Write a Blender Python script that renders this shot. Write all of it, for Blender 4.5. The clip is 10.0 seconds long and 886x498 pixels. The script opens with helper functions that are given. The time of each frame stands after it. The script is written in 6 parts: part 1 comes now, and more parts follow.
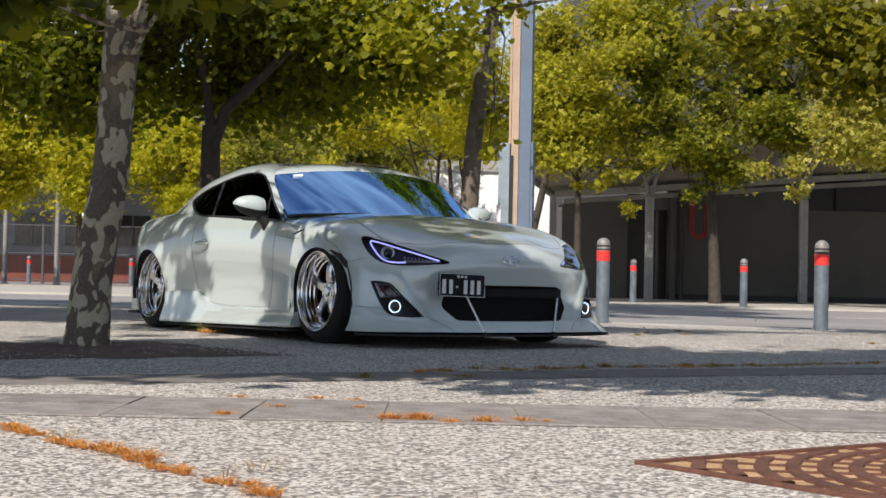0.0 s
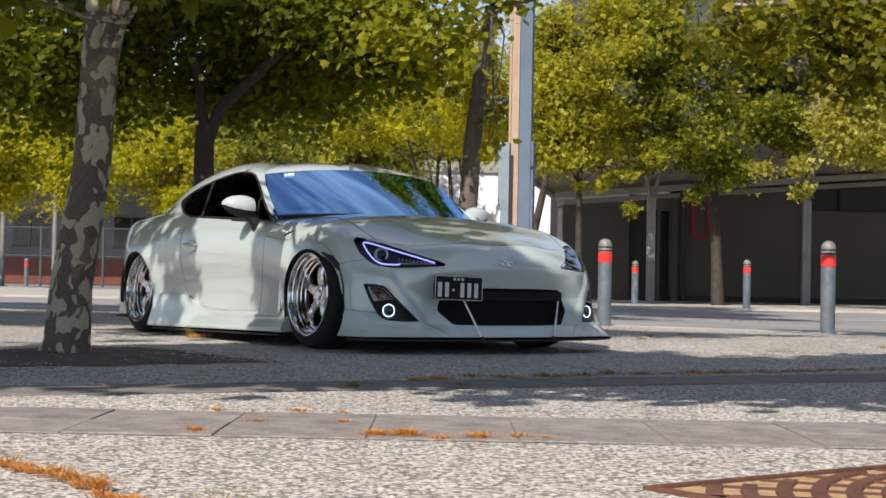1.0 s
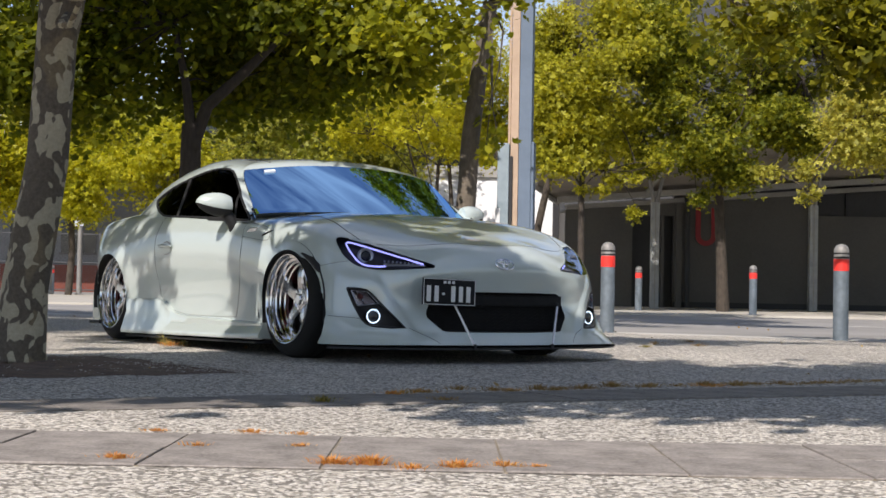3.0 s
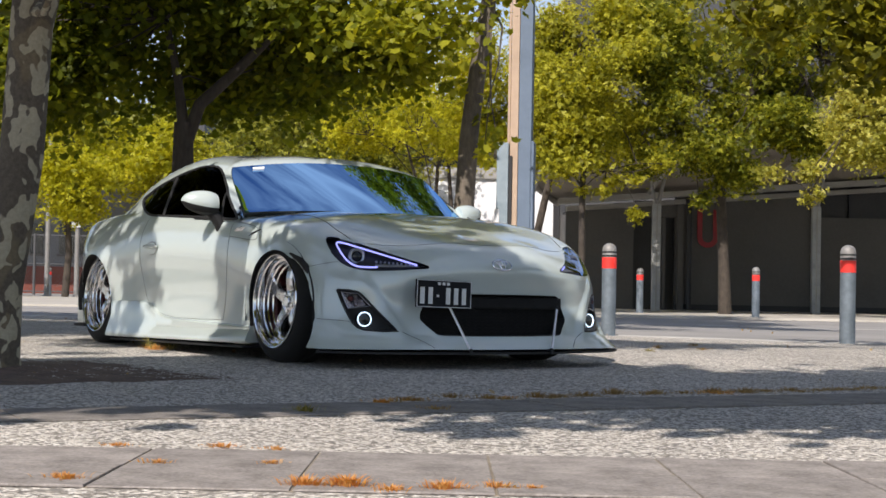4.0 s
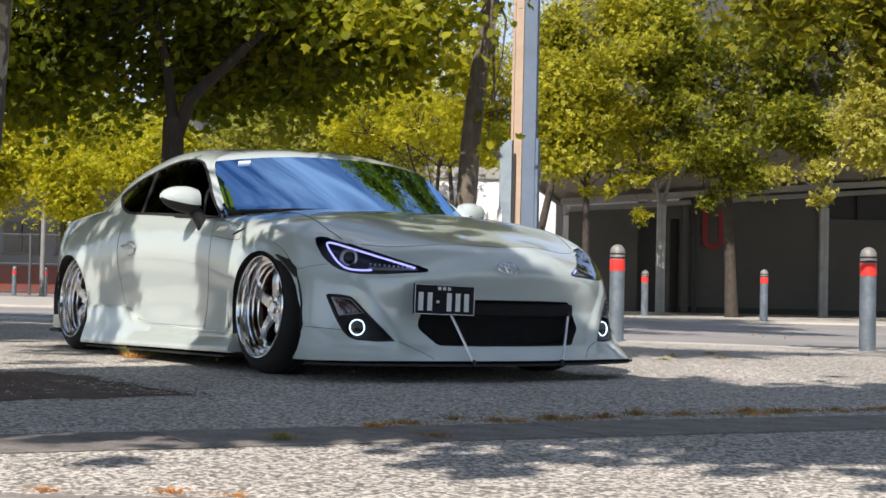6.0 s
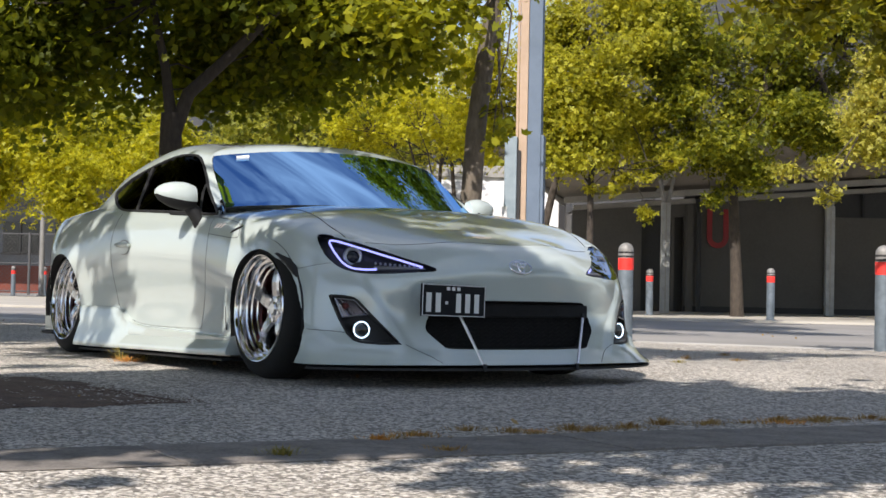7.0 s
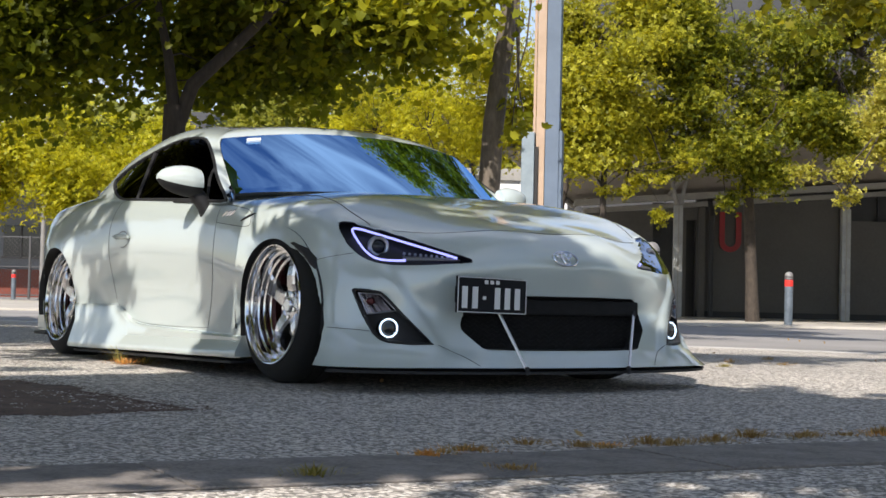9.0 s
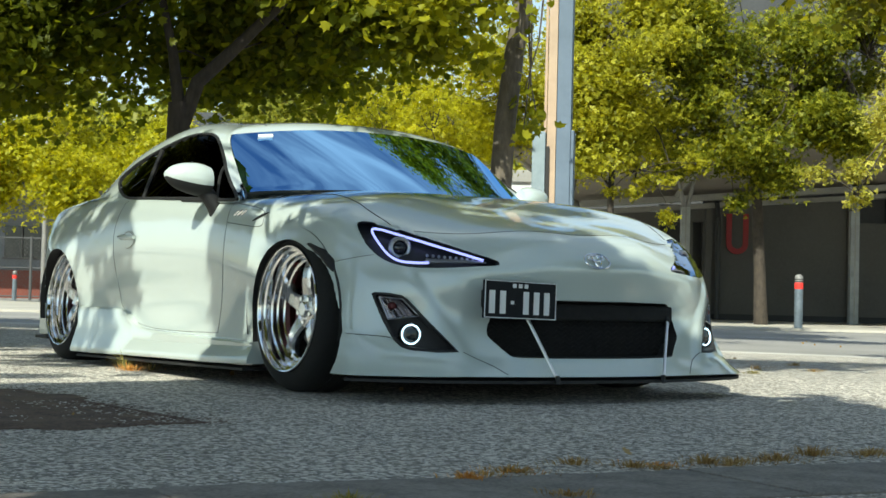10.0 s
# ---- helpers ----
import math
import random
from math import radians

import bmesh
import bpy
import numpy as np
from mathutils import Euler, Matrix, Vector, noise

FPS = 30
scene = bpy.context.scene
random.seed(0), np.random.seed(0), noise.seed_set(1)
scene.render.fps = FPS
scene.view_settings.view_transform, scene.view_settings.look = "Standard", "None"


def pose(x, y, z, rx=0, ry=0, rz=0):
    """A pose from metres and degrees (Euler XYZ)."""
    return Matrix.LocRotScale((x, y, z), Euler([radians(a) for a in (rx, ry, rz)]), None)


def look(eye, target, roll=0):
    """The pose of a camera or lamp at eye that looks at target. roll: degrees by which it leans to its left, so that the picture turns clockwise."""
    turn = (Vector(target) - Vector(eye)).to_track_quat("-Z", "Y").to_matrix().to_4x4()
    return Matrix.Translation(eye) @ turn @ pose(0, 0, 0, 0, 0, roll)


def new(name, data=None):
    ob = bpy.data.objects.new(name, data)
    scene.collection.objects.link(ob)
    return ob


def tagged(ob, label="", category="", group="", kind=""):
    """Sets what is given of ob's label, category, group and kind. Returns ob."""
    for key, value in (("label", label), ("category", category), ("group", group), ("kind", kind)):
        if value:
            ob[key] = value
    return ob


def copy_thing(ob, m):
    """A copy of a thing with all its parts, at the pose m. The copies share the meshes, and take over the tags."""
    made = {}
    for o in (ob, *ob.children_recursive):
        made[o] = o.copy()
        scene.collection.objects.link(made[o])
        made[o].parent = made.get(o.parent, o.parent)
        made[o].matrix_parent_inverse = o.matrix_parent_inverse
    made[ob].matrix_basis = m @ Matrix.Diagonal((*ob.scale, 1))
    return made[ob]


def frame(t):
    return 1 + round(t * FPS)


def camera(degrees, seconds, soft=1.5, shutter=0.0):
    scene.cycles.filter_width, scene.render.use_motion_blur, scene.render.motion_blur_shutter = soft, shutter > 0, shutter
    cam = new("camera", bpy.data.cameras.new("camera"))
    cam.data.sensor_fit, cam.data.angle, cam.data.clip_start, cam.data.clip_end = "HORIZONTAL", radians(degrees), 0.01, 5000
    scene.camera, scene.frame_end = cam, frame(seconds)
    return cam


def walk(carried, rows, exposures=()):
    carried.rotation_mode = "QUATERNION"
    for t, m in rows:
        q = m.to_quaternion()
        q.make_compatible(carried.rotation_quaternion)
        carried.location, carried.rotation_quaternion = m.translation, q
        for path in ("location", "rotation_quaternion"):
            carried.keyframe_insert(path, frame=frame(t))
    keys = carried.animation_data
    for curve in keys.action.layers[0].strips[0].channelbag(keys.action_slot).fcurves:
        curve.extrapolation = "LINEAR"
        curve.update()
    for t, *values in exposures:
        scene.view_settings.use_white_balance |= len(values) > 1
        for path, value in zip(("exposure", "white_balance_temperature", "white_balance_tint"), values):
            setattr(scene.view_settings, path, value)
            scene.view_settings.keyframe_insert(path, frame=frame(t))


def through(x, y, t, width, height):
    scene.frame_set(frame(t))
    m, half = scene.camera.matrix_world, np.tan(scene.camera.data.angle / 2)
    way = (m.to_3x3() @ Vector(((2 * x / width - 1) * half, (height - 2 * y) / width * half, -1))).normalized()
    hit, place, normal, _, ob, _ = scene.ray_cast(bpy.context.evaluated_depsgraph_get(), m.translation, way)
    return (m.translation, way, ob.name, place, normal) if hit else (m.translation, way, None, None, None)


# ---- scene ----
import itertools

from mathutils.bvhtree import BVHTree

cam = camera(32.5, 10.0, soft=1.6)
PATH = [
    (0, (-5.214, -8.023, 0.402), (-4.121, -6.349, 0.441), 1.2),
    (0.5, (-5.112, -7.888, 0.405), (-4.02, -6.214, 0.445), 1.1),
    (1, (-5.003, -7.753, 0.409), (-3.911, -6.078, 0.45), 1.1),
    (1.5, (-4.909, -7.634, 0.415), (-3.817, -5.959, 0.456), 1.1),
    (2, (-4.791, -7.493, 0.406), (-3.701, -5.817, 0.449), 1.1),
    (2.5, (-4.69, -7.37, 0.395), (-3.601, -5.693, 0.442), 1.1),
    (4, (-4.381, -6.982, 0.389), (-3.293, -5.304, 0.442), 1.1),
    (4.5, (-4.286, -6.852, 0.391), (-3.199, -5.174, 0.445), 1.2),
    (5, (-4.202, -6.725, 0.393), (-3.115, -5.047, 0.449), 1.3),
    (5.5, (-4.11, -6.58, 0.402), (-3.023, -4.902, 0.457), 1.3),
    (7, (-3.861, -6.119, 0.413), (-2.775, -4.44, 0.466), 1.2),
    (7.5, (-3.788, -5.961, 0.401), (-2.703, -4.282, 0.455), 1.2),
    (8, (-3.711, -5.792, 0.382), (-2.627, -4.112, 0.438), 1.2),
    (8.5, (-3.649, -5.634, 0.367), (-2.565, -3.954, 0.426), 1.3),
    (9, (-3.59, -5.462, 0.363), (-2.507, -3.782, 0.424), 1.3),
    (9.5, (-3.537, -5.311, 0.366), (-2.455, -3.631, 0.428), 1.4),
    (10, (-3.491, -5.149, 0.371), (-2.409, -3.468, 0.434), 1.4),
]
walk(cam, [(t, look(eye, target, roll)) for t, eye, target, roll in PATH], [(0.0, 0.12, 6500, 16), (5.0, 0.27, 6500, 16), (7.0, 0.38, 6500, 15), (8.0, 0.41, 6500, 15), (9.0, 0.43, 6500, 15), (9.6, 0.45, 6500, 13), (10.0, 0.53, 6500, -3)])

# ---- light ----
SUN_WAY = Vector((0.62, 0.42, -0.68)).normalized()      # the way the sunlight travels
world = bpy.data.worlds.new("sky")
scene.world = world
world.use_nodes = True
wn = world.node_tree.nodes
sky = wn.new("ShaderNodeTexSky")
sky.sky_type, sky.sun_disc = "NISHITA", False
sky.sun_elevation = math.asin(-SUN_WAY.z)
sky.sun_rotation = math.atan2(-SUN_WAY.x, -SUN_WAY.y)
sky.air_density, sky.dust_density, sky.ozone_density = 1.0, 0.3, 2.2
# thin clouds drifting over the blue
coord = wn.new("ShaderNodeTexCoord")
cmap = wn.new("ShaderNodeMapping")
cmap.inputs["Scale"].default_value = (1.3, 1.3, 2.4)
cnoise = wn.new("ShaderNodeTexNoise")
cnoise.inputs["Scale"].default_value, cnoise.inputs["Detail"].default_value, cnoise.inputs["Distortion"].default_value = 3.4, 5, 0.8
cramp = wn.new("ShaderNodeValToRGB")
cramp.color_ramp.elements[0].position, cramp.color_ramp.elements[1].position = 0.42, 0.80
cmix = wn.new("ShaderNodeMix")
cmix.data_type = "RGBA"
cmix.inputs["B"].default_value = (6.0, 6.3, 6.8, 1)
wl = world.node_tree.links
wl.new(coord.outputs["Generated"], cmap.inputs["Vector"])
wl.new(cmap.outputs["Vector"], cnoise.inputs["Vector"])
wl.new(cnoise.outputs["Fac"], cramp.inputs["Fac"])
wl.new(cramp.outputs["Color"], cmix.inputs["Factor"])
wl.new(sky.outputs["Color"], cmix.inputs["A"])
wl.new(cmix.outputs["Result"], wn["Background"].inputs["Color"])
wn["Background"].inputs["Strength"].default_value = 0.115
sun = new("sun", bpy.data.lights.new("sun", "SUN"))
sun.data.energy, sun.data.angle, sun.data.color = 5.0, radians(0.5), (1.0, 0.95, 0.86)
sun.matrix_world = look((0, 0, 30), Vector((0, 0, 30)) + SUN_WAY)

# ---- materials ----
def nodes_of(name):
    m = bpy.data.materials.new(name)
    m.use_nodes = True
    return m, m.node_tree.nodes, m.node_tree.links, m.node_tree.nodes["Principled BSDF"]


def tex(n, l, kind, scale, detail=4.0, rough=0.6, vector=None, squash=None):
    t = n.new("ShaderNodeTex" + kind)
    t.inputs["Scale"].default_value = scale
    if kind == "Noise":
        t.inputs["Detail"].default_value, t.inputs["Roughness"].default_value = detail, rough
    if vector is None:
        vector = n.new("ShaderNodeTexCoord").outputs["Object"]
    if squash:
        mp = n.new("ShaderNodeMapping")
        mp.inputs["Scale"].default_value = squash
        l.new(vector, mp.inputs["Vector"])
        vector = mp.outputs["Vector"]
    l.new(vector, t.inputs["Vector"])
    return t


def ramp(n, l, fac, stops):
    r = n.new("ShaderNodeValToRGB")
    e = r.color_ramp.elements
    while len(e) < len(stops):
        e.new(0.5)
    for el, (pos, col) in zip(e, stops):
        el.position, el.color = pos, (*col, 1)
    l.new(fac, r.inputs["Fac"])
    return r.outputs["Color"]


def mixed(n, l, fac, a, b, blend="MIX"):
    m = n.new("ShaderNodeMix")
    m.data_type, m.blend_type = "RGBA", blend
    for key, v in (("Factor", fac), ("A", a), ("B", b)):
        sock = [s for s in m.inputs if s.name == key and (s.type == "RGBA" or key == "Factor")][0]
        if isinstance(v, tuple):
            sock.default_value = (*v, 1)
        elif isinstance(v, (int, float)):
            sock.default_value = v
        else:
            l.new(v, sock)
    return [o for o in m.outputs if o.type == "RGBA"][0]


def bumped(n, l, bsdf, height, strength, dist):
    b = n.new("ShaderNodeBump")
    b.inputs["Strength"].default_value, b.inputs["Distance"].default_value = strength, dist
    l.new(height, b.inputs["Height"])
    l.new(b.outputs["Normal"], bsdf.inputs["Normal"])


def surface(name, dark, light, rough=0.6, metal=0.0, grain=40.0, stain=1.5, bump=0.15, dist=0.002, coat=0.0, squash=None, per=0.0):
    """A plain surface with grain and stains; per: how much each piece differs."""
    m, n, l, b = nodes_of(name)
    g = tex(n, l, "Noise", grain, 6, 0.65, squash=squash)
    s = tex(n, l, "Noise", stain, 5, 0.6)
    c1 = ramp(n, l, g.outputs["Fac"], [(0.3, dark), (0.7, light)])
    c2 = ramp(n, l, s.outputs["Fac"], [(0.3, tuple(0.72 * v for v in dark)), (0.62, light)])
    col = mixed(n, l, 0.45, c1, c2)
    if per:
        info = n.new("ShaderNodeObjectInfo")
        k = ramp(n, l, info.outputs["Random"], [(0.0, (1 - per,) * 3), (1.0, (1 + per * 0.4,) * 3)])
        col = mixed(n, l, 1.0, col, k, "MULTIPLY")
    l.new(col, b.inputs["Base Color"])
    r = n.new("ShaderNodeMapRange")
    r.inputs["To Min"].default_value, r.inputs["To Max"].default_value = max(0.02, rough - 0.12), min(1, rough + 0.12)
    l.new(s.outputs["Fac"], r.inputs["Value"])
    l.new(r.outputs["Result"], b.inputs["Roughness"])
    b.inputs["Metallic"].default_value, b.inputs["Coat Weight"].default_value = metal, coat
    b.inputs["Coat Roughness"].default_value = 0.04
    if bump:
        bumped(n, l, b, g.outputs["Fac"], bump, dist)
    return m


def plain(name, col, rough=0.4, metal=0.0, coat=0.0):
    m, n, l, b = nodes_of(name)
    b.inputs["Base Color"].default_value = (*col, 1)
    b.inputs["Roughness"].default_value, b.inputs["Metallic"].default_value, b.inputs["Coat Weight"].default_value = rough, metal, coat
    t = tex(n, l, "Noise", 30, 4)
    r = n.new("ShaderNodeMapRange")
    r.inputs["To Min"].default_value, r.inputs["To Max"].default_value = rough * 0.8, min(1, rough * 1.25)
    l.new(t.outputs["Fac"], r.inputs["Value"])
    l.new(r.outputs["Result"], b.inputs["Roughness"])
    return m


def glowing(name, col, strength):
    m, n, l, b = nodes_of(name)
    b.inputs["Base Color"].default_value = (*col, 1)
    b.inputs["Emission Color"].default_value, b.inputs["Emission Strength"].default_value = (*col, 1), strength
    return m


def pane(name, tint, clear, rough=0.0, ior=1.5, gloss=(1, 1, 1)):
    """Tinted glass: sharp gloss by Fresnel over a see-through tint."""
    m, n, l, b = nodes_of(name)
    n.remove(b)
    tr, gl, mx, fr = n.new("ShaderNodeBsdfTransparent"), n.new("ShaderNodeBsdfGlossy"), n.new("ShaderNodeMixShader"), n.new("ShaderNodeFresnel")
    tr.inputs["Color"].default_value = (*(clear * v for v in tint), 1)
    gl.inputs["Roughness"].default_value = rough
    gl.inputs["Color"].default_value = (*gloss, 1)
    fr.inputs["IOR"].default_value = ior
    l.new(fr.outputs["Fac"], mx.inputs["Fac"])
    l.new(tr.outputs["BSDF"], mx.inputs[1])
    l.new(gl.outputs["BSDF"], mx.inputs[2])
    l.new(mx.outputs["Shader"], n["Material Output"].inputs["Surface"])
    return m


def leafy(name, dark, mid, light, through=0.42):
    m, n, l, b = nodes_of(name)
    geo = n.new("ShaderNodeNewGeometry")
    t = tex(n, l, "Noise", 0.9, 3)
    add = n.new("ShaderNodeMath")
    add.operation = "MULTIPLY_ADD"
    add.inputs[1].default_value, add.inputs[2].default_value = 0.5, 0.0
    l.new(t.outputs["Fac"], add.inputs[0])
    sm = n.new("ShaderNodeMath")
    sm.operation = "MULTIPLY_ADD"
    sm.inputs[1].default_value = 0.5
    l.new(geo.outputs["Random Per Island"], sm.inputs[0])
    l.new(add.outputs[0], sm.inputs[2])
    col = ramp(n, l, sm.outputs[0], [(0.15, dark), (0.5, mid), (0.85, light)])
    l.new(col, b.inputs["Base Color"])
    b.inputs["Roughness"].default_value, b.inputs["Specular IOR Level"].default_value = 0.5, 0.3
    tl, mx = n.new("ShaderNodeBsdfTranslucent"), n.new("ShaderNodeMixShader")
    l.new(mixed(n, l, 1.0, col, (1.5, 1.35, 0.5), "MULTIPLY"), tl.inputs["Color"])
    mx.inputs["Fac"].default_value = through
    l.new(b.outputs["BSDF"], mx.inputs[1])
    l.new(tl.outputs["BSDF"], mx.inputs[2])
    l.new(mx.outputs["Shader"], n["Material Output"].inputs["Surface"])
    return m


def plane_bark(name):
    """Plane-tree bark: grey-brown plates flaked off to pale cream patches."""
    m, n, l, b = nodes_of(name)
    warp = tex(n, l, "Noise", 5, 2)
    co = n.new("ShaderNodeTexCoord").outputs["Object"]
    vec = mixed(n, l, 0.16, co, warp.outputs["Color"])
    big = tex(n, l, "Noise", 19, 1.2, 0.38, vector=vec, squash=(1.0, 1.0, 0.55))
    flake = ramp(n, l, big.outputs["Fac"], [(0.51, (0, 0, 0)), (0.53, (1, 1, 1))])
    old = tex(n, l, "Noise", 7.5, 1.5, 0.4, vector=vec, squash=(1.0, 1.0, 0.6))
    olive = ramp(n, l, old.outputs["Fac"], [(0.57, (0, 0, 0)), (0.60, (1, 1, 1))])
    g = tex(n, l, "Noise", 60, 6, 0.7)
    soft = tex(n, l, "Noise", 3.0, 3, 0.6, squash=(1.0, 1.0, 0.3))
    grey = ramp(n, l, g.outputs["Fac"], [(0.3, (0.07, 0.057, 0.042)), (0.7, (0.145, 0.12, 0.09))])
    tan = ramp(n, l, g.outputs["Fac"], [(0.3, (0.13, 0.102, 0.064)), (0.7, (0.20, 0.16, 0.105))])
    pale = ramp(n, l, g.outputs["Fac"], [(0.3, (0.32, 0.285, 0.205)), (0.7, (0.45, 0.405, 0.30))])
    col = mixed(n, l, flake, mixed(n, l, olive, grey, tan), pale)
    col = mixed(n, l, 1.0, col, ramp(n, l, soft.outputs["Fac"], [(0.3, (0.78, 0.77, 0.75)), (0.7, (1.1, 1.09, 1.06))]), "MULTIPLY")
    l.new(col, b.inputs["Base Color"])
    b.inputs["Roughness"].default_value = 0.85
    bumped(n, l, b, mixed(n, l, 0.5, flake, g.outputs["Color"]), 0.5, 0.004)
    return m


def pebbled(name):
    """Exposed-aggregate paving: pale pebbles in a grey matrix."""
    m, n, l, b = nodes_of(name)
    co = n.new("ShaderNodeTexCoord").outputs["Object"]
    v = tex(n, l, "Voronoi", 62, vector=co)
    v.inputs["Randomness"].default_value = 1.0
    sep = n.new("ShaderNodeSeparateColor")
    l.new(v.outputs["Color"], sep.inputs["Color"])
    stone = ramp(n, l, sep.outputs["Red"], [(0.0, (0.11, 0.10, 0.09)), (0.14, (0.28, 0.255, 0.22)), (0.35, (0.56, 0.525, 0.475)), (0.7, (0.785, 0.742, 0.675)), (1.0, (0.90, 0.865, 0.81))])
    gap = ramp(n, l, v.outputs["Distance"], [(0.38, (1, 1, 1)), (0.70, (0, 0, 0))])
    grit = tex(n, l, "Noise", 300, 3)
    matrix = ramp(n, l, grit.outputs["Fac"], [(0.3, (0.15, 0.14, 0.125)), (0.7, (0.32, 0.30, 0.272))])
    col = mixed(n, l, gap, matrix, stone)
    st = tex(n, l, "Noise", 0.8, 6, 0.65, vector=co)
    col = mixed(n, l, 1.0, col, ramp(n, l, st.outputs["Fac"], [(0.3, (0.76, 0.745, 0.72)), (0.65, (1.06, 1.04, 1.0))]), "MULTIPLY")
    l.new(col, b.inputs["Base Color"])
    b.inputs["Roughness"].default_value = 0.8
    bumped(n, l, b, gap, 0.6, 0.008)
    return m


def stones(name):
    """Loose-set river pebbles, each of its own shade."""
    m, n, l, b = nodes_of(name)
    geo = n.new("ShaderNodeNewGeometry")
    g = tex(n, l, "Noise", 220, 3)
    c = ramp(n, l, geo.outputs["Random Per Island"], [(0.0, (0.25, 0.222, 0.182)), (0.12, (0.42, 0.38, 0.325)), (0.33, (0.58, 0.54, 0.485)), (0.7, (0.71, 0.672, 0.615)), (1.0, (0.80, 0.765, 0.715))])
    l.new(mixed(n, l, 1.0, c, ramp(n, l, g.outputs["Fac"], [(0.3, (0.8, 0.79, 0.77)), (0.7, (1.05, 1.05, 1.04))]), "MULTIPLY"), b.inputs["Base Color"])
    b.inputs["Roughness"].default_value = 0.7
    return m


M = {}
M["stones"] = stones("river_pebbles")
M["pebble"] = pebbled("exposed_aggregate")
M["slab"] = surface("concrete_slab", (0.10, 0.087, 0.076), (0.40, 0.362, 0.33), 0.85, grain=110, stain=9, bump=0.6, per=0.16)
# darker copy of the slab concrete, the second band's shade put into its colour
M["shadeslab"] = surface("shaded_concrete_slab", (0.08, 0.071, 0.062), (0.33, 0.30, 0.268), 0.9, grain=110, stain=7, bump=0.5, per=0.12)
M["road"] = surface("pale_asphalt", (0.23, 0.22, 0.205), (0.32, 0.305, 0.285), 0.9, grain=90, stain=0.5, bump=0.3)
M["path"] = surface("footpath_concrete", (0.36, 0.33, 0.28), (0.48, 0.45, 0.39), 0.9, grain=60, stain=0.8)
M["kerb"] = surface("kerb_concrete", (0.42, 0.40, 0.36), (0.56, 0.54, 0.5), 0.85, grain=60, stain=2)
M["rust"] = surface("rusty_iron", (0.07, 0.03, 0.021), (0.20, 0.088, 0.055), 0.8, metal=0.2, grain=55, stain=6, bump=0.5)
# rusty iron again, dirtier, and darkened for the tree's shade over it
M["shaderust"] = surface("shaded_dirty_iron", (0.07, 0.043, 0.032), (0.165, 0.108, 0.083), 0.85, metal=0.1, grain=55, stain=5, bump=0.5)
M["grit"] = surface("sandy_soil", (0.20, 0.10, 0.045), (0.66, 0.45, 0.23), 0.95, grain=70, stain=17, bump=0.8)
M["soil"] = surface("dark_soil", (0.028, 0.019, 0.014), (0.20, 0.135, 0.10), 0.95, grain=90, stain=9, bump=0.9)
M["weed"] = leafy("dry_weed", (0.46, 0.18, 0.045), (0.62, 0.30, 0.09), (0.74, 0.48, 0.19), 0.35)
M["straw"] = leafy("withered_weed", (0.20, 0.12, 0.045), (0.34, 0.22, 0.09), (0.48, 0.36, 0.18), 0.25)
M["joint"] = surface("joint_dirt", (0.13, 0.11, 0.085), (0.32, 0.27, 0.20), 0.95, grain=120, stain=5, bump=0.6)
M["greenweed"] = leafy("green_weed", (0.14, 0.15, 0.035), (0.25, 0.23, 0.06), (0.40, 0.30, 0.11), 0.3)
M["bark"] = plane_bark("plane_bark")
M["darkbark"] = surface("brown_bark", (0.016, 0.0125, 0.0095), (0.086, 0.068, 0.052), 0.9, grain=30, stain=7, bump=0.8, dist=0.008, squash=(1, 1, 0.3))
# brown bark made darker: the forked trunk's shade is in this colour
M["shadebark"] = surface("shaded_brown_bark", (0.018, 0.014, 0.011), (0.06, 0.048, 0.038), 0.92, grain=30, stain=4, bump=0.8, dist=0.008, squash=(1, 1, 0.3))
M["midbark"] = surface("grey_brown_bark", (0.065, 0.053, 0.04), (0.18, 0.15, 0.115), 0.9, grain=30, stain=4, bump=0.8, dist=0.008, squash=(1, 1, 0.3))
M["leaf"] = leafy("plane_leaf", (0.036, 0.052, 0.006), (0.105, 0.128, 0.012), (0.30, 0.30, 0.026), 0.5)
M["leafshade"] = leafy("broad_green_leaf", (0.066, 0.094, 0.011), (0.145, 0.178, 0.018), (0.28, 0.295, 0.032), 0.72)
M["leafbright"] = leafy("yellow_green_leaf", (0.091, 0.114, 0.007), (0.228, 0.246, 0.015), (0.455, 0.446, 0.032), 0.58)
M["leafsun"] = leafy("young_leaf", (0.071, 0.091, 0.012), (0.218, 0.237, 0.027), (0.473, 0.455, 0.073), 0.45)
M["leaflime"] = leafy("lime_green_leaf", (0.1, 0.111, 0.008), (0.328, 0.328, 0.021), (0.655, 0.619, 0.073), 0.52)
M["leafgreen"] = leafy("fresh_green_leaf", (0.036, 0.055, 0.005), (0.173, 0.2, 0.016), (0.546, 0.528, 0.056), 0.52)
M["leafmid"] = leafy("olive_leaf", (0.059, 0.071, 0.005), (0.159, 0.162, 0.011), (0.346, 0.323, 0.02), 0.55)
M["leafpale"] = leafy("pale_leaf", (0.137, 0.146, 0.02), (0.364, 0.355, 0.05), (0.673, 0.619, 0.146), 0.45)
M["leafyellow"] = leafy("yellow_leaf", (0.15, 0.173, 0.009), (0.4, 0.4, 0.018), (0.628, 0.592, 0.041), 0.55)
M["galv"] = surface("galvanised_steel", (0.115, 0.145, 0.17), (0.21, 0.25, 0.285), 0.5, metal=0.35, grain=14, stain=5, bump=0.05)
M["palesteel"] = surface("pale_galvanised_steel", (0.30, 0.31, 0.305), (0.40, 0.41, 0.40), 0.55, metal=0.15, grain=14, stain=4, bump=0.04)
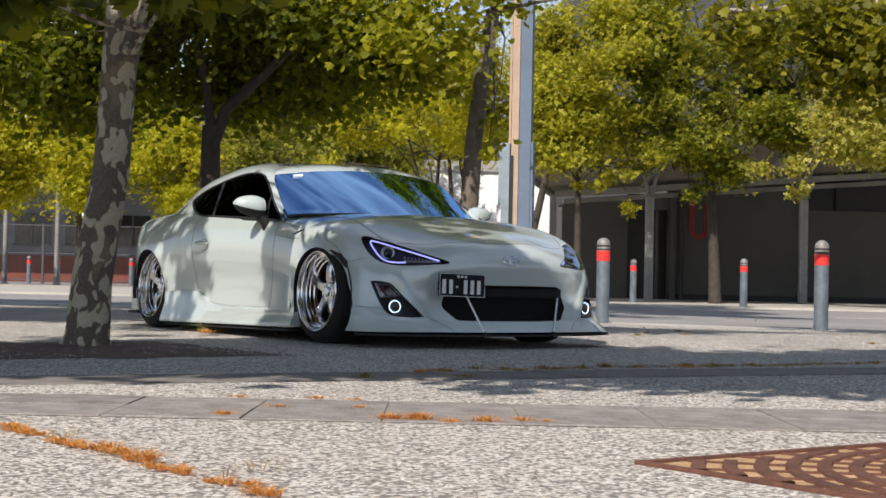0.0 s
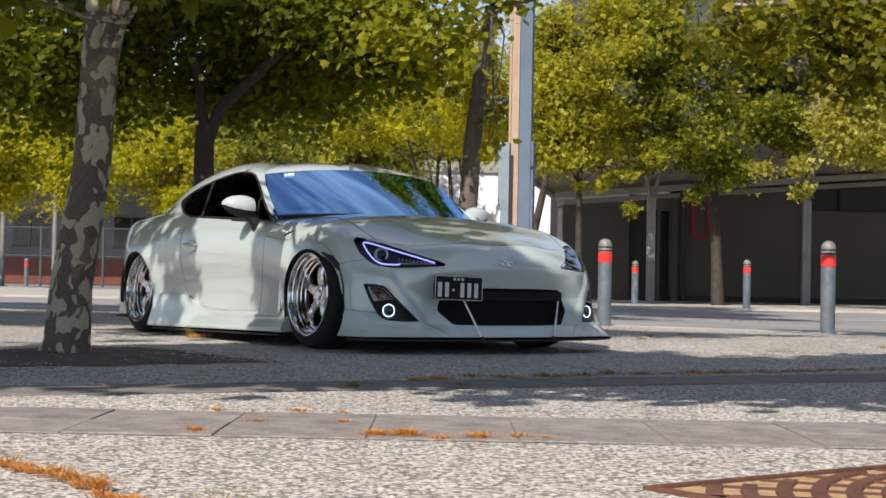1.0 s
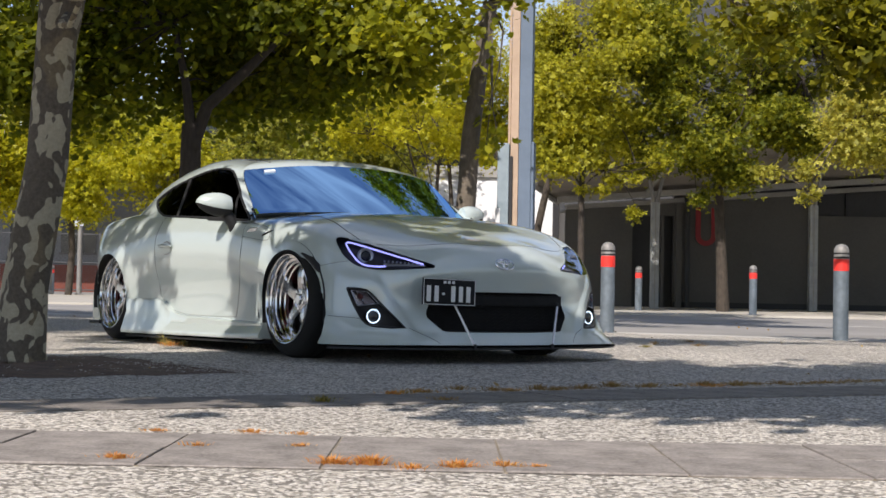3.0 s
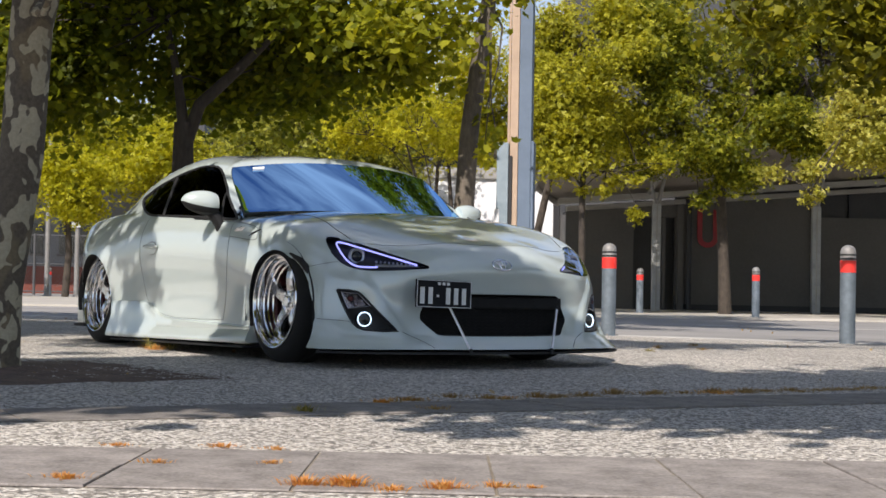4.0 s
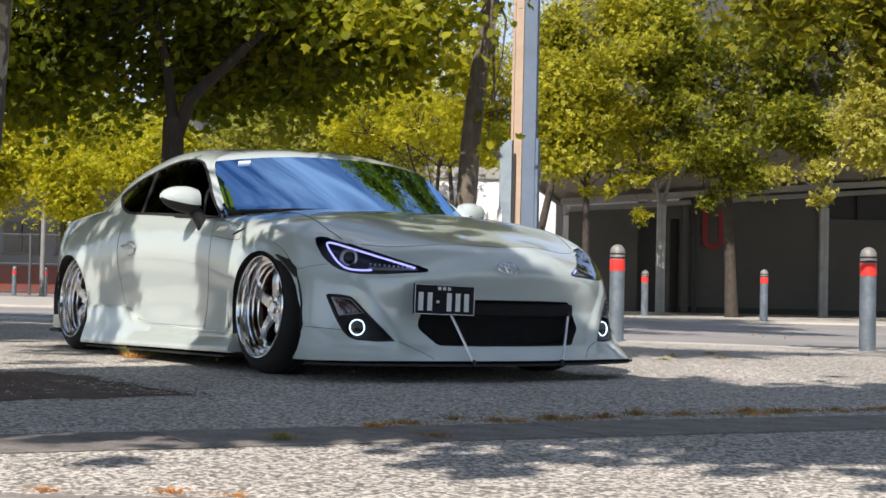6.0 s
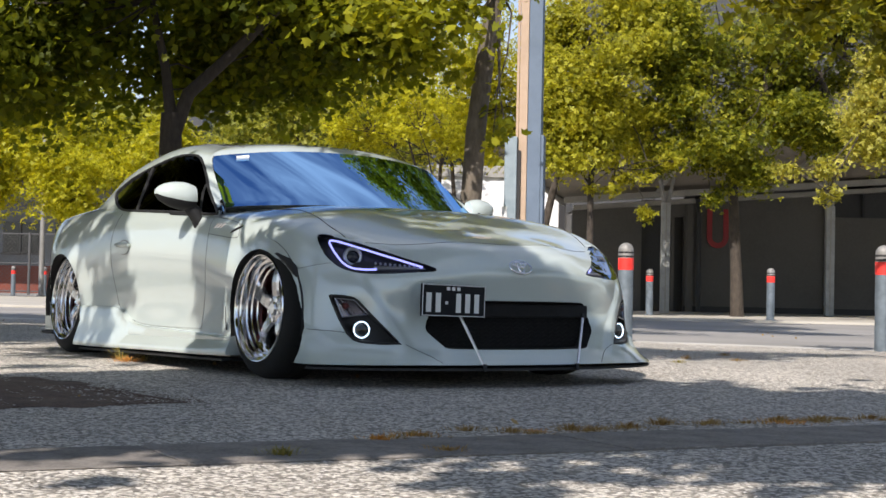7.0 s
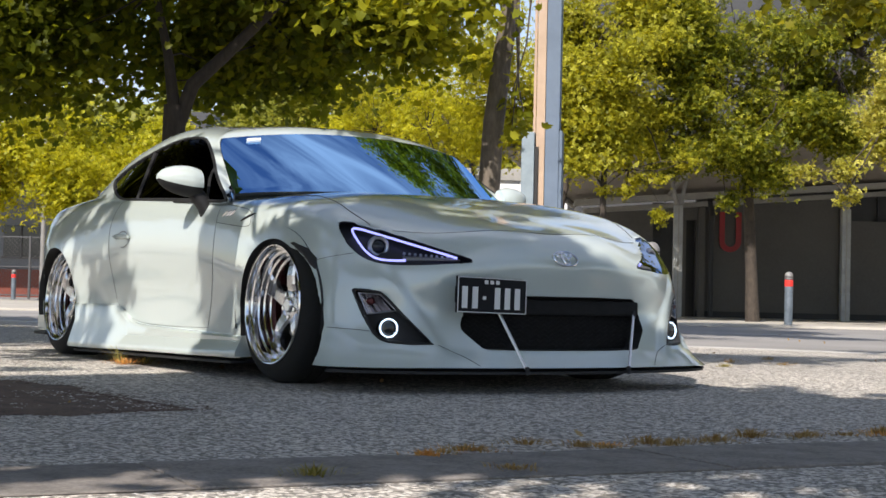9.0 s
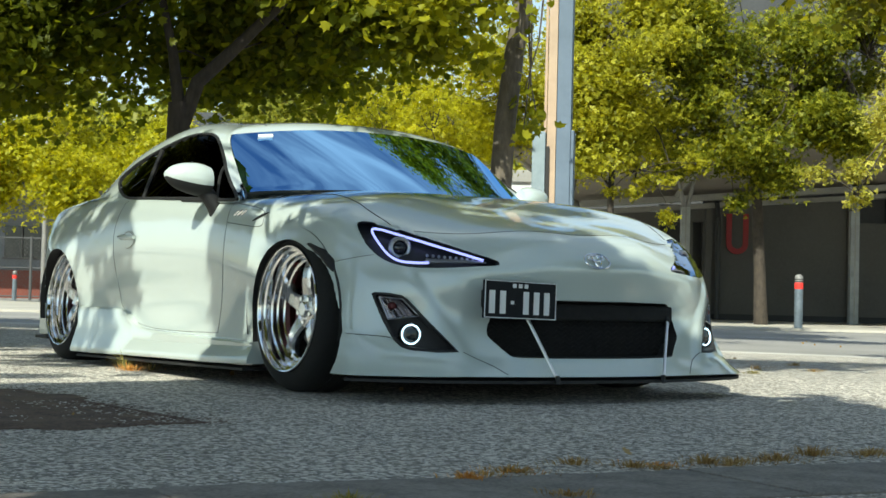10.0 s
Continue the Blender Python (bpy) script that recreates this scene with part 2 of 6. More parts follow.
M["cap"] = surface("weathered_cap", (0.20, 0.195, 0.185), (0.32, 0.31, 0.295), 0.6, metal=0.3, grain=60, stain=8)
M["red"] = surface("red_reflective_band", (0.80, 0.03, 0.024), (0.92, 0.055, 0.04), 0.45, grain=60, stain=4, bump=0.03)
M["blackband"] = plain("black_band", (0.02, 0.02, 0.022), 0.6)
M["bluesteel"] = surface("blue_grey_painted_steel", (0.115, 0.16, 0.225), (0.145, 0.195, 0.27), 0.5, grain=12, stain=2, bump=0.03)
M["meter"] = surface("pale_grey_blue_steel", (0.19, 0.25, 0.29), (0.27, 0.33, 0.37), 0.5, grain=12, stain=3, bump=0.03)
# tan for the pole's left strip and conduit, apart from its blue front
M["tansteel"] = surface("tan_steel", (0.43, 0.31, 0.22), (0.50, 0.37, 0.27), 0.55, grain=12, stain=2, bump=0.03)
M["darkwall"] = surface("dark_grey_painted_wall", (0.085, 0.08, 0.073), (0.115, 0.108, 0.098), 0.75, grain=15, stain=0.7, bump=0.08)
# near-black stands in for shade inside doorway and louvres; the downpipe shares it
M["darker"] = surface("charcoal_shade_and_pipe", (0.02, 0.02, 0.021), (0.04, 0.04, 0.04), 0.6, grain=20, stain=1)
M["beam"] = surface("grey_painted_beam", (0.27, 0.26, 0.24), (0.36, 0.35, 0.32), 0.6, grain=20, stain=1.5)
M["soffit"] = surface("beige_soffit_lining", (0.25, 0.22, 0.19), (0.33, 0.295, 0.255), 0.8, grain=15, stain=1)
M["white"] = surface("white_painted_wall", (0.72, 0.73, 0.74), (0.84, 0.84, 0.84), 0.7, grain=20, stain=1)
M["redpaint"] = surface("red_sign_paint", (0.24, 0.010, 0.012), (0.33, 0.016, 0.02), 0.5, grain=30, stain=4)
M["greywall"] = surface("grey_cladding", (0.045, 0.047, 0.05), (0.075, 0.077, 0.08), 0.75, grain=15, stain=0.7)
M["corrugated"] = surface("grey_corrugated_cladding", (0.16, 0.165, 0.17), (0.24, 0.245, 0.25), 0.7, grain=15, stain=0.7)
M["brickpaint"] = surface("red_brick", (0.13, 0.03, 0.02), (0.21, 0.055, 0.033), 0.85, grain=25, stain=1.5)
M["wire"] = plain("galvanised_wire", (0.12, 0.12, 0.12), 0.5, 0.5)
M["darkglass"] = plain("dark_window", (0.015, 0.018, 0.02), 0.08)


# ---- mesh helpers ----
def link(name, verts, faces, mats, parent=None, label="", smooth=False, index=None):
    me = bpy.data.meshes.new(name)
    me.from_pydata([tuple(v) for v in verts], [], [tuple(int(i) for i in f) for f in faces])
    for m in (mats if isinstance(mats, (list, tuple)) else [mats]):
        me.materials.append(m)
    if index is not None:
        me.polygons.foreach_set("material_index", np.asarray(index, dtype=np.int32))
    if smooth:
        me.polygons.foreach_set("use_smooth", np.ones(len(me.polygons), dtype=bool))
    me.update()
    if smooth:
        me.set_sharp_from_angle(angle=radians(38))
    ob = new(name, me)
    if parent is not None:
        ob.parent = parent
    if label:
        ob["label"] = label
    return ob


def part(name, bm, mat, parent=None, label="", smooth=False):
    me = bpy.data.meshes.new(name)
    bmesh.ops.recalc_face_normals(bm, faces=bm.faces[:])
    bm.to_mesh(me)
    bm.free()
    me.materials.append(mat)
    if smooth:
        me.polygons.foreach_set("use_smooth", np.ones(len(me.polygons), dtype=bool))
    ob = new(name, me)
    if parent is not None:
        ob.parent = parent
    if label:
        ob["label"] = label
    return ob


def box(bm, lo, hi, bevel=0.0, m=None):
    """A box between two corners, its edges bevelled."""
    lo, hi = Vector(lo), Vector(hi)
    r = bmesh.ops.create_cube(bm, size=1, matrix=Matrix.Translation((lo + hi) / 2) @ Matrix.Diagonal((*(hi - lo), 1)))
    vs = r["verts"]
    if bevel:
        es = list({e for v in vs for e in v.link_edges})
        r = bmesh.ops.bevel(bm, geom=es, offset=bevel, segments=2, profile=0.6, affect="EDGES")
        vs = list({v for f in r["faces"] for v in f.verts} | {v for v in vs if v.is_valid})
    if m is not None:
        bmesh.ops.transform(bm, matrix=m, verts=vs)
    return vs


def boxes(*args, bevel=0.0, m=None):
    bm = bmesh.new()
    for lo, hi in args:
        box(bm, lo, hi, bevel, m)
    return bm


def lathe(profile, n=32, axis="z", sweep=(0, 2 * math.pi)):
    """Turns a profile of (radius, height) about an axis."""
    full = sweep[1] - sweep[0] > 6.28
    k = n if full else n + 1
    vs, fs = [], []
    for i in range(k):
        a = sweep[0] + (sweep[1] - sweep[0]) * i / n
        for r, h in profile:
            p = (r * math.cos(a), r * math.sin(a), h)
            vs.append(p if axis == "z" else (p[2], p[0], p[1]))
    q = len(profile)
    for i in range(n):
        j = (i + 1) % k
        for c in range(q - 1):
            fs.append((i * q + c, j * q + c, j * q + c + 1, i * q + c + 1))
    return vs, fs


def tube(pts, radii, n=8):
    """A tapered tube along points."""
    pts = [Vector(p) for p in pts]
    if isinstance(radii, (int, float)):
        radii = [radii] * len(pts)
    vs, fs = [], []
    for i, p in enumerate(pts):
        d = (pts[min(i + 1, len(pts) - 1)] - pts[max(i - 1, 0)]).normalized()
        a = d.orthogonal().normalized() if i == 0 else (a - d * a.dot(d)).normalized()
        b = d.cross(a)
        for k in range(n):
            w = 2 * math.pi * k / n
            vs.append(p + (a * math.cos(w) + b * math.sin(w)) * radii[i])
    for i in range(len(pts) - 1):
        for k in range(n):
            fs.append((i * n + k, i * n + (k + 1) % n, (i + 1) * n + (k + 1) % n, (i + 1) * n + k))
    fs.append(tuple(reversed(range(n))))
    fs.append(tuple(range((len(pts) - 1) * n, len(pts) * n)))
    return vs, fs


def joined(*shapes):
    vs, fs = [], []
    for v, f in shapes:
        k = len(vs)
        vs += list(v)
        fs += [tuple(i + k for i in q) for q in f]
    return vs, fs


def empty(name, m=None):
    ob = new(name)
    ob.empty_display_size = 0.1
    if m is not None:
        ob.matrix_world = m
    return ob


# the street's own axes: u along the facades, v across the street, from the corner of the square
EU, EV, E0 = Vector((0.8373, -0.5467, 0)), Vector((0.5467, 0.8373, 0)), Vector((-5.214, -8.023, 0))
STREET = Matrix(((EU.x, EV.x, 0, E0.x), (EU.y, EV.y, 0, E0.y), (0, 0, 1, 0), (0, 0, 0, 1)))


def street(u, v, z=0.0):
    return E0 + EU * u + EV * v + Vector((0, 0, z))


# ---- ground ----
def fall(u, v):
    """The square drains gently towards the road."""
    s = min(1.0, max(0.0, (v + 0.55 * u - 13.5) / 4.0))
    return -0.055 * s * s * (3 - 2 * s)


def edge_v(u):
    return 18.4 - 0.55 * u          # the kerb between square and road


def ground_sheets():
    r = 900.0
    g = link("ground", [street(-r, -r, -0.075), street(r, -r, -0.075), street(r, r, -0.075), street(-r, r, -0.075)], [(0, 1, 2, 3)], M["road"])
    tagged(g, "pale grey asphalt road surface running to the distance", "road", kind="structure")
    vs, fs, nu, nv = [], [], 70, 60
    for i in range(nu + 1):
        u = -26 + 46 * i / nu
        for j in range(nv + 1):
            v = -14 + (edge_v(u) - 0.32 + 14) * j / nv
            vs.append(street(u, v, fall(u, v)))
    for i in range(nu):
        for j in range(nv):
            a = i * (nv + 1) + j
            fs.append((a, a + nv + 1, a + nv + 2, a + 1))
    p = link("pavement", vs, fs, M["pebble"], smooth=True)
    tagged(p, "exposed aggregate paving of pale pebbles, sunlit and shaded", "pavement", kind="structure")
    # kerb stones along the road edge
    kerb = empty("kerb")
    tagged(kerb, "pale concrete kerb stones flush with the square's edge", "kerb", kind="structure")
    d = (EU - EV * 0.55).normalized()
    n = (EV + EU * 0.55).normalized()
    for i in range(46):
        c = street(-24, edge_v(-24)) + d * (i * 1.1 + 0.55)
        m = Matrix(((d.x, n.x, 0, c.x), (d.y, n.y, 0, c.y), (0, 0, 1, -0.068), (0, 0, 0, 1)))
        if i == 0:
            bm = boxes(((-0.545, -0.33, -0.1), (0.545, 0.0, 0.015)), bevel=0.012)
            one = part("kerb_stone", bm, M["kerb"], kerb)
            one.matrix_world = m
        else:
            o = new("kerb_stone", one.data)
            o.parent, o.matrix_world = kerb, m
    # the far footpath with its own kerb step
    bm = boxes(((-40, 29.9, -0.3), (60, 46, -0.03)), bevel=0.03, m=STREET)
    tagged(part("footpath", bm, M["path"]), "sandy concrete footpath in front of the grey building", "footpath", kind="structure")
    # worn white dashes on the road
    for k, (u, v) in enumerate(((2.3, 24.4), (4.3, 23.9), (6.4, 23.3))):
        bm = boxes(((u - 0.45, v - 0.05, -0.074), (u + 0.45, v + 0.05, -0.071)), m=STREET)
        tagged(part("road_mark", bm, M["kerb"]), "worn white painted dash on the asphalt road", "road marking", kind="structure")


ground_sheets()


def slab_band(name, label, start, along, length, width, step, z=0.006, mat="slab"):
    """A band of concrete slabs with open joints; start is its near left corner."""
    rnd = random.Random(name)
    band = empty(name)
    tagged(band, label, "paving band", kind="structure")
    across = Vector((-along.y, along.x, 0))
    bed = boxes(((0, 0, -0.03), (length, width, z - 0.004)), m=Matrix(((along.x, across.x, 0, start.x), (along.y, across.y, 0, start.y), (0, 0, 1, 0), (0, 0, 0, 1))))
    part("joint_bed", bed, M["joint"], band)
    rows = ((0.0, 0.5), (0.5, 1.0)) if mat == "slab" else ((0.0, 1.0),)
    protos = {}
    for i, (lo, hi) in itertools.product(range(int(length / step)), rows):
        tilt = rnd.uniform(-0.0015, 0.0015)
        m = Matrix(((along.x, across.x, 0, start.x + along.x * i * step), (along.y, across.y, 0, start.y + along.y * i * step), (0, 0, 1, tilt), (0, 0, 0, 1)))
        if lo not in protos:
            proto = part("slab", boxes(((0.003, width * lo + (0.0012 if lo else 0), -0.02), (step - 0.003, width * hi - (0.0012 if hi < 1 else 0), z)), bevel=0.0025), M[mat], band)
            proto.matrix_world = m
            protos[lo] = proto
        else:
            o = new("slab", protos[lo].data)
            o.parent, o.matrix_world = band, m


slab_band("paving_band_1", "band of weathered grey concrete slabs with weedy joints", street(-5.62, 4.21), EU, 12.9, 0.68, 0.39)
B2 = (EU * 0.894 + EV * 0.447).normalized()
slab_band("paving_band_2", "shaded band of grey concrete slabs with dry weeds", street(-2.1, 4.99), B2, 11.0, 0.42, 0.60, mat="shadeslab")


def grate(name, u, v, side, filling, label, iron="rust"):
    """A square cast-iron tree grate of concentric bars, its gaps filled with grit."""
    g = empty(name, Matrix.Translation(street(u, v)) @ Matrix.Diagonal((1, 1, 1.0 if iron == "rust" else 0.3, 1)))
    tagged(g, label, "tree grate")
    c0 = (EU * 0.807 + EV * 0.59).normalized()
    c1 = Vector((c0.y, -c0.x, 0))
    h = side / 2
    rot = Matrix(((c0.x, c1.x, 0, 0), (c0.y, c1.y, 0, 0), (0, 0, 1, 0), (0, 0, 0, 1)))
    part("grit_filling", boxes(((-h + 0.006, -h + 0.006, -0.02), (h - 0.006, h - 0.006, 0.0015)), m=rot), filling, g, "tan grit and dry leaves between the bars")
    for a, b in (((-h, -h), (h, -h + 0.022)), ((-h, h - 0.022), (h, h)), ((-h, -h + 0.022), (-h + 0.022, h - 0.022)), ((h - 0.022, -h + 0.022), (h, h - 0.022))):
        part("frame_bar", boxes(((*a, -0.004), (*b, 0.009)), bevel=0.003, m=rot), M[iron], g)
    k = 0
    r = 0.24
    while r < h * 1.38:
        n = max(24, int(r * 70))
        inside = [max(abs(math.cos(2 * math.pi * i / n)), abs(math.sin(2 * math.pi * i / n))) * (r + 0.018) < h - 0.02 for i in range(n)]
        turn = 0 if all(inside) else inside.index(False)
        vs, fs = [], []
        for i in range(n + 1):
            a = 2 * math.pi * (i + turn) / n
            if inside[(i + turn) % n]:
                q = len(vs)
                for rr, z in ((r - 0.0175, 0.0), (r - 0.0145, 0.0075), (r + 0.0145, 0.0075), (r + 0.0175, 0.0)):
                    vs.append(rot @ Vector((rr * math.cos(a), rr * math.sin(a), z)))
                if q:
                    fs += [(q - 4 + c, q + c, q + c + 1, q - 3 + c) for c in range(3)]
            if (not inside[(i + turn) % n] or i == n) and vs:
                if len(fs) > 3:
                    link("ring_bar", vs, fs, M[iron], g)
                vs, fs = [], []
        r += 0.068
        k += 1
    for i in range(40):
        a = 2 * math.pi * (i + 0.5) / 40
        reach = (h - 0.03) / max(abs(math.cos(a)), abs(math.sin(a)))
        m = rot @ Matrix.Rotation(a, 4, "Z")
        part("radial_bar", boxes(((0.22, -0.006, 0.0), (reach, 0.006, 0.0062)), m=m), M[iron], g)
    return g


grate("tree_grate", 1.48, 3.21, 1.5, M["grit"], "rusty cast-iron tree grate with tan grit in its slots")
grate("tree_grate", -1.85, 7.8, 1.5, M["soil"], "dirty iron tree grate, darkened for shade, round the plane tree's trunk", "shaderust")


def earth_cover():
    """Trodden earth heaped unevenly over the dirty grate, thinning out past its rim."""
    rnd = np.random.default_rng(77)
    na, nr = 160, 22
    ang = np.arange(na) * 2 * math.pi / na
    rim = sum(rnd.normal() * 0.075 / (f ** 0.75) * np.cos(f * ang + rnd.uniform(0, 6.3)) for f in range(2, 34))
    vs, fs = [], []
    for i, a in enumerate(ang):
        reach = 0.74 / max(abs(math.cos(a)), abs(math.sin(a))) ** 0.8 + rim[i]
        for j in range(nr + 1):
            t = j / nr
            r = 0.05 + (reach - 0.05) * t
            lump = 0.003 * math.sin(19 * r + 5 * a) + 0.003 * math.sin(31 * r * math.cos(a) + 2) + rnd.normal() * 0.0012
            z = (0.013 + lump) * (1 - t ** 3) + 0.0012
            x, y = r * math.cos(a), r * math.sin(a)
            vs.append((x, y, z))
    for i in range(na):
        k = (i + 1) % na
        fs += [(i * (nr + 1) + j, i * (nr + 1) + j + 1, k * (nr + 1) + j + 1, k * (nr + 1) + j) for j in range(nr)]
    c = street(-1.85, 7.8)
    ob = link("earth", [(EU * (x * 0.807 + y * 0.59) + EV * (x * 0.59 - y * 0.807)) + c + Vector((0, 0, z)) for x, y, z in vs], fs, M["soil"], smooth=True)
    tagged(ob, "dark trodden earth heaped over the tree grate", "soil", kind="stuff")


earth_cover()


# ---- street furniture ----
def bollard(at, h=0.96, r=0.074):
    b = empty("bollard", Matrix.Translation(at))
    tagged(b, "galvanised steel bollard with a red reflective band and domed cap", "bollard", "bollards along the road")
    for name, prof, mat, lab in (
        ("post", [(0, 0), (r, 0), (r, h * 0.775), (0, h * 0.775)], M["galv"], ""),
        ("reflective_band", [(r, h * 0.725), (r + 0.0025, h * 0.727), (r + 0.0025, h * 0.843), (r, h * 0.845)], M["red"], "red reflective band"),
        ("collar", [(r - 0.001, h * 0.845), (r, h * 0.85), (r, h * 0.912), (r - 0.002, h * 0.915)], M["cap"], "grey collar between two black rings"),
        ("black_ring", [(r, h * 0.852), (r + 0.002, h * 0.854), (r + 0.002, h * 0.868), (r, h * 0.87)], M["blackband"], "black ring"),
        ("black_ring", [(r, h * 0.892), (r + 0.002, h * 0.894), (r + 0.002, h * 0.908), (r, h * 0.91)], M["blackband"], "black ring"),
        ("cap", [(r, h * 0.9)] + [(r * math.cos(a), h * 0.925 + h * 0.075 * math.sin(a)) for a in np.linspace(0, math.pi / 2, 8)], M["cap"], "grey domed cap"),
        ("base_plate", [(r + 0.028, 0), (r + 0.028, 0.006), (r, 0.008)], M["galv"], ""),
    ):
        vs, fs = lathe(prof, 28)
        link(name, vs, fs, mat, b, lab, smooth=name != "base_plate")
    for k in range(4):
        a = math.pi / 4 + k * math.pi / 2
        vs, fs = lathe([(0, 0.02), (0.011, 0.02), (0.011, 0.0)], 6)
        o = link("bolt", vs, fs, M["cap"], b)
        o.location = ((r + 0.017) * math.cos(a), (r + 0.017) * math.sin(a), 0.005)
    return b


first = bollard(street(3.945, 15.82, -0.075))
for u, v, z in ((1.80, 17.04, -0.06), (5.99, 30.21, -0.035), (4.215, 33.57, -0.035), (-14.15, 52, -0.075), (-14.98, 52, -0.075), (-10.65, 52, -0.075), (-13.4, 53, -0.075)):
    copy_thing(first, Matrix.Translation(street(u, v, z)))


def lamp_post():
    p = empty("light_pole", STREET @ pose(0.97, 19.9, -0.075, 0, 0, -8))
    tagged(p, "tall square blue-grey steel light pole with a meter box", "light pole")
    part("pole", boxes(((0.010, -0.14, 0), (0.165, 0.14, 9.0)), bevel=0.008), M["bluesteel"], p)
    part("side_plate", boxes(((-0.090, -0.146, 0.0), (0.006, 0.14, 9.0)), bevel=0.004), M["tansteel"], p, "sunlit tan side plate")
    part("conduit", boxes(((-0.132, -0.07, 0.3), (-0.102, -0.03, 9.0)), bevel=0.004), M["tansteel"], p)
    part("sleeve", boxes(((0.168, -0.15, 0), (0.2, 0.15, 2.28)), bevel=0.004), M["bluesteel"], p)
    mb = part("meter_box", boxes(((-0.245, -0.19, 0.25), (-0.102, 0.10, 2.26)), bevel=0.01), M["meter"], p, "pale grey-blue steel meter box")
    part("cover_strip", boxes(((-0.098, -0.175, 0.25), (-0.06, -0.15, 2.1)), bevel=0.003), M["blackband"], p)
    part("label_plate", boxes(((-0.262, -0.2, 1.16), (-0.205, -0.193, 1.45)), bevel=0.002), M["white"], mb, "white notice plate")
    part("base_flange", boxes(((-0.18, -0.25, 0), (0.26, 0.25, 0.02)), bevel=0.004), M["galv"], p)


lamp_post()


# ---- grey building with awning ----
def fascia_z(u):
    return 2.65 + 0.0785 * (u - 3.26)


def skew(name, lo, hi, mat, parent, label="", bevel=0.0):
    """A level box whose top follows the sloping fascia: z given as offsets from it."""
    bm = boxes((lo, hi), bevel=bevel)
    for v in bm.verts:
        v.co.z += fascia_z(v.co.x)
    bm.transform(STREET)
    return part(name, bm, mat, parent, label)


def grey_building():
    b = empty("grey_building")
    tagged(b, "dark grey building with roller doors under a pale awning", "building")
    z0 = -0.04
    for lo, hi in (((3.2, 41.0, z0), (4.97, 41.3, 2.6)), ((6.05, 41.0, z0), (9.8, 41.3, 3.5)), ((4.97, 41.0, 2.38), (6.05, 41.3, 2.8)), ((9.8, 41.0, z0), (50, 41.3, 2.45)), ((9.8, 41.0, 3.28), (50, 41.3, 6.4))):
        part("wall", boxes((lo, hi), m=STREET), M["darkwall"], b)
    part("upper_wall", boxes(((3.2, 41.32, 2.5), (50, 43, 9.5)), m=STREET), M["greywall"], b, "grey upper storey wall behind the trees")
    d = part("doorway", boxes(((4.97, 41.25, z0), (6.05, 41.32, 2.38)), m=STREET), M["darker"], b, "near-black panel for the shade inside the open doorway")
    part("door_frame", boxes(((5.72, 40.97, z0), (5.8, 41.2, 2.38)), m=STREET), M["darkwall"], d)
    w = part("high_window", boxes(((9.81, 41.18, 2.45), (50, 41.3, 3.28)), m=STREET), M["darker"], b, "near-black band for the shade inside the louvre openings")
    for k in range(24):
        u = 10.6 + k * 1.5
        part("mullion", boxes(((u, 41.1, 2.45), (u + 0.06, 41.17, 3.28)), bevel=0.005, m=STREET), M["blackband"], w)
    part("skirting", boxes(((6.05, 40.97, z0), (50, 40.995, 0.12)), m=STREET), M["blackband"], b)
    for u in (6.1, 9.62, 13.6, 17.6):
        part("pilaster", boxes(((u, 40.9, z0), (u + 0.17, 40.996, 3.2)), bevel=0.008, m=STREET), M["darkwall"], b)
    part("downpipe", joined_bm(tube([street(6.4, 40.8, 0.0), street(6.4, 40.8, 2.5), street(6.3, 40.5, 2.85)], 0.06, 10)), M["darker"], b)
    # awning: fascia beam, soffit rising towards the street, rafters
    skew("fascia_beam", (2.9, 39.75, -0.02), (50, 40.0, 0.13), M["beam"], b, bevel=0.01)
    skew("wall_head_beam", (3.2, 40.7, -0.16), (50, 40.98, -0.04), M["beam"], b, bevel=0.01)
    vs = []
    for u, out, up in ((3.0, 1.05, 0.30), (50.0, 50.0, 0.0)):
        for v, z in ((40.9, 0.06), (36.0, 0.60 + up), (36.0, 0.75 + up), (40.9, 0.22)):
            vs.append(street(u if v > 40 else out, v, z + fascia_z(max(u, 2.2))))
    link("soffit", vs, [(0, 4, 5, 1), (1, 5, 6, 2), (2, 6, 7, 3), (3, 7, 4, 0), (0, 1, 2, 3), (4, 7, 6, 5)], M["soffit"], b, "beige underside of the awning")
    for k in range(17):
        u = 2.2 + k * 3.0
        zf = fascia_z(max(u, 2.2))
        part("rafter", joined_bm(tube([street(u, 40.6, zf + 0.03), street(u, 36.1, zf + 0.55)], 0.055, 6)), M["beam"], b)
    part("edge_gutter", joined_bm(tube([street(1.05, 35.95, fascia_z(2.2) + 1.02), street(2.2, 35.95, fascia_z(2.2) + 1.0), street(50, 35.95, fascia_z(50) + 0.66)], 0.09, 8)), M["soffit"], b)
    part("end_beam", joined_bm(tube([street(2.95, 40.7, 2.66), street(2.0, 38.4, 3.1), street(1.08, 36.1, 3.52)], 0.07, 8)), M["beam"], b)
    ws, fs = letter_u(0.55, 1.0, 0.135, 0.03)
    link("wall_letter", [street(6.62 + x, 40.97 - y, 1.6 + z) for x, y, z in ws], fs, M["redpaint"], b, "large red letter U on the wall")
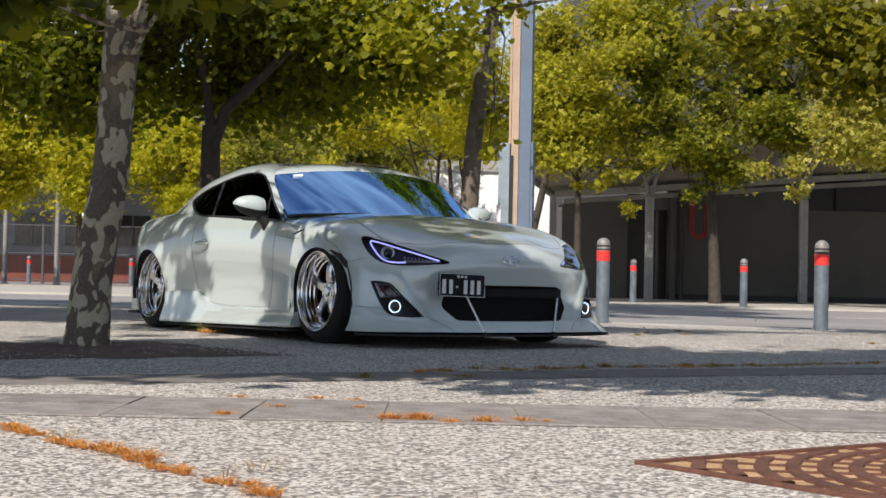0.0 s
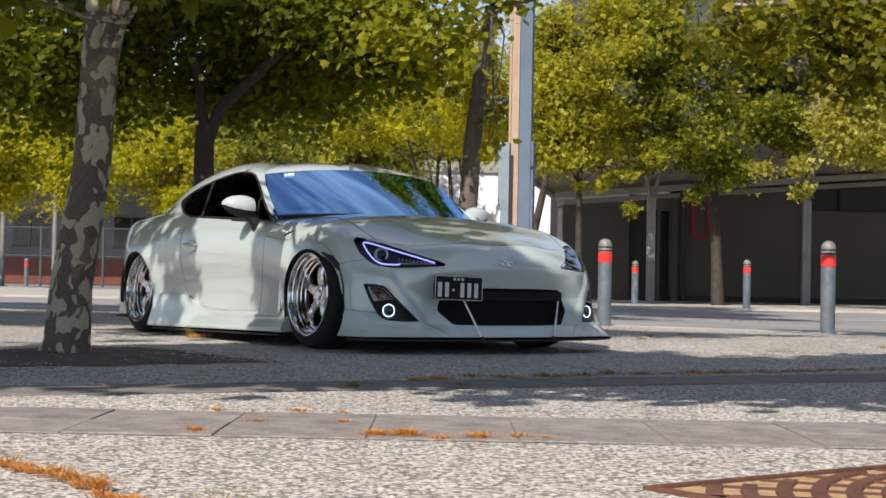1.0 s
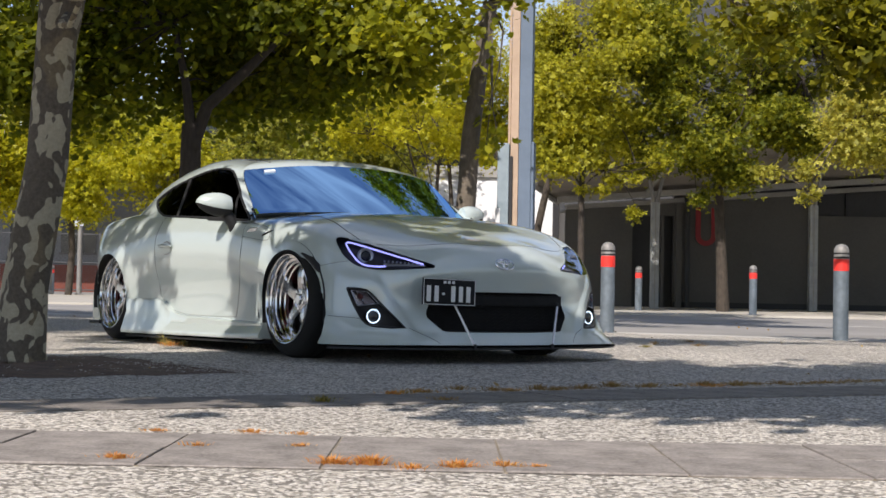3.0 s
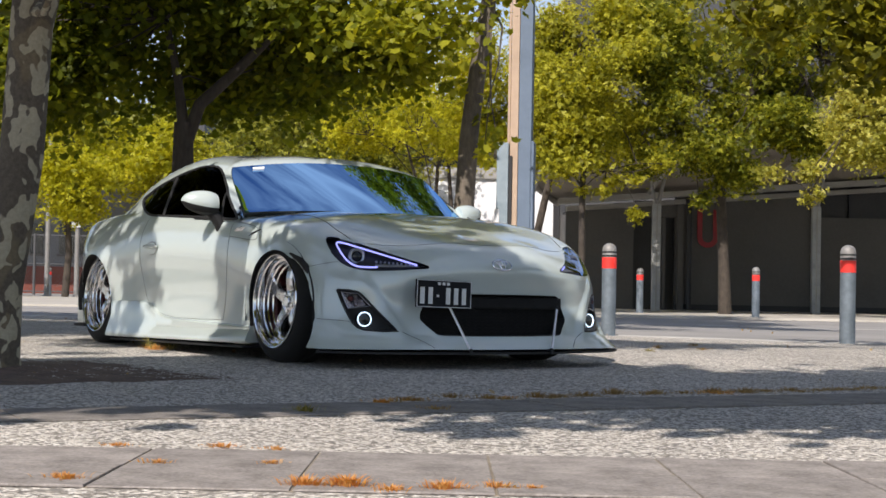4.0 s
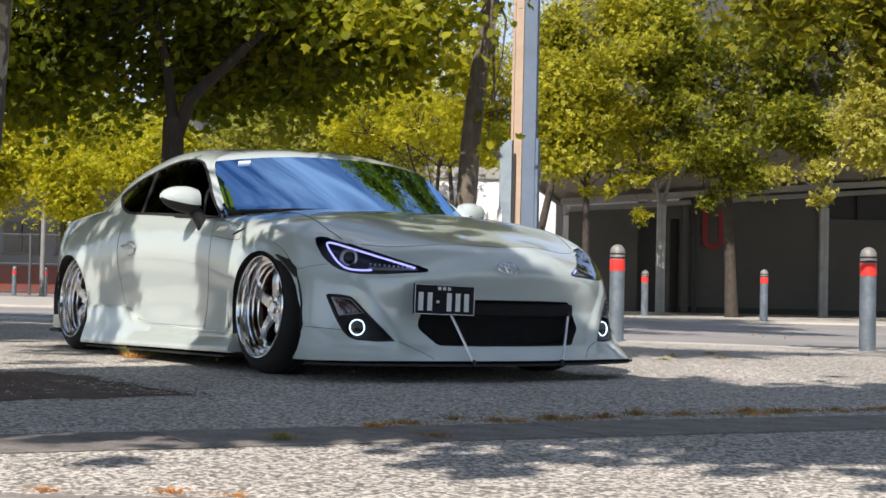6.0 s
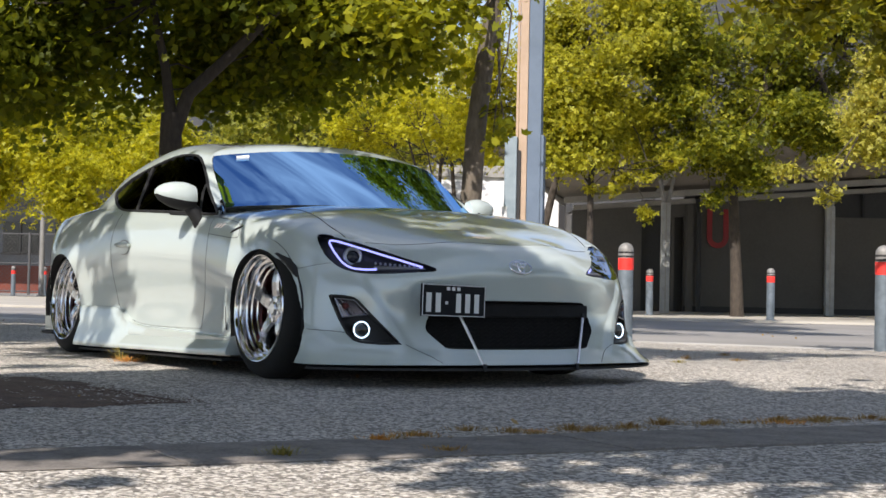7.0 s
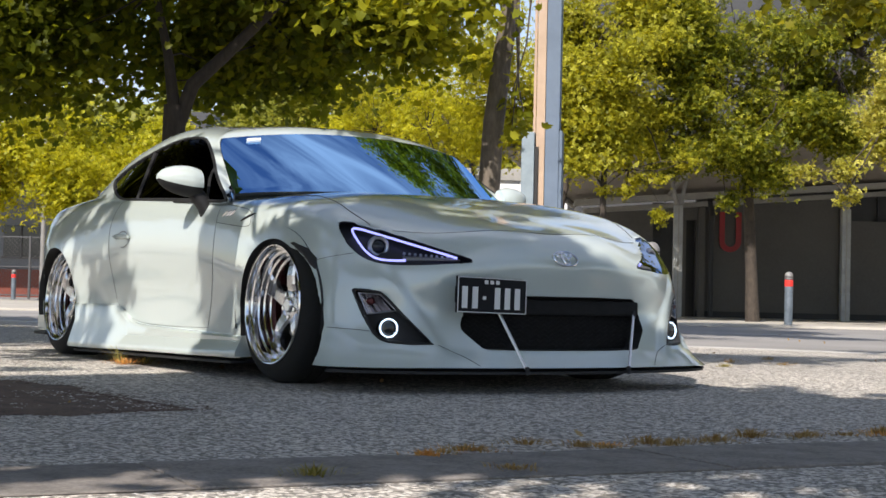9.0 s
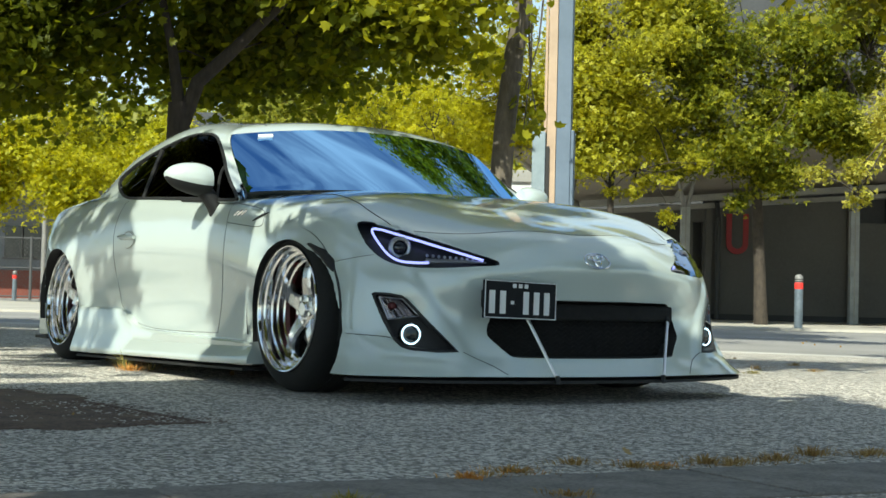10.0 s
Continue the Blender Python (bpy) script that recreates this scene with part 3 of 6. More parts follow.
    for u in (5.15, 9.0, 12.9, 16.8):
        c = part("column", boxes(((u - 0.1, 37.9, z0), (u + 0.1, 38.1, 2.55)), bevel=0.012, m=STREET), M["palesteel"], b, "pale galvanised column with a forked head")
        part("column_seam", boxes(((u - 0.014, 37.885, z0), (u + 0.014, 37.898, 2.55)), m=STREET), M["beam"], c)
        zt = fascia_z(u) + 0.42
        for s in (-1, 1):
            part("fork_arm", joined_bm(tube([street(u + s * 0.02, 37.98, 2.5), street(u + s * 0.19, 37.9, max(zt, 3.2))], [0.055, 0.036], 8)), M["cap"], c)


def joined_bm(shape):
    bm = bmesh.new()
    vs = [bm.verts.new(v) for v in shape[0]]
    for f in shape[1]:
        bm.faces.new([vs[i] for i in f])
    return bm


def letter_u(w, h, stroke, depth):
    """The outline of a plain block U with rounded foot, as a solid."""
    out, inn, n = [], [], 14
    r = w / 2
    out.append((0.0, h)); inn.append((stroke, h))
    for i in range(n + 1):
        a = math.pi + math.pi * i / n
        out.append((r + r * math.cos(a), r + r * math.sin(a)))
        inn.append((r + (r - stroke) * math.cos(a), r + (r - stroke) * math.sin(a)))
    out.append((w, h)); inn.append((w - stroke, h))
    vs = [(x, 0, z) for x, z in out] + [(x, 0, z) for x, z in inn] + [(x, depth, z) for x, z in out] + [(x, depth, z) for x, z in inn]
    k, fs = len(out), []
    for i in range(k - 1):
        fs += [(i, i + 1, k + i + 1, k + i), (2 * k + i, 3 * k + i, 3 * k + i + 1, 2 * k + i + 1), (i, 2 * k + i, 2 * k + i + 1, i + 1), (k + i, k + i + 1, 3 * k + i + 1, 3 * k + i)]
    for i in (0, k - 1):
        fs.append((i, k + i, 3 * k + i, 2 * k + i))
    return vs, fs


grey_building()


def white_building():
    b = empty("white_building")
    tagged(b, "sunlit white rendered building beyond the awning", "building")
    part("wall", boxes(((-6.0, 48.0, -0.07), (3.5, 48.4, 3.8)), m=STREET), M["white"], b)
    part("side_wall", boxes(((3.5, 41.4, -0.07), (3.8, 48.4, 3.9)), m=STREET), M["darkwall"], b)
    part("parapet", boxes(((-6.05, 47.9, 3.8), (3.5, 48.5, 4.15)), bevel=0.02, m=STREET), M["beam"], b)
    part("roof", boxes(((-6.0, 48.5, 3.7), (3.4, 60, 3.9)), m=STREET), M["beam"], b)
    for u in (-4.2, 3.3):
        part("post", boxes(((u, 47.2, -0.07), (u + 0.18, 47.38, 3.9)), bevel=0.01, m=STREET), M["blackband"], b)
    part("upper_storey", boxes(((-9.0, 54.0, 3.3), (1.2, 64, 6.35)), m=STREET), M["greywall"], b)
    for k in range(7):
        u = -8.4 + k * 1.35
        w = part("window", boxes(((u, 53.93, 4.4), (u + 1.0, 53.99, 6.2)), m=STREET), M["darkglass"], b, "dark upper window")
        part("window_frame", boxes(((u - 0.05, 53.9, 4.32), (u + 1.05, 53.925, 4.4)), m=STREET), M["beam"], w)


white_building()


def left_building():
    b = empty("grey_clad_building")
    tagged(b, "low grey clad building with a red brick base and windows", "building")
    part("wall", boxes(((-42, 62.0, 1.0), (-8.0, 62.5, 4.3)), m=STREET), M["corrugated"], b)
    part("brick_base", boxes(((-42, 61.7, -0.07), (-8.0, 62.1, 1.0)), m=STREET), M["brickpaint"], b, "red brick base wall")
    # roof with a deep eave, added out of sight to keep sun off the wall
    part("roof", boxes(((-42.4, 57.6, 4.3), (-7.6, 74, 4.5)), bevel=0.03, m=STREET), M["greywall"], b)
    for k in range(16):
        u = -40 + k * 2.05
        w = part("window", boxes(((u, 61.93, 1.5), (u + 1.4, 61.99, 2.7)), m=STREET), M["darkglass"], b, "dark framed window")
        for lo, hi in (((u - 0.06, 61.86, 1.42), (u + 1.46, 61.925, 1.5)), ((u + 0.67, 61.86, 1.5), (u + 0.73, 61.925, 2.7))):
            part("window_frame", boxes((lo, hi), m=STREET), M["darkwall"], w)


left_building()


def mesh_fence():
    f = empty("wire_fence")
    tagged(f, "galvanised wire mesh fence between steel posts", "fence")
    for k in range(14):
        u = -34 + k * 2.2
        part("post", joined_bm(tube([street(u, 54, -0.07), street(u, 54, 2.05)], 0.05, 8)), M["wire"], f)
    for z in (0.05, 1.0, 2.0):
        part("rail", joined_bm(tube([street(-34, 54, z), street(-5.4, 54, z)], 0.025, 6)), M["wire"], f)
    vs, fs = [], []
    for k in range(190):
        u = -34 + k * 0.15
        for s in (1, -1):
            q = len(vs)
            a, c = (u, u + s * 2.0)
            for uu, z in ((a, 0.05), (a + 0.008, 0.05), (c + 0.008, 2.0), (c, 2.0)):
                vs.append(street(min(max(uu, -34), -5.4), 54.0 + 0.004 * s, z))
            fs.append((q, q + 1, q + 2, q + 3))
    link("wire_mesh", vs, fs, M["wire"], f)


mesh_fence()


def steel_pole(u, v, h, sign=False):
    p = empty("sign_pole" if sign else "steel_pole", Matrix.Translation(street(u, v, -0.075)))
    tagged(p, "pale galvanised steel pole with a small white sign" if sign else "pale galvanised steel pole beside the wire fence", "pole")
    link("shaft", *lathe([(0.0, 0.0), (0.085, 0.0), (0.075, h), (0.0, h + 0.01)], 16), M["cap"], p, smooth=True)
    link("collar", *lathe([(0.14, 0.0), (0.14, 0.025), (0.085, 0.05)], 16), M["cap"], p)
    if sign:
        m = STREET.to_3x3().to_4x4()
        part("sign_plate", boxes(((-0.16, -0.11, 2.22), (0.12, -0.10, 2.60)), bevel=0.004, m=m), M["white"], p, "small white sign plate")
        for z in (2.30, 2.52):
            part("clamp", boxes(((-0.09, -0.099, z - 0.02), (0.09, -0.07, z + 0.02)), m=m), M["wire"], p)


steel_pole(-14.4, 50.0, 6.0)
steel_pole(-12.7, 50.0, 6.0)
steel_pole(-11.75, 50.0, 3.6, True)


# ---- trees ----
def leaf_mesh(name, centres, sizes, rng, mat, parent, lobed, droop=0.35):
    """Many single leaves as one mesh: lobed plane leaves, or plain folded ones far off."""
    n = len(centres)
    if lobed == "spray":
        arms = [(math.sin(a) * r, math.cos(a) * r) for a, r in ((-1.15, 0.55), (0.0, 0.75), (1.15, 0.55))]
        shape, polys = [(0, -0.2, 0)], []
        for ax, ay in arms:
            k = len(shape)
            shape += [(ax * 0.55 + ay * 0.22, ay * 0.55 - ax * 0.22 - 0.1, 0.10), (ax, ay - 0.2, -0.06), (ax * 0.55 - ay * 0.22, ay * 0.55 + ax * 0.22 - 0.1, 0.10)]
            polys += [(0, k, k + 1, k + 2)]
        shape = np.array(shape)
    elif lobed:
        shape = np.array([(0, -0.45, 0), (0.30, -0.36, 0.03), (0.62, -0.20, 0.14), (0.40, 0.00, 0.07), (0.50, 0.30, 0.12), (0.22, 0.26, 0.05), (0.05, 0.66, 0.02), (-0.20, 0.28, 0.05), (-0.52, 0.28, 0.12), (-0.40, -0.02, 0.07), (-0.62, -0.22, 0.14), (-0.28, -0.36, 0.03)])
        polys = [(0, 1, 2, 3), (0, 3, 4, 5), (0, 5, 6), (0, 6, 7), (0, 7, 8, 9), (0, 9, 10, 11)]
    else:
        shape = np.array([(0, -0.5, 0), (0.42, -0.05, 0.10), (0, 0.6, 0), (-0.42, -0.05, 0.10)])
        polys = [(0, 1, 2), (0, 2, 3)]
    nrm = rng.normal(size=(n, 3)) * np.array([0.75, 0.75, 0.5]) + np.array([-0.25, -0.2, 0.75])
    nrm /= np.linalg.norm(nrm, axis=1)[:, None]
    t = rng.normal(size=(n, 3)) + np.array([0, 0, -droop])
    t -= nrm * np.sum(t * nrm, axis=1)[:, None]
    t /= np.linalg.norm(t, axis=1)[:, None]
    s = np.cross(t, nrm)
    k = len(shape)
    co = centres[:, None, :] + sizes[:, None, None] * (shape[None, :, 0, None] * s[:, None, :] + shape[None, :, 1, None] * t[:, None, :] + shape[None, :, 2, None] * nrm[:, None, :])
    co = co.reshape(-1, 3)
    loops = np.concatenate([np.array(p) for p in polys])
    tot = np.array([len(p) for p in polys])
    allloops = (np.arange(n)[:, None] * k + loops[None, :]).ravel()
    alltot = np.tile(tot, n)
    starts = np.concatenate([[0], np.cumsum(alltot)[:-1]])
    me = bpy.data.meshes.new(name)
    me.vertices.add(len(co))
    me.vertices.foreach_set("co", co.ravel().astype(np.float32))
    me.loops.add(len(allloops))
    me.loops.foreach_set("vertex_index", allloops.astype(np.int32))
    me.polygons.add(len(alltot))
    me.polygons.foreach_set("loop_start", starts.astype(np.int32))
    me.update(calc_edges=True)
    me.materials.append(mat)
    ob = new(name, me)
    ob.parent = parent
    return ob


def bent(a, b, rng, sag=0.12, n=5):
    a, b = np.array(a), np.array(b)
    L = np.linalg.norm(b - a)
    off = rng.normal(size=3) * L * sag
    return [tuple(a + (b - a) * t + off * math.sin(math.pi * t) + rng.normal(size=3) * L * 0.015 * (0 < t < 1)) for t in np.linspace(0, 1, n)]


def tree(label, trunk, radii, blobs, leaf, seed, bark="darkbark", foliage="leaf", lobed=True, per=60, spread=0.30, limbs=8, extra=(), twigs=0.6, group=7, tight=0.2, openings=()):
    """trunk: points (u, v, z) of its line; blobs: crown masses (u, v, z, ru, rv, rz, clumps), with leaves a clump, their spread and how far they hang where these differ; extra: limbs given by their points."""
    rng = np.random.default_rng(seed)
    base = street(*trunk[0])
    t = empty("tree", Matrix.Translation(base))
    tagged(t, label, "tree", "plane trees of the square")
    def loc(p):
        return np.array(street(*p) - base)
    tp = [loc(p) for p in trunk]
    shapes = [tube([Vector(p) for p in tp], radii, 14)]
    clumps = []
    many, wide, hang = [], [], []
    for u, v, z, ru, rv, rz, k, *fine in blobs:
        m = max(3, int(k / group))
        many += [fine[0] if fine else per] * k
        wide += [fine[1] if fine else spread] * k
        hang += [fine[2] if len(fine) > 2 else 0.7] * k
        d = rng.normal(size=(m, 3))
        d /= np.linalg.norm(d, axis=1)[:, None]
        d *= (rng.uniform(0.1, 1.0, m) ** 0.4)[:, None]
        hub = d[rng.integers(m, size=k)] + rng.normal(size=(k, 3)) * np.array([1, 1, 1.2]) * tight
        c = np.stack([u + hub[:, 0] * ru, v + hub[:, 1] * rv, z + hub[:, 2] * rz], 1)
        clumps.append(np.array([loc(p) for p in c]))
    clumps = np.concatenate(clumps)
    top = tp[-1]
    forks = [top]
    for pts, r0, r1 in extra:
        q = [loc(p) for p in pts]
        shapes.append(tube([Vector(p) for p in q], list(np.linspace(r0, r1, len(q))), 10))
        forks += q[1:]
    def in_gap(points, slack):
        """Which points lie in an opening of the crown, followed along the way of the light."""
        hit = np.zeros(len(points), bool)
        for u, v, z, ru, rv in openings:
            rel = np.array(street(u, v, z) - base) - np.asarray(points)
            rel = rel - np.array(SUN_WAY) * (rel[:, 2:] / SUN_WAY.z)
            hit |= (rel @ np.array(EU) / ru) ** 2 + (rel @ np.array(EV) / rv) ** 2 < slack
        return hit
    def clear(path):
        return not openings or not in_gap(np.concatenate([np.linspace(a, b, 8) for a, b in zip(path[:-1], path[1:])]), 1.3).any()
    for k in rng.choice(len(clumps), min(limbs, len(clumps)), replace=False):
        f = forks[rng.integers(len(forks))]
        path = bent(f, f + (clumps[k] - f) * 0.85, rng)
        if not clear(path):
            continue
        shapes.append(tube(path, list(np.linspace(radii[-1] * 0.26, 0.007, len(path))), 7))
        forks += [np.array(p) for p in path[2:4]]
    fk = np.array(forks)
    for c in clumps:
        if rng.random() < twigs:
            f = fk[np.argmin(np.linalg.norm(fk - c, axis=1))]
            path = bent(f, c, rng, 0.1, 4)
            if clear(path):
                shapes.append(tube(path, [0.016, 0.011, 0.008, 0.005], 4))
    vs, fs = joined(*shapes)
    link("trunk", vs, fs, M[bark], t, smooth=True)
    cnt = np.maximum(4, (np.array(many) * rng.uniform(0.5, 1.4, len(clumps))).astype(int))
    centres = np.repeat(clumps, cnt, axis=0)
    sc = np.repeat(rng.uniform(0.6, 1.25, len(clumps)) * np.array(wide), cnt)
    centres = centres + rng.normal(size=centres.shape) * sc[:, None] * np.stack([np.ones(len(sc)), np.ones(len(sc)), np.repeat(hang, cnt)], 1)
    if openings:
        centres = centres[~in_gap(centres, rng.uniform(0.75, 1.25, len(centres)))]
    sizes = leaf * rng.uniform(0.55, 1.25, len(centres))
    leaf_mesh("crown", centres, sizes, rng, M[foliage], t, lobed)
    return t


# the plane tree by the car, and its twin in the other grate
# openings cut along the sunlight to leave the car door and paving lit
tree("plane tree with mottled flaking bark beside the car", [(-1.87, 8.0, -0.02), (-1.86, 8.0, 0.06), (-1.845, 8.0, 0.35), (-1.755, 8.0, 0.95), (-1.71, 8.0, 1.84), (-1.62, 8.0, 2.8)],
     [0.15, 0.12, 0.108, 0.097, 0.092, 0.085],
     [(-0.9, 9.0, 4.0, 1.5, 0.95, 0.6, 46), (-2.0, 9.9, 4.2, 0.8, 0.5, 0.4, 5), (-2.0, 7.0, 1.80, 0.42, 0.25, 0.12, 18, 10, 0.10), (-1.1, 7.0, 1.80, 0.42, 0.25, 0.14, 20, 10, 0.10), (-1.55, 7.2, 2.1, 0.8, 0.4, 0.15, 18, 10, 0.13)], 0.15, 11, "bark", "leaf", per=50, spread=0.26, limbs=9, openings=[(-2.84, 6.50, 4.0, 0.30, 0.54), (-3.68, 5.08, 4.0, 0.24, 0.22), (-3.42, 5.33, 4.0, 0.22, 0.22), (-3.17, 5.57, 4.0, 0.2, 0.2), (-2.97, 5.8, 4.0, 0.17, 0.19)],
     extra=[([(-1.73, 7.98, 1.30), (-1.655, 7.95, 1.62), (-1.585, 7.92, 2.0), (-1.45, 7.85, 2.7)], 0.065, 0.045), ([(-1.71, 8.0, 1.9), (-1.66, 7.6, 2.15), (-1.6, 7.2, 2.2), (-1.5, 6.9, 2.1)], 0.03, 0.012)])
# crown spread unseen above the view, masses and openings placed to dapple the car
tree("plane tree standing in the rusty grate", [(1.48, 3.21, -0.02), (1.48, 3.21, 0.6), (1.5, 3.25, 1.6), (1.55, 3.3, 2.9)], [0.16, 0.12, 0.10, 0.085],
     [(-2.7, 3.4, 4.0, 1.5, 1.15, 0.5, 110), (0.4, 3.65, 4.0, 1.9, 1.3, 0.5, 140), (-1.8, 4.79, 4.0, 0.6, 0.33, 0.35, 34), (-1.05, 4.62, 4.0, 0.5, 0.22, 0.3, 34), (-3.2, 4.72, 4.0, 0.42, 0.34, 0.3, 34), (1.9, 4.2, 4.0, 1.5, 1.25, 0.5, 60),
      (-3.40, 7.35, 3.95, 0.40, 0.50, 0.3, 21, 7, 0.07, 3.0), (-3.80, 8.0, 3.95, 0.34, 0.45, 0.3, 19, 7, 0.07, 3.0), (-3.70, 7.6, 3.95, 0.18, 0.25, 0.3, 9, 7, 0.07, 3.0), (-3.45, 6.92, 3.95, 0.18, 0.16, 0.25, 7, 7, 0.06, 3.0), (-2.25, 5.70, 3.95, 0.16, 0.25, 0.3, 5, 7, 0.06, 3.0), (-2.46, 6.12, 4.05, 0.10, 0.10, 0.15, 5, 7, 0.05, 1.5), (-1.55, 6.1, 3.95, 0.6, 0.5, 0.25, 11, 8, 0.10), (-1.15, 6.3, 4.0, 0.34, 0.4, 0.2, 11, 9, 0.08, 1.0), (-0.5, 1.85, 4.0, 1.2, 0.40, 0.3, 13, 9, 0.13), (-2.4, 2.1, 4.0, 0.9, 0.25, 0.3, 4, 9, 0.12)], 0.15, 12, "bark", "leaf", lobed=True, per=100, spread=0.26, limbs=9,
     openings=[(-2.84, 6.50, 4.0, 0.30, 0.54), (-3.68, 5.08, 4.0, 0.24, 0.22), (-3.42, 5.33, 4.0, 0.22, 0.22), (-3.17, 5.57, 4.0, 0.2, 0.2), (-2.97, 5.8, 4.0, 0.17, 0.19), (-0.72, 6.5, 4.0, 0.27, 0.45), (-0.80, 5.75, 4.0, 0.33, 0.36), (-1.75, 6.15, 4.0, 0.09, 0.12), (-1.3, 6.3, 4.0, 0.10, 0.10), (-1.45, 5.75, 4.0, 0.10, 0.10), (-1.6, 6.55, 4.0, 0.10, 0.12), (-1.1, 5.85, 4.0, 0.12, 0.10), (-2.12, 5.72, 4.0, 0.11, 0.14), (-2.0, 6.0, 4.0, 0.07, 0.08), (-1.2, 5.45, 4.0, 0.10, 0.08), (-2.36, 3.45, 4.0, 0.11, 0.09), (-2.15, 3.85, 4.0, 0.07, 0.05)])
# a limb that reaches over the square from a tree beyond the view
# openings placed along the sunlight so that one bollard stands lit
tree("plane tree reaching over the bollards with yellow-green leaves", [(7.6, 12.6, -0.02), (7.6, 12.6, 1.2), (7.5, 12.7, 2.3), (7.1, 12.9, 3.1)], [0.16, 0.13, 0.11, 0.09],
     [(2.7, 13.5, 2.72, 1.3, 0.7, 0.20, 30), (3.7, 13.5, 2.52, 0.9, 0.6, 0.22, 28), (6.2, 13.3, 3.8, 1.8, 1.5, 0.8, 60), (1.75, 9.5, 4.35, 1.0, 0.65, 0.25, 16, 30, 0.2)], 0.08, 13, "bark", "leafmid", per=125, spread=0.24, limbs=8, openings=[(2.84 + 0.095 * k, 13.18 + 0.2275 * k, 2.6, 0.17, 0.19) for k in range(5)],
     extra=[([(7.2, 12.8, 2.9), (5.6, 13.2, 3.3), (4.0, 13.5, 2.95), (2.4, 13.6, 2.85)], 0.06, 0.02)])
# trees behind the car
tree("shady plane tree with a forked trunk darkened for its shade", [(-2.62, 16.9, -0.05), (-2.61, 16.9, 1.0), (-2.61, 16.9, 1.55), (-2.61, 16.9, 2.05)], [0.15, 0.125, 0.112, 0.10],
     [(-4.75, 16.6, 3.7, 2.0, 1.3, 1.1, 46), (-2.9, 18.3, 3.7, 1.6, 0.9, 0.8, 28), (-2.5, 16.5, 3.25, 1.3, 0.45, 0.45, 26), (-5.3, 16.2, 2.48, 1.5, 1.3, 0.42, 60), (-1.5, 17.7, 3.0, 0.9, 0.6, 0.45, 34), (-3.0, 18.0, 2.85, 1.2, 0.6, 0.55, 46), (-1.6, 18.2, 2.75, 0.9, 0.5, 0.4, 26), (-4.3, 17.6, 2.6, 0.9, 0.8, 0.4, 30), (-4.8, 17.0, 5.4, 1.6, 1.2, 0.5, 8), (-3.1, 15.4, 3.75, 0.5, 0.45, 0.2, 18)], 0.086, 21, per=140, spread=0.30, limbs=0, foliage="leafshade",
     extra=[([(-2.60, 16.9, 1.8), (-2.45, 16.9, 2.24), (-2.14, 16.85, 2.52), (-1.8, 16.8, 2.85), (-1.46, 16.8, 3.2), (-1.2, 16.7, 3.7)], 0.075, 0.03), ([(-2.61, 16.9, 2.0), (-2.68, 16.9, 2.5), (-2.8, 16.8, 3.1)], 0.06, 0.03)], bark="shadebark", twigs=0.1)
# openings follow the sunlight to keep the light pole free of leaf shade
tree("plane tree with a leaning brown trunk", [(0.2, 17.5, -0.06), (0.26, 17.5, 0.9), (0.30, 17.5, 1.4), (0.33, 17.5, 2.0), (0.40, 17.5, 2.65), (0.52, 17.5, 3.5)], [0.13, 0.115, 0.105, 0.10, 0.092, 0.08],
     [(-0.35, 17.4, 3.6, 1.45, 1.3, 0.75, 80), (-0.75, 17.6, 2.75, 0.7, 0.6, 0.4, 24), (-2.1, 18.6, 5.6, 1.2, 1.2, 1.0, 30), (0.1, 21.2, 7.3, 2.7, 1.2, 1.7, 210), (1.6, 20.8, 5.7, 1.6, 0.8, 0.45, 45), (0.55, 17.3, 2.05, 0.16, 0.1, 0.28, 7, 7, 0.07), (1.35, 17.7, 6.6, 1.2, 0.8, 1.1, 70), (2.0, 17.5, 4.9, 0.9, 0.6, 0.5, 24)], 0.092, 22, "midbark", "leafbright", per=95, spread=0.25, limbs=9,
     openings=[(1.2 - 0.149 * k, 20.36 - 0.355 * k, 3.6, 0.30, 0.32) for k in range(11)])
# trees across the road
tree("slender street tree with bright green leaves", [(2.85, 32.0, -0.03), (2.83, 32.0, 1.2), (2.82, 32.0, 2.5), (2.9, 32, 3.6)], [0.08, 0.07, 0.06, 0.05],
     [(2.9, 32.0, 4.6, 1.4, 1.1, 1.55, 160), (2.5, 31.8, 3.1, 0.7, 0.6, 0.4, 24), (3.92, 32.0, 2.02, 0.34, 0.2, 0.10, 6, 34, 0.10), (3.05, 31.9, 2.44, 0.24, 0.2, 0.14, 5, 38, 0.10), (3.7, 31.9, 2.72, 0.42, 0.3, 0.14, 7, 36, 0.11), (4.35, 31.9, 2.95, 0.3, 0.3, 0.16, 5, 40, 0.12)], 0.125, 31, foliage="leaflime", lobed="spray", per=150, spread=0.22, group=8, tight=0.13,
     extra=[([(2.82, 32.0, 2.75), (3.3, 32.0, 2.85), (3.7, 32.0, 2.55), (3.95, 32.0, 2.1)], 0.016, 0.006), ([(2.82, 32.0, 2.5), (2.5, 32.0, 2.95), (2.2, 31.9, 3.3)], 0.022, 0.010), ([(3.3, 32.0, 2.85), (3.9, 31.9, 3.0), (4.4, 31.9, 3.0)], 0.012, 0.005)])
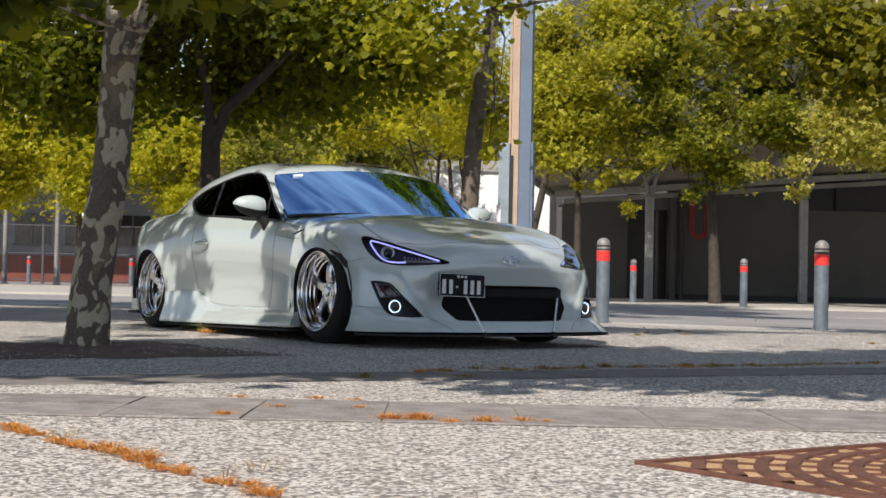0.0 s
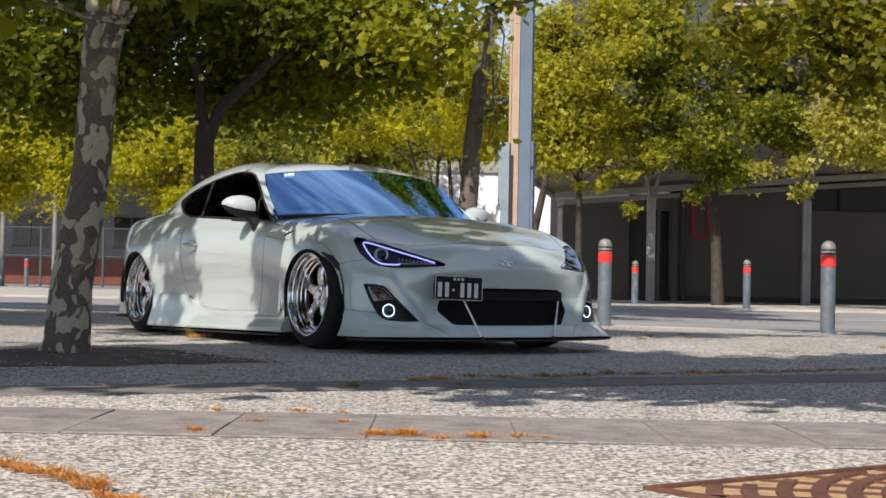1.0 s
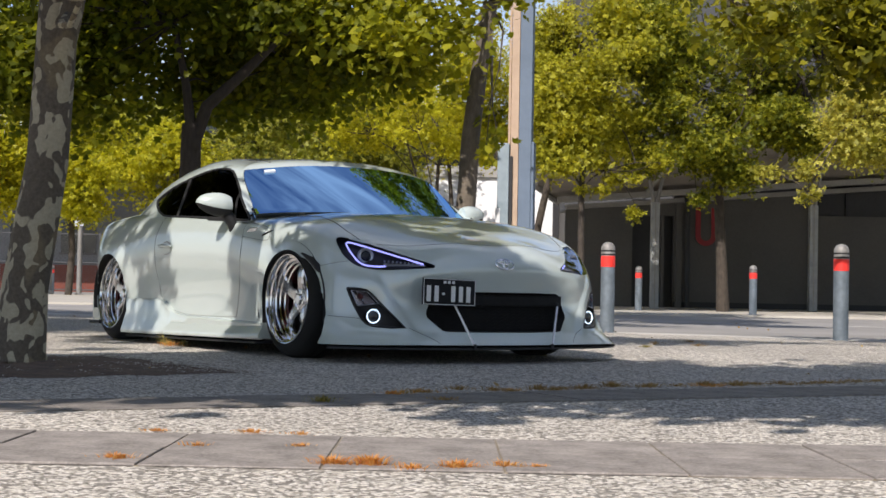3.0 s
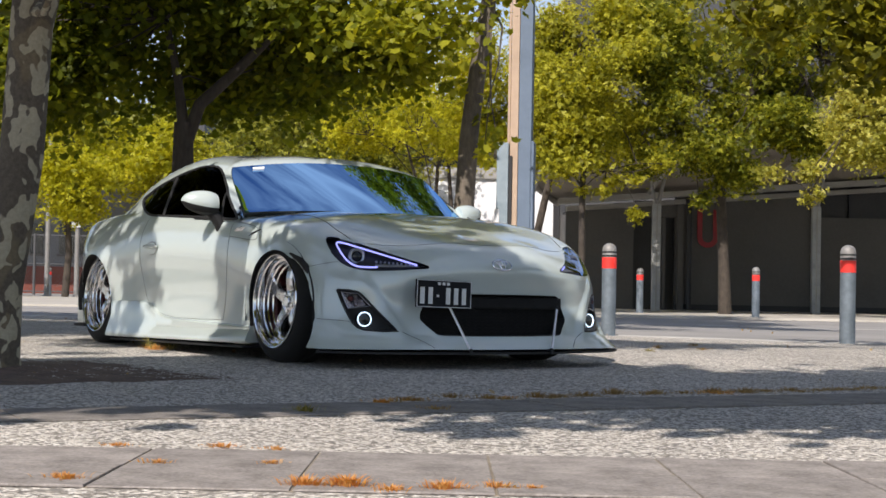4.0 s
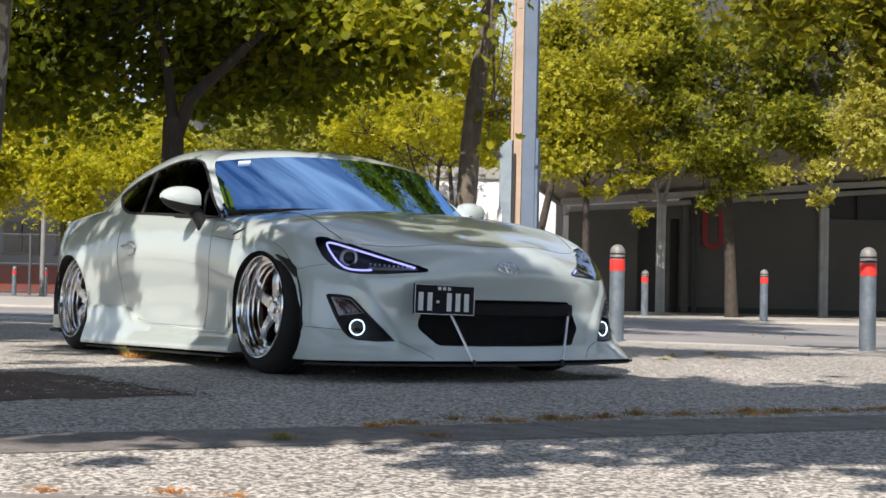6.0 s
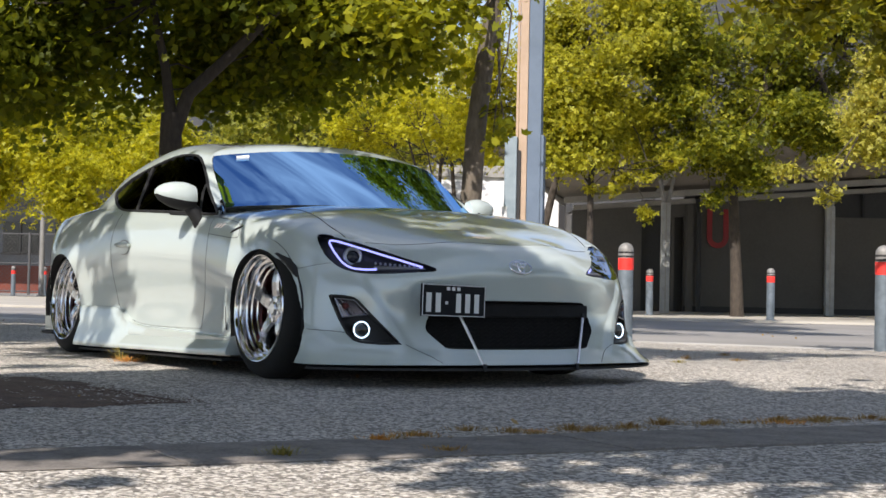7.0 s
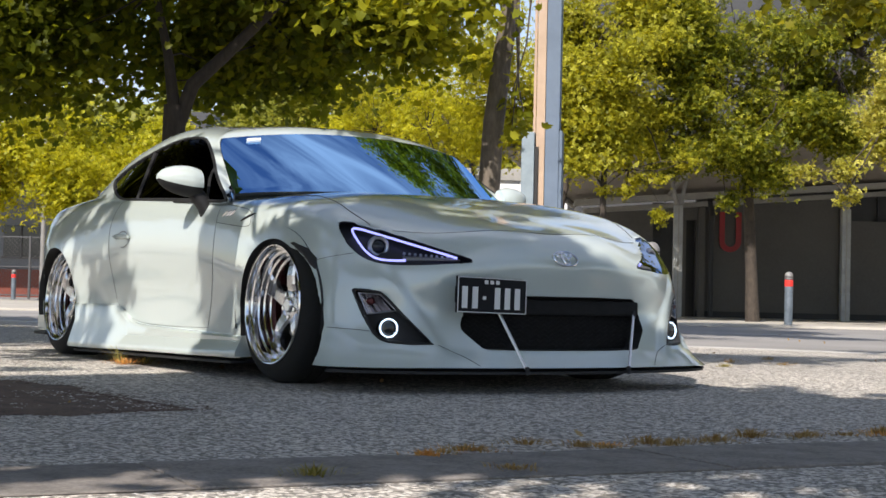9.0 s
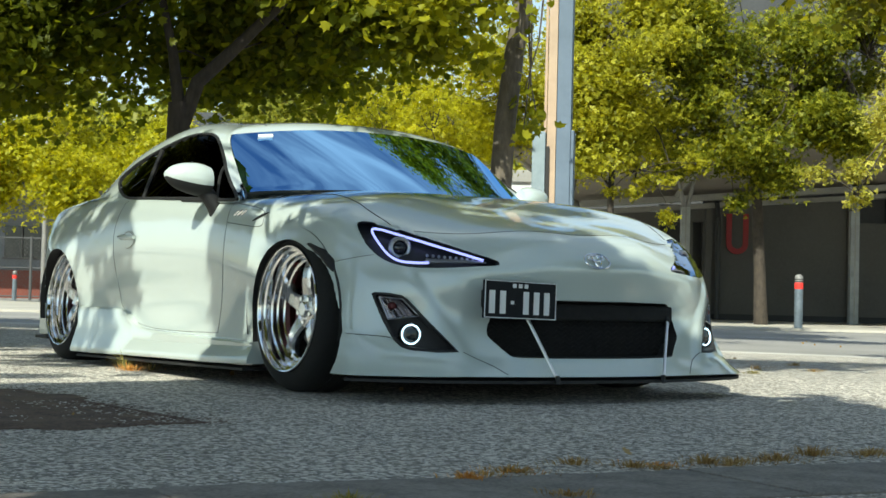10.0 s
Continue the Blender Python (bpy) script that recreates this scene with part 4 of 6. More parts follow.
tree("street tree with a full green crown", [(6.12, 34.1, -0.03), (6.08, 34.1, 1.0), (5.98, 34.1, 2.8), (5.9, 34.1, 3.8)], [0.15, 0.12, 0.105, 0.08],
     [(5.3, 33.6, 4.95, 2.3, 1.6, 1.9, 225), (4.1, 34.6, 6.1, 1.2, 1.0, 0.8, 55), (5.3, 33.2, 3.35, 1.2, 0.9, 0.4, 16), (6.3, 33.3, 3.0, 0.25, 0.2, 0.3, 4), (5.58, 33.4, 2.44, 0.26, 0.2, 0.22, 6, 40, 0.11), (6.05, 33.3, 2.95, 0.3, 0.2, 0.16, 5, 40, 0.12), (7.9, 34.2, 5.6, 1.7, 1.4, 1.2, 90), (7.5, 33.6, 4.05, 1.1, 0.9, 0.6, 46)], 0.135, 32, foliage="leafgreen", lobed="spray", per=160, spread=0.23, group=8, tight=0.13)
tree("street tree with pale sunlit leaves", [(10.9, 31.0, -0.03), (10.9, 31.0, 1.2), (10.7, 31.0, 2.6)], [0.10, 0.09, 0.08],
     [(8.4, 30.8, 3.85, 1.3, 1.1, 0.95, 160), (9.2, 30.8, 3.35, 0.9, 0.7, 0.28, 40), (10.4, 30.9, 4.4, 1.3, 1.1, 1.1, 90), (7.2, 30.8, 2.34, 0.22, 0.2, 0.16, 5, 38, 0.10), (6.95, 30.8, 2.75, 0.42, 0.3, 0.16, 8, 40, 0.11), (6.35, 30.8, 2.74, 0.24, 0.2, 0.1, 4, 34, 0.10)], 0.12, 33, foliage="leafpale", lobed="spray", per=140, spread=0.21, group=8, tight=0.13,
     extra=[([(10.7, 31.0, 2.5), (9.9, 30.9, 3.1), (9.0, 30.8, 3.5), (8.1, 30.8, 3.9)], 0.05, 0.02), ([(8.1, 30.8, 3.85), (7.6, 30.8, 3.4), (7.2, 30.8, 2.9), (7.15, 30.8, 2.4)], 0.02, 0.007)])
for k, (u, v, h, sd) in enumerate(((11.2, 35.0, 5.5, 41), (14.5, 33.5, 5.2, 42))):
    tree("leafy street tree across the road", [(u, v, -0.03), (u + 0.1, v, 1.4), (u - 0.1, v, 3.0)], [0.10, 0.085, 0.07],
         [(u, v, h, 2.2, 1.6, 1.65, 190)], 0.095, sd, foliage="leafsun", lobed=False, per=170, spread=0.25)
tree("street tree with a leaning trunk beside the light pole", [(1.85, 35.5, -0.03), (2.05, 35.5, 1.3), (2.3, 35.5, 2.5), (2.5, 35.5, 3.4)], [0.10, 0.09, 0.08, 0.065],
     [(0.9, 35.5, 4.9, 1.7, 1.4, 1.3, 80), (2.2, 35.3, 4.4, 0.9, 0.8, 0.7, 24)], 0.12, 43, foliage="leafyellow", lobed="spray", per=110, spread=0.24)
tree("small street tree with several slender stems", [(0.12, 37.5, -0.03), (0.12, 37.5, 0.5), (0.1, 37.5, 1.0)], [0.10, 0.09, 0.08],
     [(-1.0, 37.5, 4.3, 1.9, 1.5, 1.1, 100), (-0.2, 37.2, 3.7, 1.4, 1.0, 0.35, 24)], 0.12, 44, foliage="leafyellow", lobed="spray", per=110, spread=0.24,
     extra=[([(0.1, 37.5, 0.9), (-0.2, 37.5, 2.2), (-0.15, 37.5, 3.3), (0.1, 37.5, 4.2)], 0.06, 0.03), ([(0.12, 37.5, 0.9), (0.2, 37.5, 2.2), (0.1, 37.5, 3.4), (-0.2, 37.5, 4.3)], 0.07, 0.03), ([(0.14, 37.5, 0.9), (0.55, 37.5, 2.3), (0.38, 37.5, 3.3), (0.3, 37.5, 4.2)], 0.055, 0.03), ([(0.1, 37.5, 0.95), (-0.55, 37.5, 2.6), (-0.9, 37.5, 3.8)], 0.05, 0.025)])
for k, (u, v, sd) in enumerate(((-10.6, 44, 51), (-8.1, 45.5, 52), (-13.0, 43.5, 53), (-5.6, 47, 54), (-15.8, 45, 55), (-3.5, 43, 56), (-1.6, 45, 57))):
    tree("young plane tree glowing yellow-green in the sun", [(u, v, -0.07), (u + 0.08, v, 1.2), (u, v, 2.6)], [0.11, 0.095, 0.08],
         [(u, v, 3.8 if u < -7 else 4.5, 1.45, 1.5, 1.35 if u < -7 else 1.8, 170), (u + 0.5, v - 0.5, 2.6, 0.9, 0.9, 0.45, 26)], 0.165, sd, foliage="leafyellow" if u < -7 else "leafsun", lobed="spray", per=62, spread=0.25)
for k in range(11):
    u = -34 + k * 5.6
    tree("tall tree in the distance", [(u, 80 + 4 * (k % 3), -0.07), (u, 80 + 4 * (k % 3), 4.0)], [0.25, 0.18],
         [(u, 80 + 4 * (k % 3), 6.6, 4.2, 3.5, 3.6, 95)], 0.55, 60 + k, foliage="leafsun", lobed=False, per=60, spread=0.8, limbs=6)
# unseen trees added round the square to shade it and darken reflections and sky
for k, (u, v, sd) in enumerate(((-5.2, 10.6, 81), (-8.3, 17.3, 82), (-13.5, 24, 83), (-11.5, 6.0, 84), (-17, 15, 85), (8.5, 7.0, 86), (10.5, 14, 87))):
    tree("unseen plane tree added for shade and dark reflections", [(u, v, -0.02), (u, v, 1.2), (u + 0.1, v, 2.4)], [0.13, 0.11, 0.09],
         [(u, v, 3.9, 2.3, 2.3, 1.5, 170)], 0.24, sd, per=55, spread=0.38, limbs=7, lobed=False)


# ---- the car ----
def car_paint():
    m, n, l, b = nodes_of("pearl_white_paint")
    t = tex(n, l, "Noise", 900, 2)
    l.new(ramp(n, l, t.outputs["Fac"], [(0.35, (0.472, 0.530, 0.502)), (0.65, (0.53, 0.593, 0.562))]), b.inputs["Base Color"])
    b.inputs["Roughness"].default_value, b.inputs["Metallic"].default_value, b.inputs["Specular IOR Level"].default_value = 0.28, 0.08, 0.3
    b.inputs["Coat Weight"].default_value, b.inputs["Coat Roughness"].default_value, b.inputs["Coat IOR"].default_value = 1.0, 0.025, 1.7
    return m


M["paint"] = car_paint()
# body paint copied for the handle cups with their shade in the colour
M["cupshade"] = plain("shaded_cup_paint", (0.50, 0.49, 0.46), 0.25, 0.2, 1.0)
M["gap"] = plain("panel_gap_grey", (0.09, 0.09, 0.085), 0.6)
M["blackplastic"] = surface("black_plastic", (0.006, 0.006, 0.0065), (0.012, 0.012, 0.012), 0.66, grain=120, stain=3, bump=0.08)
M["rubber"] = surface("tyre_rubber", (0.006, 0.006, 0.006), (0.013, 0.013, 0.012), 0.88, grain=80, stain=6, bump=0.12)
M["chrome"] = plain("polished_aluminium", (0.80, 0.80, 0.81), 0.09, 1.0)
M["satin"] = plain("machined_aluminium", (0.66, 0.66, 0.67), 0.22, 1.0)
M["iron"] = plain("brake_iron", (0.22, 0.21, 0.20), 0.4, 0.9)
M["caliper"] = plain("dark_red_caliper", (0.09, 0.012, 0.012), 0.4)
# gloss dimmed to blue-grey, painting a sky reflection in place of the yellow trees
M["lens"] = pane("clear_lamp_lens", (0.96, 0.97, 1.0), 0.95, ior=1.05, gloss=(0.36, 0.43, 0.56))
# see-through tint, plus the blue of reflected sky put into the gloss colour
M["screen"] = pane("tinted_skyblue_windscreen", (0.66, 0.86, 0.76), 0.42, ior=1.75, gloss=(0.26, 0.48, 0.80))
M["clearside"] = pane("clear_side_window", (0.80, 0.95, 0.88), 0.9, ior=1.45)
M["tint"] = pane("dark_tinted_window", (0.05, 0.055, 0.06), 0.005, ior=1.025)
M["lampblack"] = plain("lamp_housing_black", (0.010, 0.011, 0.014), 0.45)
M["reflector"] = plain("lamp_reflector", (0.40, 0.42, 0.47), 0.3, 1.0)
M["rod"] = plain("bright_rod", (0.86, 0.86, 0.87), 0.35, 0.75)
M["led"] = glowing("daytime_led", (0.38, 0.40, 1.0), 1.15)
M["ledwhite"] = glowing("fog_ring_led", (0.66, 0.84, 1.0), 1.5)
M["indicator"] = plain("smoked_indicator", (0.36, 0.33, 0.33), 0.25, 0.8)
M["platewhite"] = plain("plate_reflective_grey", (0.70, 0.71, 0.71), 0.4)
M["plateblack"] = plain("plate_black", (0.006, 0.007, 0.010), 0.6)
M["plateblack"].node_tree.nodes["Principled BSDF"].inputs["Specular IOR Level"].default_value = 0.2
M["grilleblack"] = plain("matt_black_grille", (0.004, 0.004, 0.0045), 0.85)
M["cabin"] = surface("dark_cabin_trim", (0.02, 0.02, 0.021), (0.035, 0.035, 0.035), 0.8, grain=60, stain=3)
M["sticker"] = plain("white_label", (0.72, 0.74, 0.75), 0.5)

car = empty("car")
tagged(car, "lowered pearl white sports coupe with polished deep-dish wheels on the paving", "car")


def spline(P, n, ends):
    """Catmull-Rom along axis 0; ends: the phantom rows before and after, or None where it closes on itself."""
    P = np.asarray(P, float)
    Q = np.concatenate([P[-1:], P, P[:2]]) if ends is None else np.concatenate([ends[0][None], P, ends[1][None]])
    t = np.linspace(0, 1, n, endpoint=False).reshape((n,) + (1,) * (P.ndim - 1))
    out = []
    for i in range(len(Q) - 3):
        a, b, c, d = Q[i:i + 4]
        out.append(0.5 * (2 * b + (c - a) * t + (2 * a - 5 * b + 4 * c - d) * t ** 2 + (3 * b - a - 3 * c + d) * t ** 3))
    out = np.concatenate(out)
    return out if ends is None else np.concatenate([out, P[-1:]])


def softened(g, su, sv):
    """Evens out the skin between its sections: round the ring, then from the foot to the centre line."""
    def bell(s):
        k = np.arange(-int(3 * s), int(3 * s) + 1)
        w = np.exp(-0.5 * (k / s) ** 2)
        return w / w.sum()
    w = bell(su)
    h = len(w) // 2
    out = sum(wi * np.roll(g, h - i, axis=0) for i, wi in enumerate(w))
    w = bell(sv)
    h = len(w) // 2
    low = 2 * out[:, :1] - out[:, h:0:-1]
    high = out[:, -2:-h - 2:-1] * np.array([-1.0, 1, 1])
    pad = np.concatenate([low, out, high], axis=1)
    n = g.shape[1]
    return sum(wi * pad[:, i:i + n] for i, wi in enumerate(w))


def shell(cols, nu, nv):
    """A closed skin from half sections (front centre to rear centre, x outwards): a ring of columns, each from its foot to the centre line."""
    C = np.array(cols, float)
    flip = np.array([-1.0, 1, 1])
    ring = np.concatenate([C * flip, C[-2:0:-1]])
    top = ring[:, -2] * flip
    low = 2 * ring[:, 0] - ring[:, 1]
    g = spline(np.swapaxes(ring, 0, 1), nv, (low, top))
    g = spline(np.swapaxes(g, 0, 1), nu, None)
    once = softened(g, nu * 0.36, nv * 0.36)
    return 2 * once - softened(once, nu * 0.36, nv * 0.36)      # columns x rows x 3


class Skin:
    """Grid skin out of which openings are cut along smooth outlines."""

    def __init__(self, g):
        nc, nr = g.shape[:2]
        self.v = g.reshape(-1, 3).copy()
        i, j = np.meshgrid(np.arange(nc), np.arange(nr - 1), indexing="ij")
        k = (i + 1) % nc
        self.f = np.stack([i * nr + j, k * nr + j, k * nr + j + 1, i * nr + j + 1], -1).reshape(-1, 4)
        self.uv = np.stack([i, j], -1).reshape(-1, 2)

    def cut(self, outline, axes, where, snap=True):
        """Takes out the faces inside the outline (drawn in two axes) where the test holds; returns them as a patch of their own."""
        c = self.v[self.f].mean(1)
        o = np.asarray(outline)
        p = c[:, axes]
        inside = np.zeros(len(p), bool)
        for a, b in zip(o, np.roll(o, -1, 0)):
            hit = (a[1] > p[:, 1]) != (b[1] > p[:, 1])
            with np.errstate(divide="ignore", invalid="ignore"):
                inside ^= hit & (p[:, 0] < (b[0] - a[0]) * (p[:, 1] - a[1]) / (b[1] - a[1]) + a[0])
        inside &= where(c)
        return self.take(inside, o if snap else None, axes)

    def take(self, inside, o=None, axes=None):
        fi, fo = self.f[inside], self.f[~inside]
        rim = np.intersect1d(fi, fo)
        if o is not None and len(rim):
            q = self.v[rim][:, axes]
            best, dist = q.copy(), np.full(len(q), 1e9)
            for a, b in zip(o, np.roll(o, -1, 0)):
                d = b - a
                t = np.clip(((q - a) @ d) / max(1e-12, d @ d), 0, 1)
                s = a + t[:, None] * d
                e = np.linalg.norm(s - q, axis=1)
                best[e < dist], dist = s[e < dist], np.minimum(e, dist)
            near = dist < 0.035
            for k in (0, 1):
                self.v[rim[near], axes[k]] = best[near, k]
        self.f, self.uv = fo, self.uv[~inside]
        used, inv = np.unique(fi, return_inverse=True)
        edges = {}
        for q in fi:
            for a, b in zip(q, np.roll(q, -1)):
                edges[tuple(sorted((a, b)))] = edges.get(tuple(sorted((a, b))), 0) + 1
        border = [e for e, k in edges.items() if k == 1]
        return self.v[used].copy(), inv.reshape(-1, 4), [(self.v[a].copy(), self.v[b].copy()) for a, b in border]

    def object(self, name, mat, parent, label=""):
        used, inv = np.unique(self.f, return_inverse=True)
        ob = link(name, self.v[used], inv.reshape(-1, 4), mat, parent, label, smooth=True)
        bm = bmesh.new()
        bm.from_mesh(ob.data)
        bmesh.ops.remove_doubles(bm, verts=bm.verts[:], dist=0.0004)
        bmesh.ops.recalc_face_normals(bm, faces=bm.faces[:])
        bm.to_mesh(ob.data)
        bm.free()
        return ob

    def tree(self):
        return BVHTree.FromPolygons([tuple(p) for p in self.v], [tuple(int(i) for i in q) for q in self.f])


def reveal(name, border, shift, mat, scale=1.0, label=""):
    """The depth of an opening: its border carried inwards."""
    vs, fs = [], []
    c = np.mean([a for a, b in border], axis=0)
    for a, b in border:
        k = len(vs)
        vs += [a, b, c + (b - c) * scale + shift, c + (a - c) * scale + shift]
        fs.append((k, k + 1, k + 2, k + 3))
    ob = link(name, vs, fs, mat, car, label)
    return ob


def straight(points):
    return np.asarray(points, float)


def rounded(points, n=6):
    return spline(points, n, None)


# half sections of the lower body, each: eight points from the lip up to the centre line
BODY = [
    [(0, -.865, .098), (0, -.800, .165), (0, -.745, .30), (0, -.775, .420), (0, -.788, .500), (0, -.715, .585), (0, -.60, .630), (0, -.46, .660)],
    [(.27, -.850, .098), (.27, -.790, .165), (.27, -.728, .30), (.27, -.745, .420), (.26, -.757, .500), (.24, -.690, .590), (.17, -.575, .642), (0, -.37, .682)],
    [(.54, -.795, .098), (.52, -.745, .165), (.50, -.705, .30), (.50, -.720, .420), (.47, -.690, .500), (.43, -.585, .592), (.27, -.46, .665), (0, -.27, .706)],
    [(.77, -.695, .096), (.71, -.650, .165), (.69, -.610, .30), (.690, -.605, .420), (.672, -.555, .515), (.608, -.455, .605), (.34, -.33, .700), (0, -.15, .733)],
    [(.905, -.525, .094), (.853, -.490, .165), (.838, -.465, .30), (.824, -.455, .420), (.808, -.400, .545), (.722, -.315, .652), (.38, -.20, .738), (0, -.03, .757)],
    [(.895, -.33, .094), (.882, -.32, .18), (.882, -.31, .32), (.880, -.29, .45), (.853, -.25, .595), (.735, -.19, .702), (.40, -.08, .766), (0, .09, .780)],
    [(.885, -.08, .094), (.885, -.08, .20), (.893, -.08, .36), (.895, -.07, .50), (.862, -.05, .640), (.745, -.02, .729), (.41, .06, .785), (0, .20, .798)],
    [(.875, .16, .09), (.878, .16, .20), (.888, .16, .36), (.893, .16, .51), (.862, .16, .660), (.745, .17, .742), (.41, .22, .796), (0, .32, .809)],
    [(.860, .42, .08), (.860, .42, .20), (.868, .42, .36), (.876, .42, .52), (.848, .42, .690), (.735, .42, .752), (.41, .44, .803), (0, .48, .818)],
    [(.850, .75, .08), (.850, .75, .20), (.852, .75, .38), (.866, .75, .56), (.838, .75, .725), (.735, .75, .768), (.40, .75, .800), (0, .75, .812)],
    [(.850, 1.15, .08), (.848, 1.15, .20), (.848, 1.15, .38), (.866, 1.15, .58), (.836, 1.15, .757), (.72, 1.15, .79), (.40, 1.15, .80), (0, 1.15, .81)],
    [(.852, 1.60, .08), (.852, 1.60, .20), (.855, 1.60, .38), (.876, 1.60, .60), (.834, 1.60, .785), (.70, 1.60, .82), (.38, 1.60, .83), (0, 1.60, .83)],
    [(.866, 2.02, .08), (.872, 2.02, .20), (.884, 2.02, .38), (.896, 2.02, .60), (.832, 2.02, .800), (.68, 2.05, .85), (.36, 2.08, .86), (0, 2.10, .86)],
    [(.880, 2.35, .09), (.888, 2.35, .20), (.900, 2.35, .40), (.904, 2.35, .60), (.822, 2.36, .795), (.66, 2.42, .855), (.35, 2.46, .868), (0, 2.48, .870)],
    [(.882, 2.68, .10), (.890, 2.68, .20), (.900, 2.68, .40), (.898, 2.68, .60), (.805, 2.70, .780), (.65, 2.76, .838), (.34, 2.80, .855), (0, 2.82, .860)],
    [(.815, 2.97, .12), (.820, 2.97, .22), (.828, 2.97, .42), (.828, 2.97, .60), (.770, 2.99, .765), (.63, 3.04, .820), (.33, 3.08, .845), (0, 3.10, .850)],
    [(.655, 3.20, .14), (.662, 3.20, .24), (.672, 3.20, .42), (.675, 3.20, .60), (.650, 3.20, .760), (.56, 3.22, .815), (.32, 3.24, .850), (0, 3.25, .860)],
    [(.38, 3.36, .16), (.38, 3.37, .26), (.38, 3.38, .44), (.38, 3.36, .60), (.37, 3.34, .760), (.34, 3.35, .825), (.26, 3.33, .862), (0, 3.32, .872)],
    [(0, 3.42, .16), (0, 3.43, .26), (0, 3.44, .44), (0, 3.42, .60), (0, 3.40, .770), (0, 3.39, .835), (0, 3.37, .868), (0, 3.35, .876)],
]
skin = Skin(shell(BODY, 14, 9))
# a soft ridge from each headlight down to the corner recess, the middle of the bumper lying behind it
RIDGE = np.array([(.735, .47), (.695, .415), (.640, .335), (.585, .245), (.555, .18), (.53, .10)])
ax, z = np.abs(skin.v[:, 0]), skin.v[:, 2]
lim = np.interp(z, RIDGE[::-1, 1], RIDGE[::-1, 0])
sink = np.clip((lim - ax) / 0.05, 0, 1) * np.clip((z - 0.12) / 0.05, 0, 1) * np.clip((0.50 - z) / 0.08, 0, 1) * np.clip((ax - 0.30) / 0.15, 0, 1) * (skin.v[:, 1] < -0.4)
skin.v[:, 1] += 0.016 * sink * sink * (3 - 2 * sink)
# the bolt-on lip stands proud of the bumper's corners
lip_on = np.clip((np.interp(ax, [0.56, 0.79, 0.84], [0.150, 0.165, 0.232]) - z) / 0.012, 0, 1) * np.clip((ax - 0.56) / 0.10, 0, 1) * np.clip((-0.26 - skin.v[:, 1]) / 0.05, 0, 1)
skin.v[:, 0] += 0.012 * lip_on * np.sign(skin.v[:, 0]) * np.clip((ax - 0.5) / 0.3, 0, 1)
skin.v[:, 1] -= 0.010 * lip_on
right = lambda c: c[:, 0] < 0
left = lambda c: c[:, 0] > 0


def arch_outline(y0, front):
    top = [(y0 - 0.02 + 0.315 * math.cos(a), 0.268 + 0.306 * math.sin(a)) for a in np.linspace(0.0, math.pi * (0.66 if front else 1.0), 22)]
    if front:
        return np.array([(y0 + 0.30, -0.1)] + top + [(y0 - 0.225, 0.524), (y0 - 0.276, 0.496), (y0 - 0.318, 0.463), (y0 - 0.357, 0.411), (y0 - 0.383, 0.347), (y0 - 0.407, 0.300), (y0 - 0.422, 0.25), (y0 - 0.434, 0.20), (y0 - 0.455, -0.1)])
    return np.array([(y0 + 0.30, -0.1)] + top + [(y0 - 0.335, -0.1)])


for y0, fr in ((0.0, True), (2.57, False)):
    for side in (right, left):
        o = arch_outline(y0, fr)
        if not fr:
            o = o + np.array([0.02, 0.0])
        _, _, border = skin.cut(o, [1, 2], lambda c: side(c) & (np.abs(c[:, 0]) > 0.62) & (c[:, 2] < 0.70))
        sx = 1.0 if side is right else -1.0
        keep = [(a, b) for a, b in border if min(a[2], b[2]) > 0.10]
        # the arch's inner edge is black to carry the shadow under the wing
        reveal("arch_lip", keep, np.array([0.05 * sx, 0, 0]), M["blackplastic"], 0.985)

GRILLE = straight([(-.36, .163), (-.18, .160), (0, .160), (.18, .160), (.36, .163), (.378, .169), (.436, .228), (.445, .243), (.442, .260), (.408, .342), (.396, .357), (.375, .365), (.19, .368), (0, .368), (-.19, .368), (-.375, .365), (-.396, .357), (-.408, .342), (-.442, .260), (-.445, .243), (-.436, .228), (-.378, .169)])
_, _, border = skin.cut(GRILLE, [0, 2], lambda c: c[:, 1] < -0.5)
reveal("grille_surround", border, np.array([0, 0.07, 0]), M["blackplastic"], 0.97)
LAMP = rounded([(.395, .494), (.50, .480), (.60, .473), (.69, .474), (.750, .497), (.779, .555), (.772, .615), (.745, .640), (.69, .628), (.60, .590), (.50, .541)])
FOG = straight([(.566, .181), (.64, .179), (.712, .184), (.735, .196), (.750, .220), (.771, .286), (.788, .345), (.795, .374), (.788, .381), (.752, .379), (.718, .371), (.700, .353), (.668, .312), (.61, .240)])
lamp_patches, fog_patches = {}, {}
whole_tree = skin.tree()
for s, side in ((-1, right), (1, left)):
    flip = np.array([s, 1.0])
    lamp_patches[s] = skin.cut(LAMP * flip, [0, 2], lambda c: side(c) & (c[:, 1] < -0.15) & (c[:, 1] > -0.95))
    fog_patches[s] = skin.cut(FOG * flip, [0, 2], lambda c: side(c) & (c[:, 1] < -0.35))
# no skin under the cabin
skin.take((np.abs(skin.v[skin.f].mean(1)[:, 0]) < 0.70) & (skin.v[skin.f].mean(1)[:, 1] > 0.80) & (skin.v[skin.f].mean(1)[:, 1] < 2.2) & (skin.v[skin.f].mean(1)[:, 2] > 0.70))
body_tree = skin.tree()
skin.object("body", M["paint"], car)

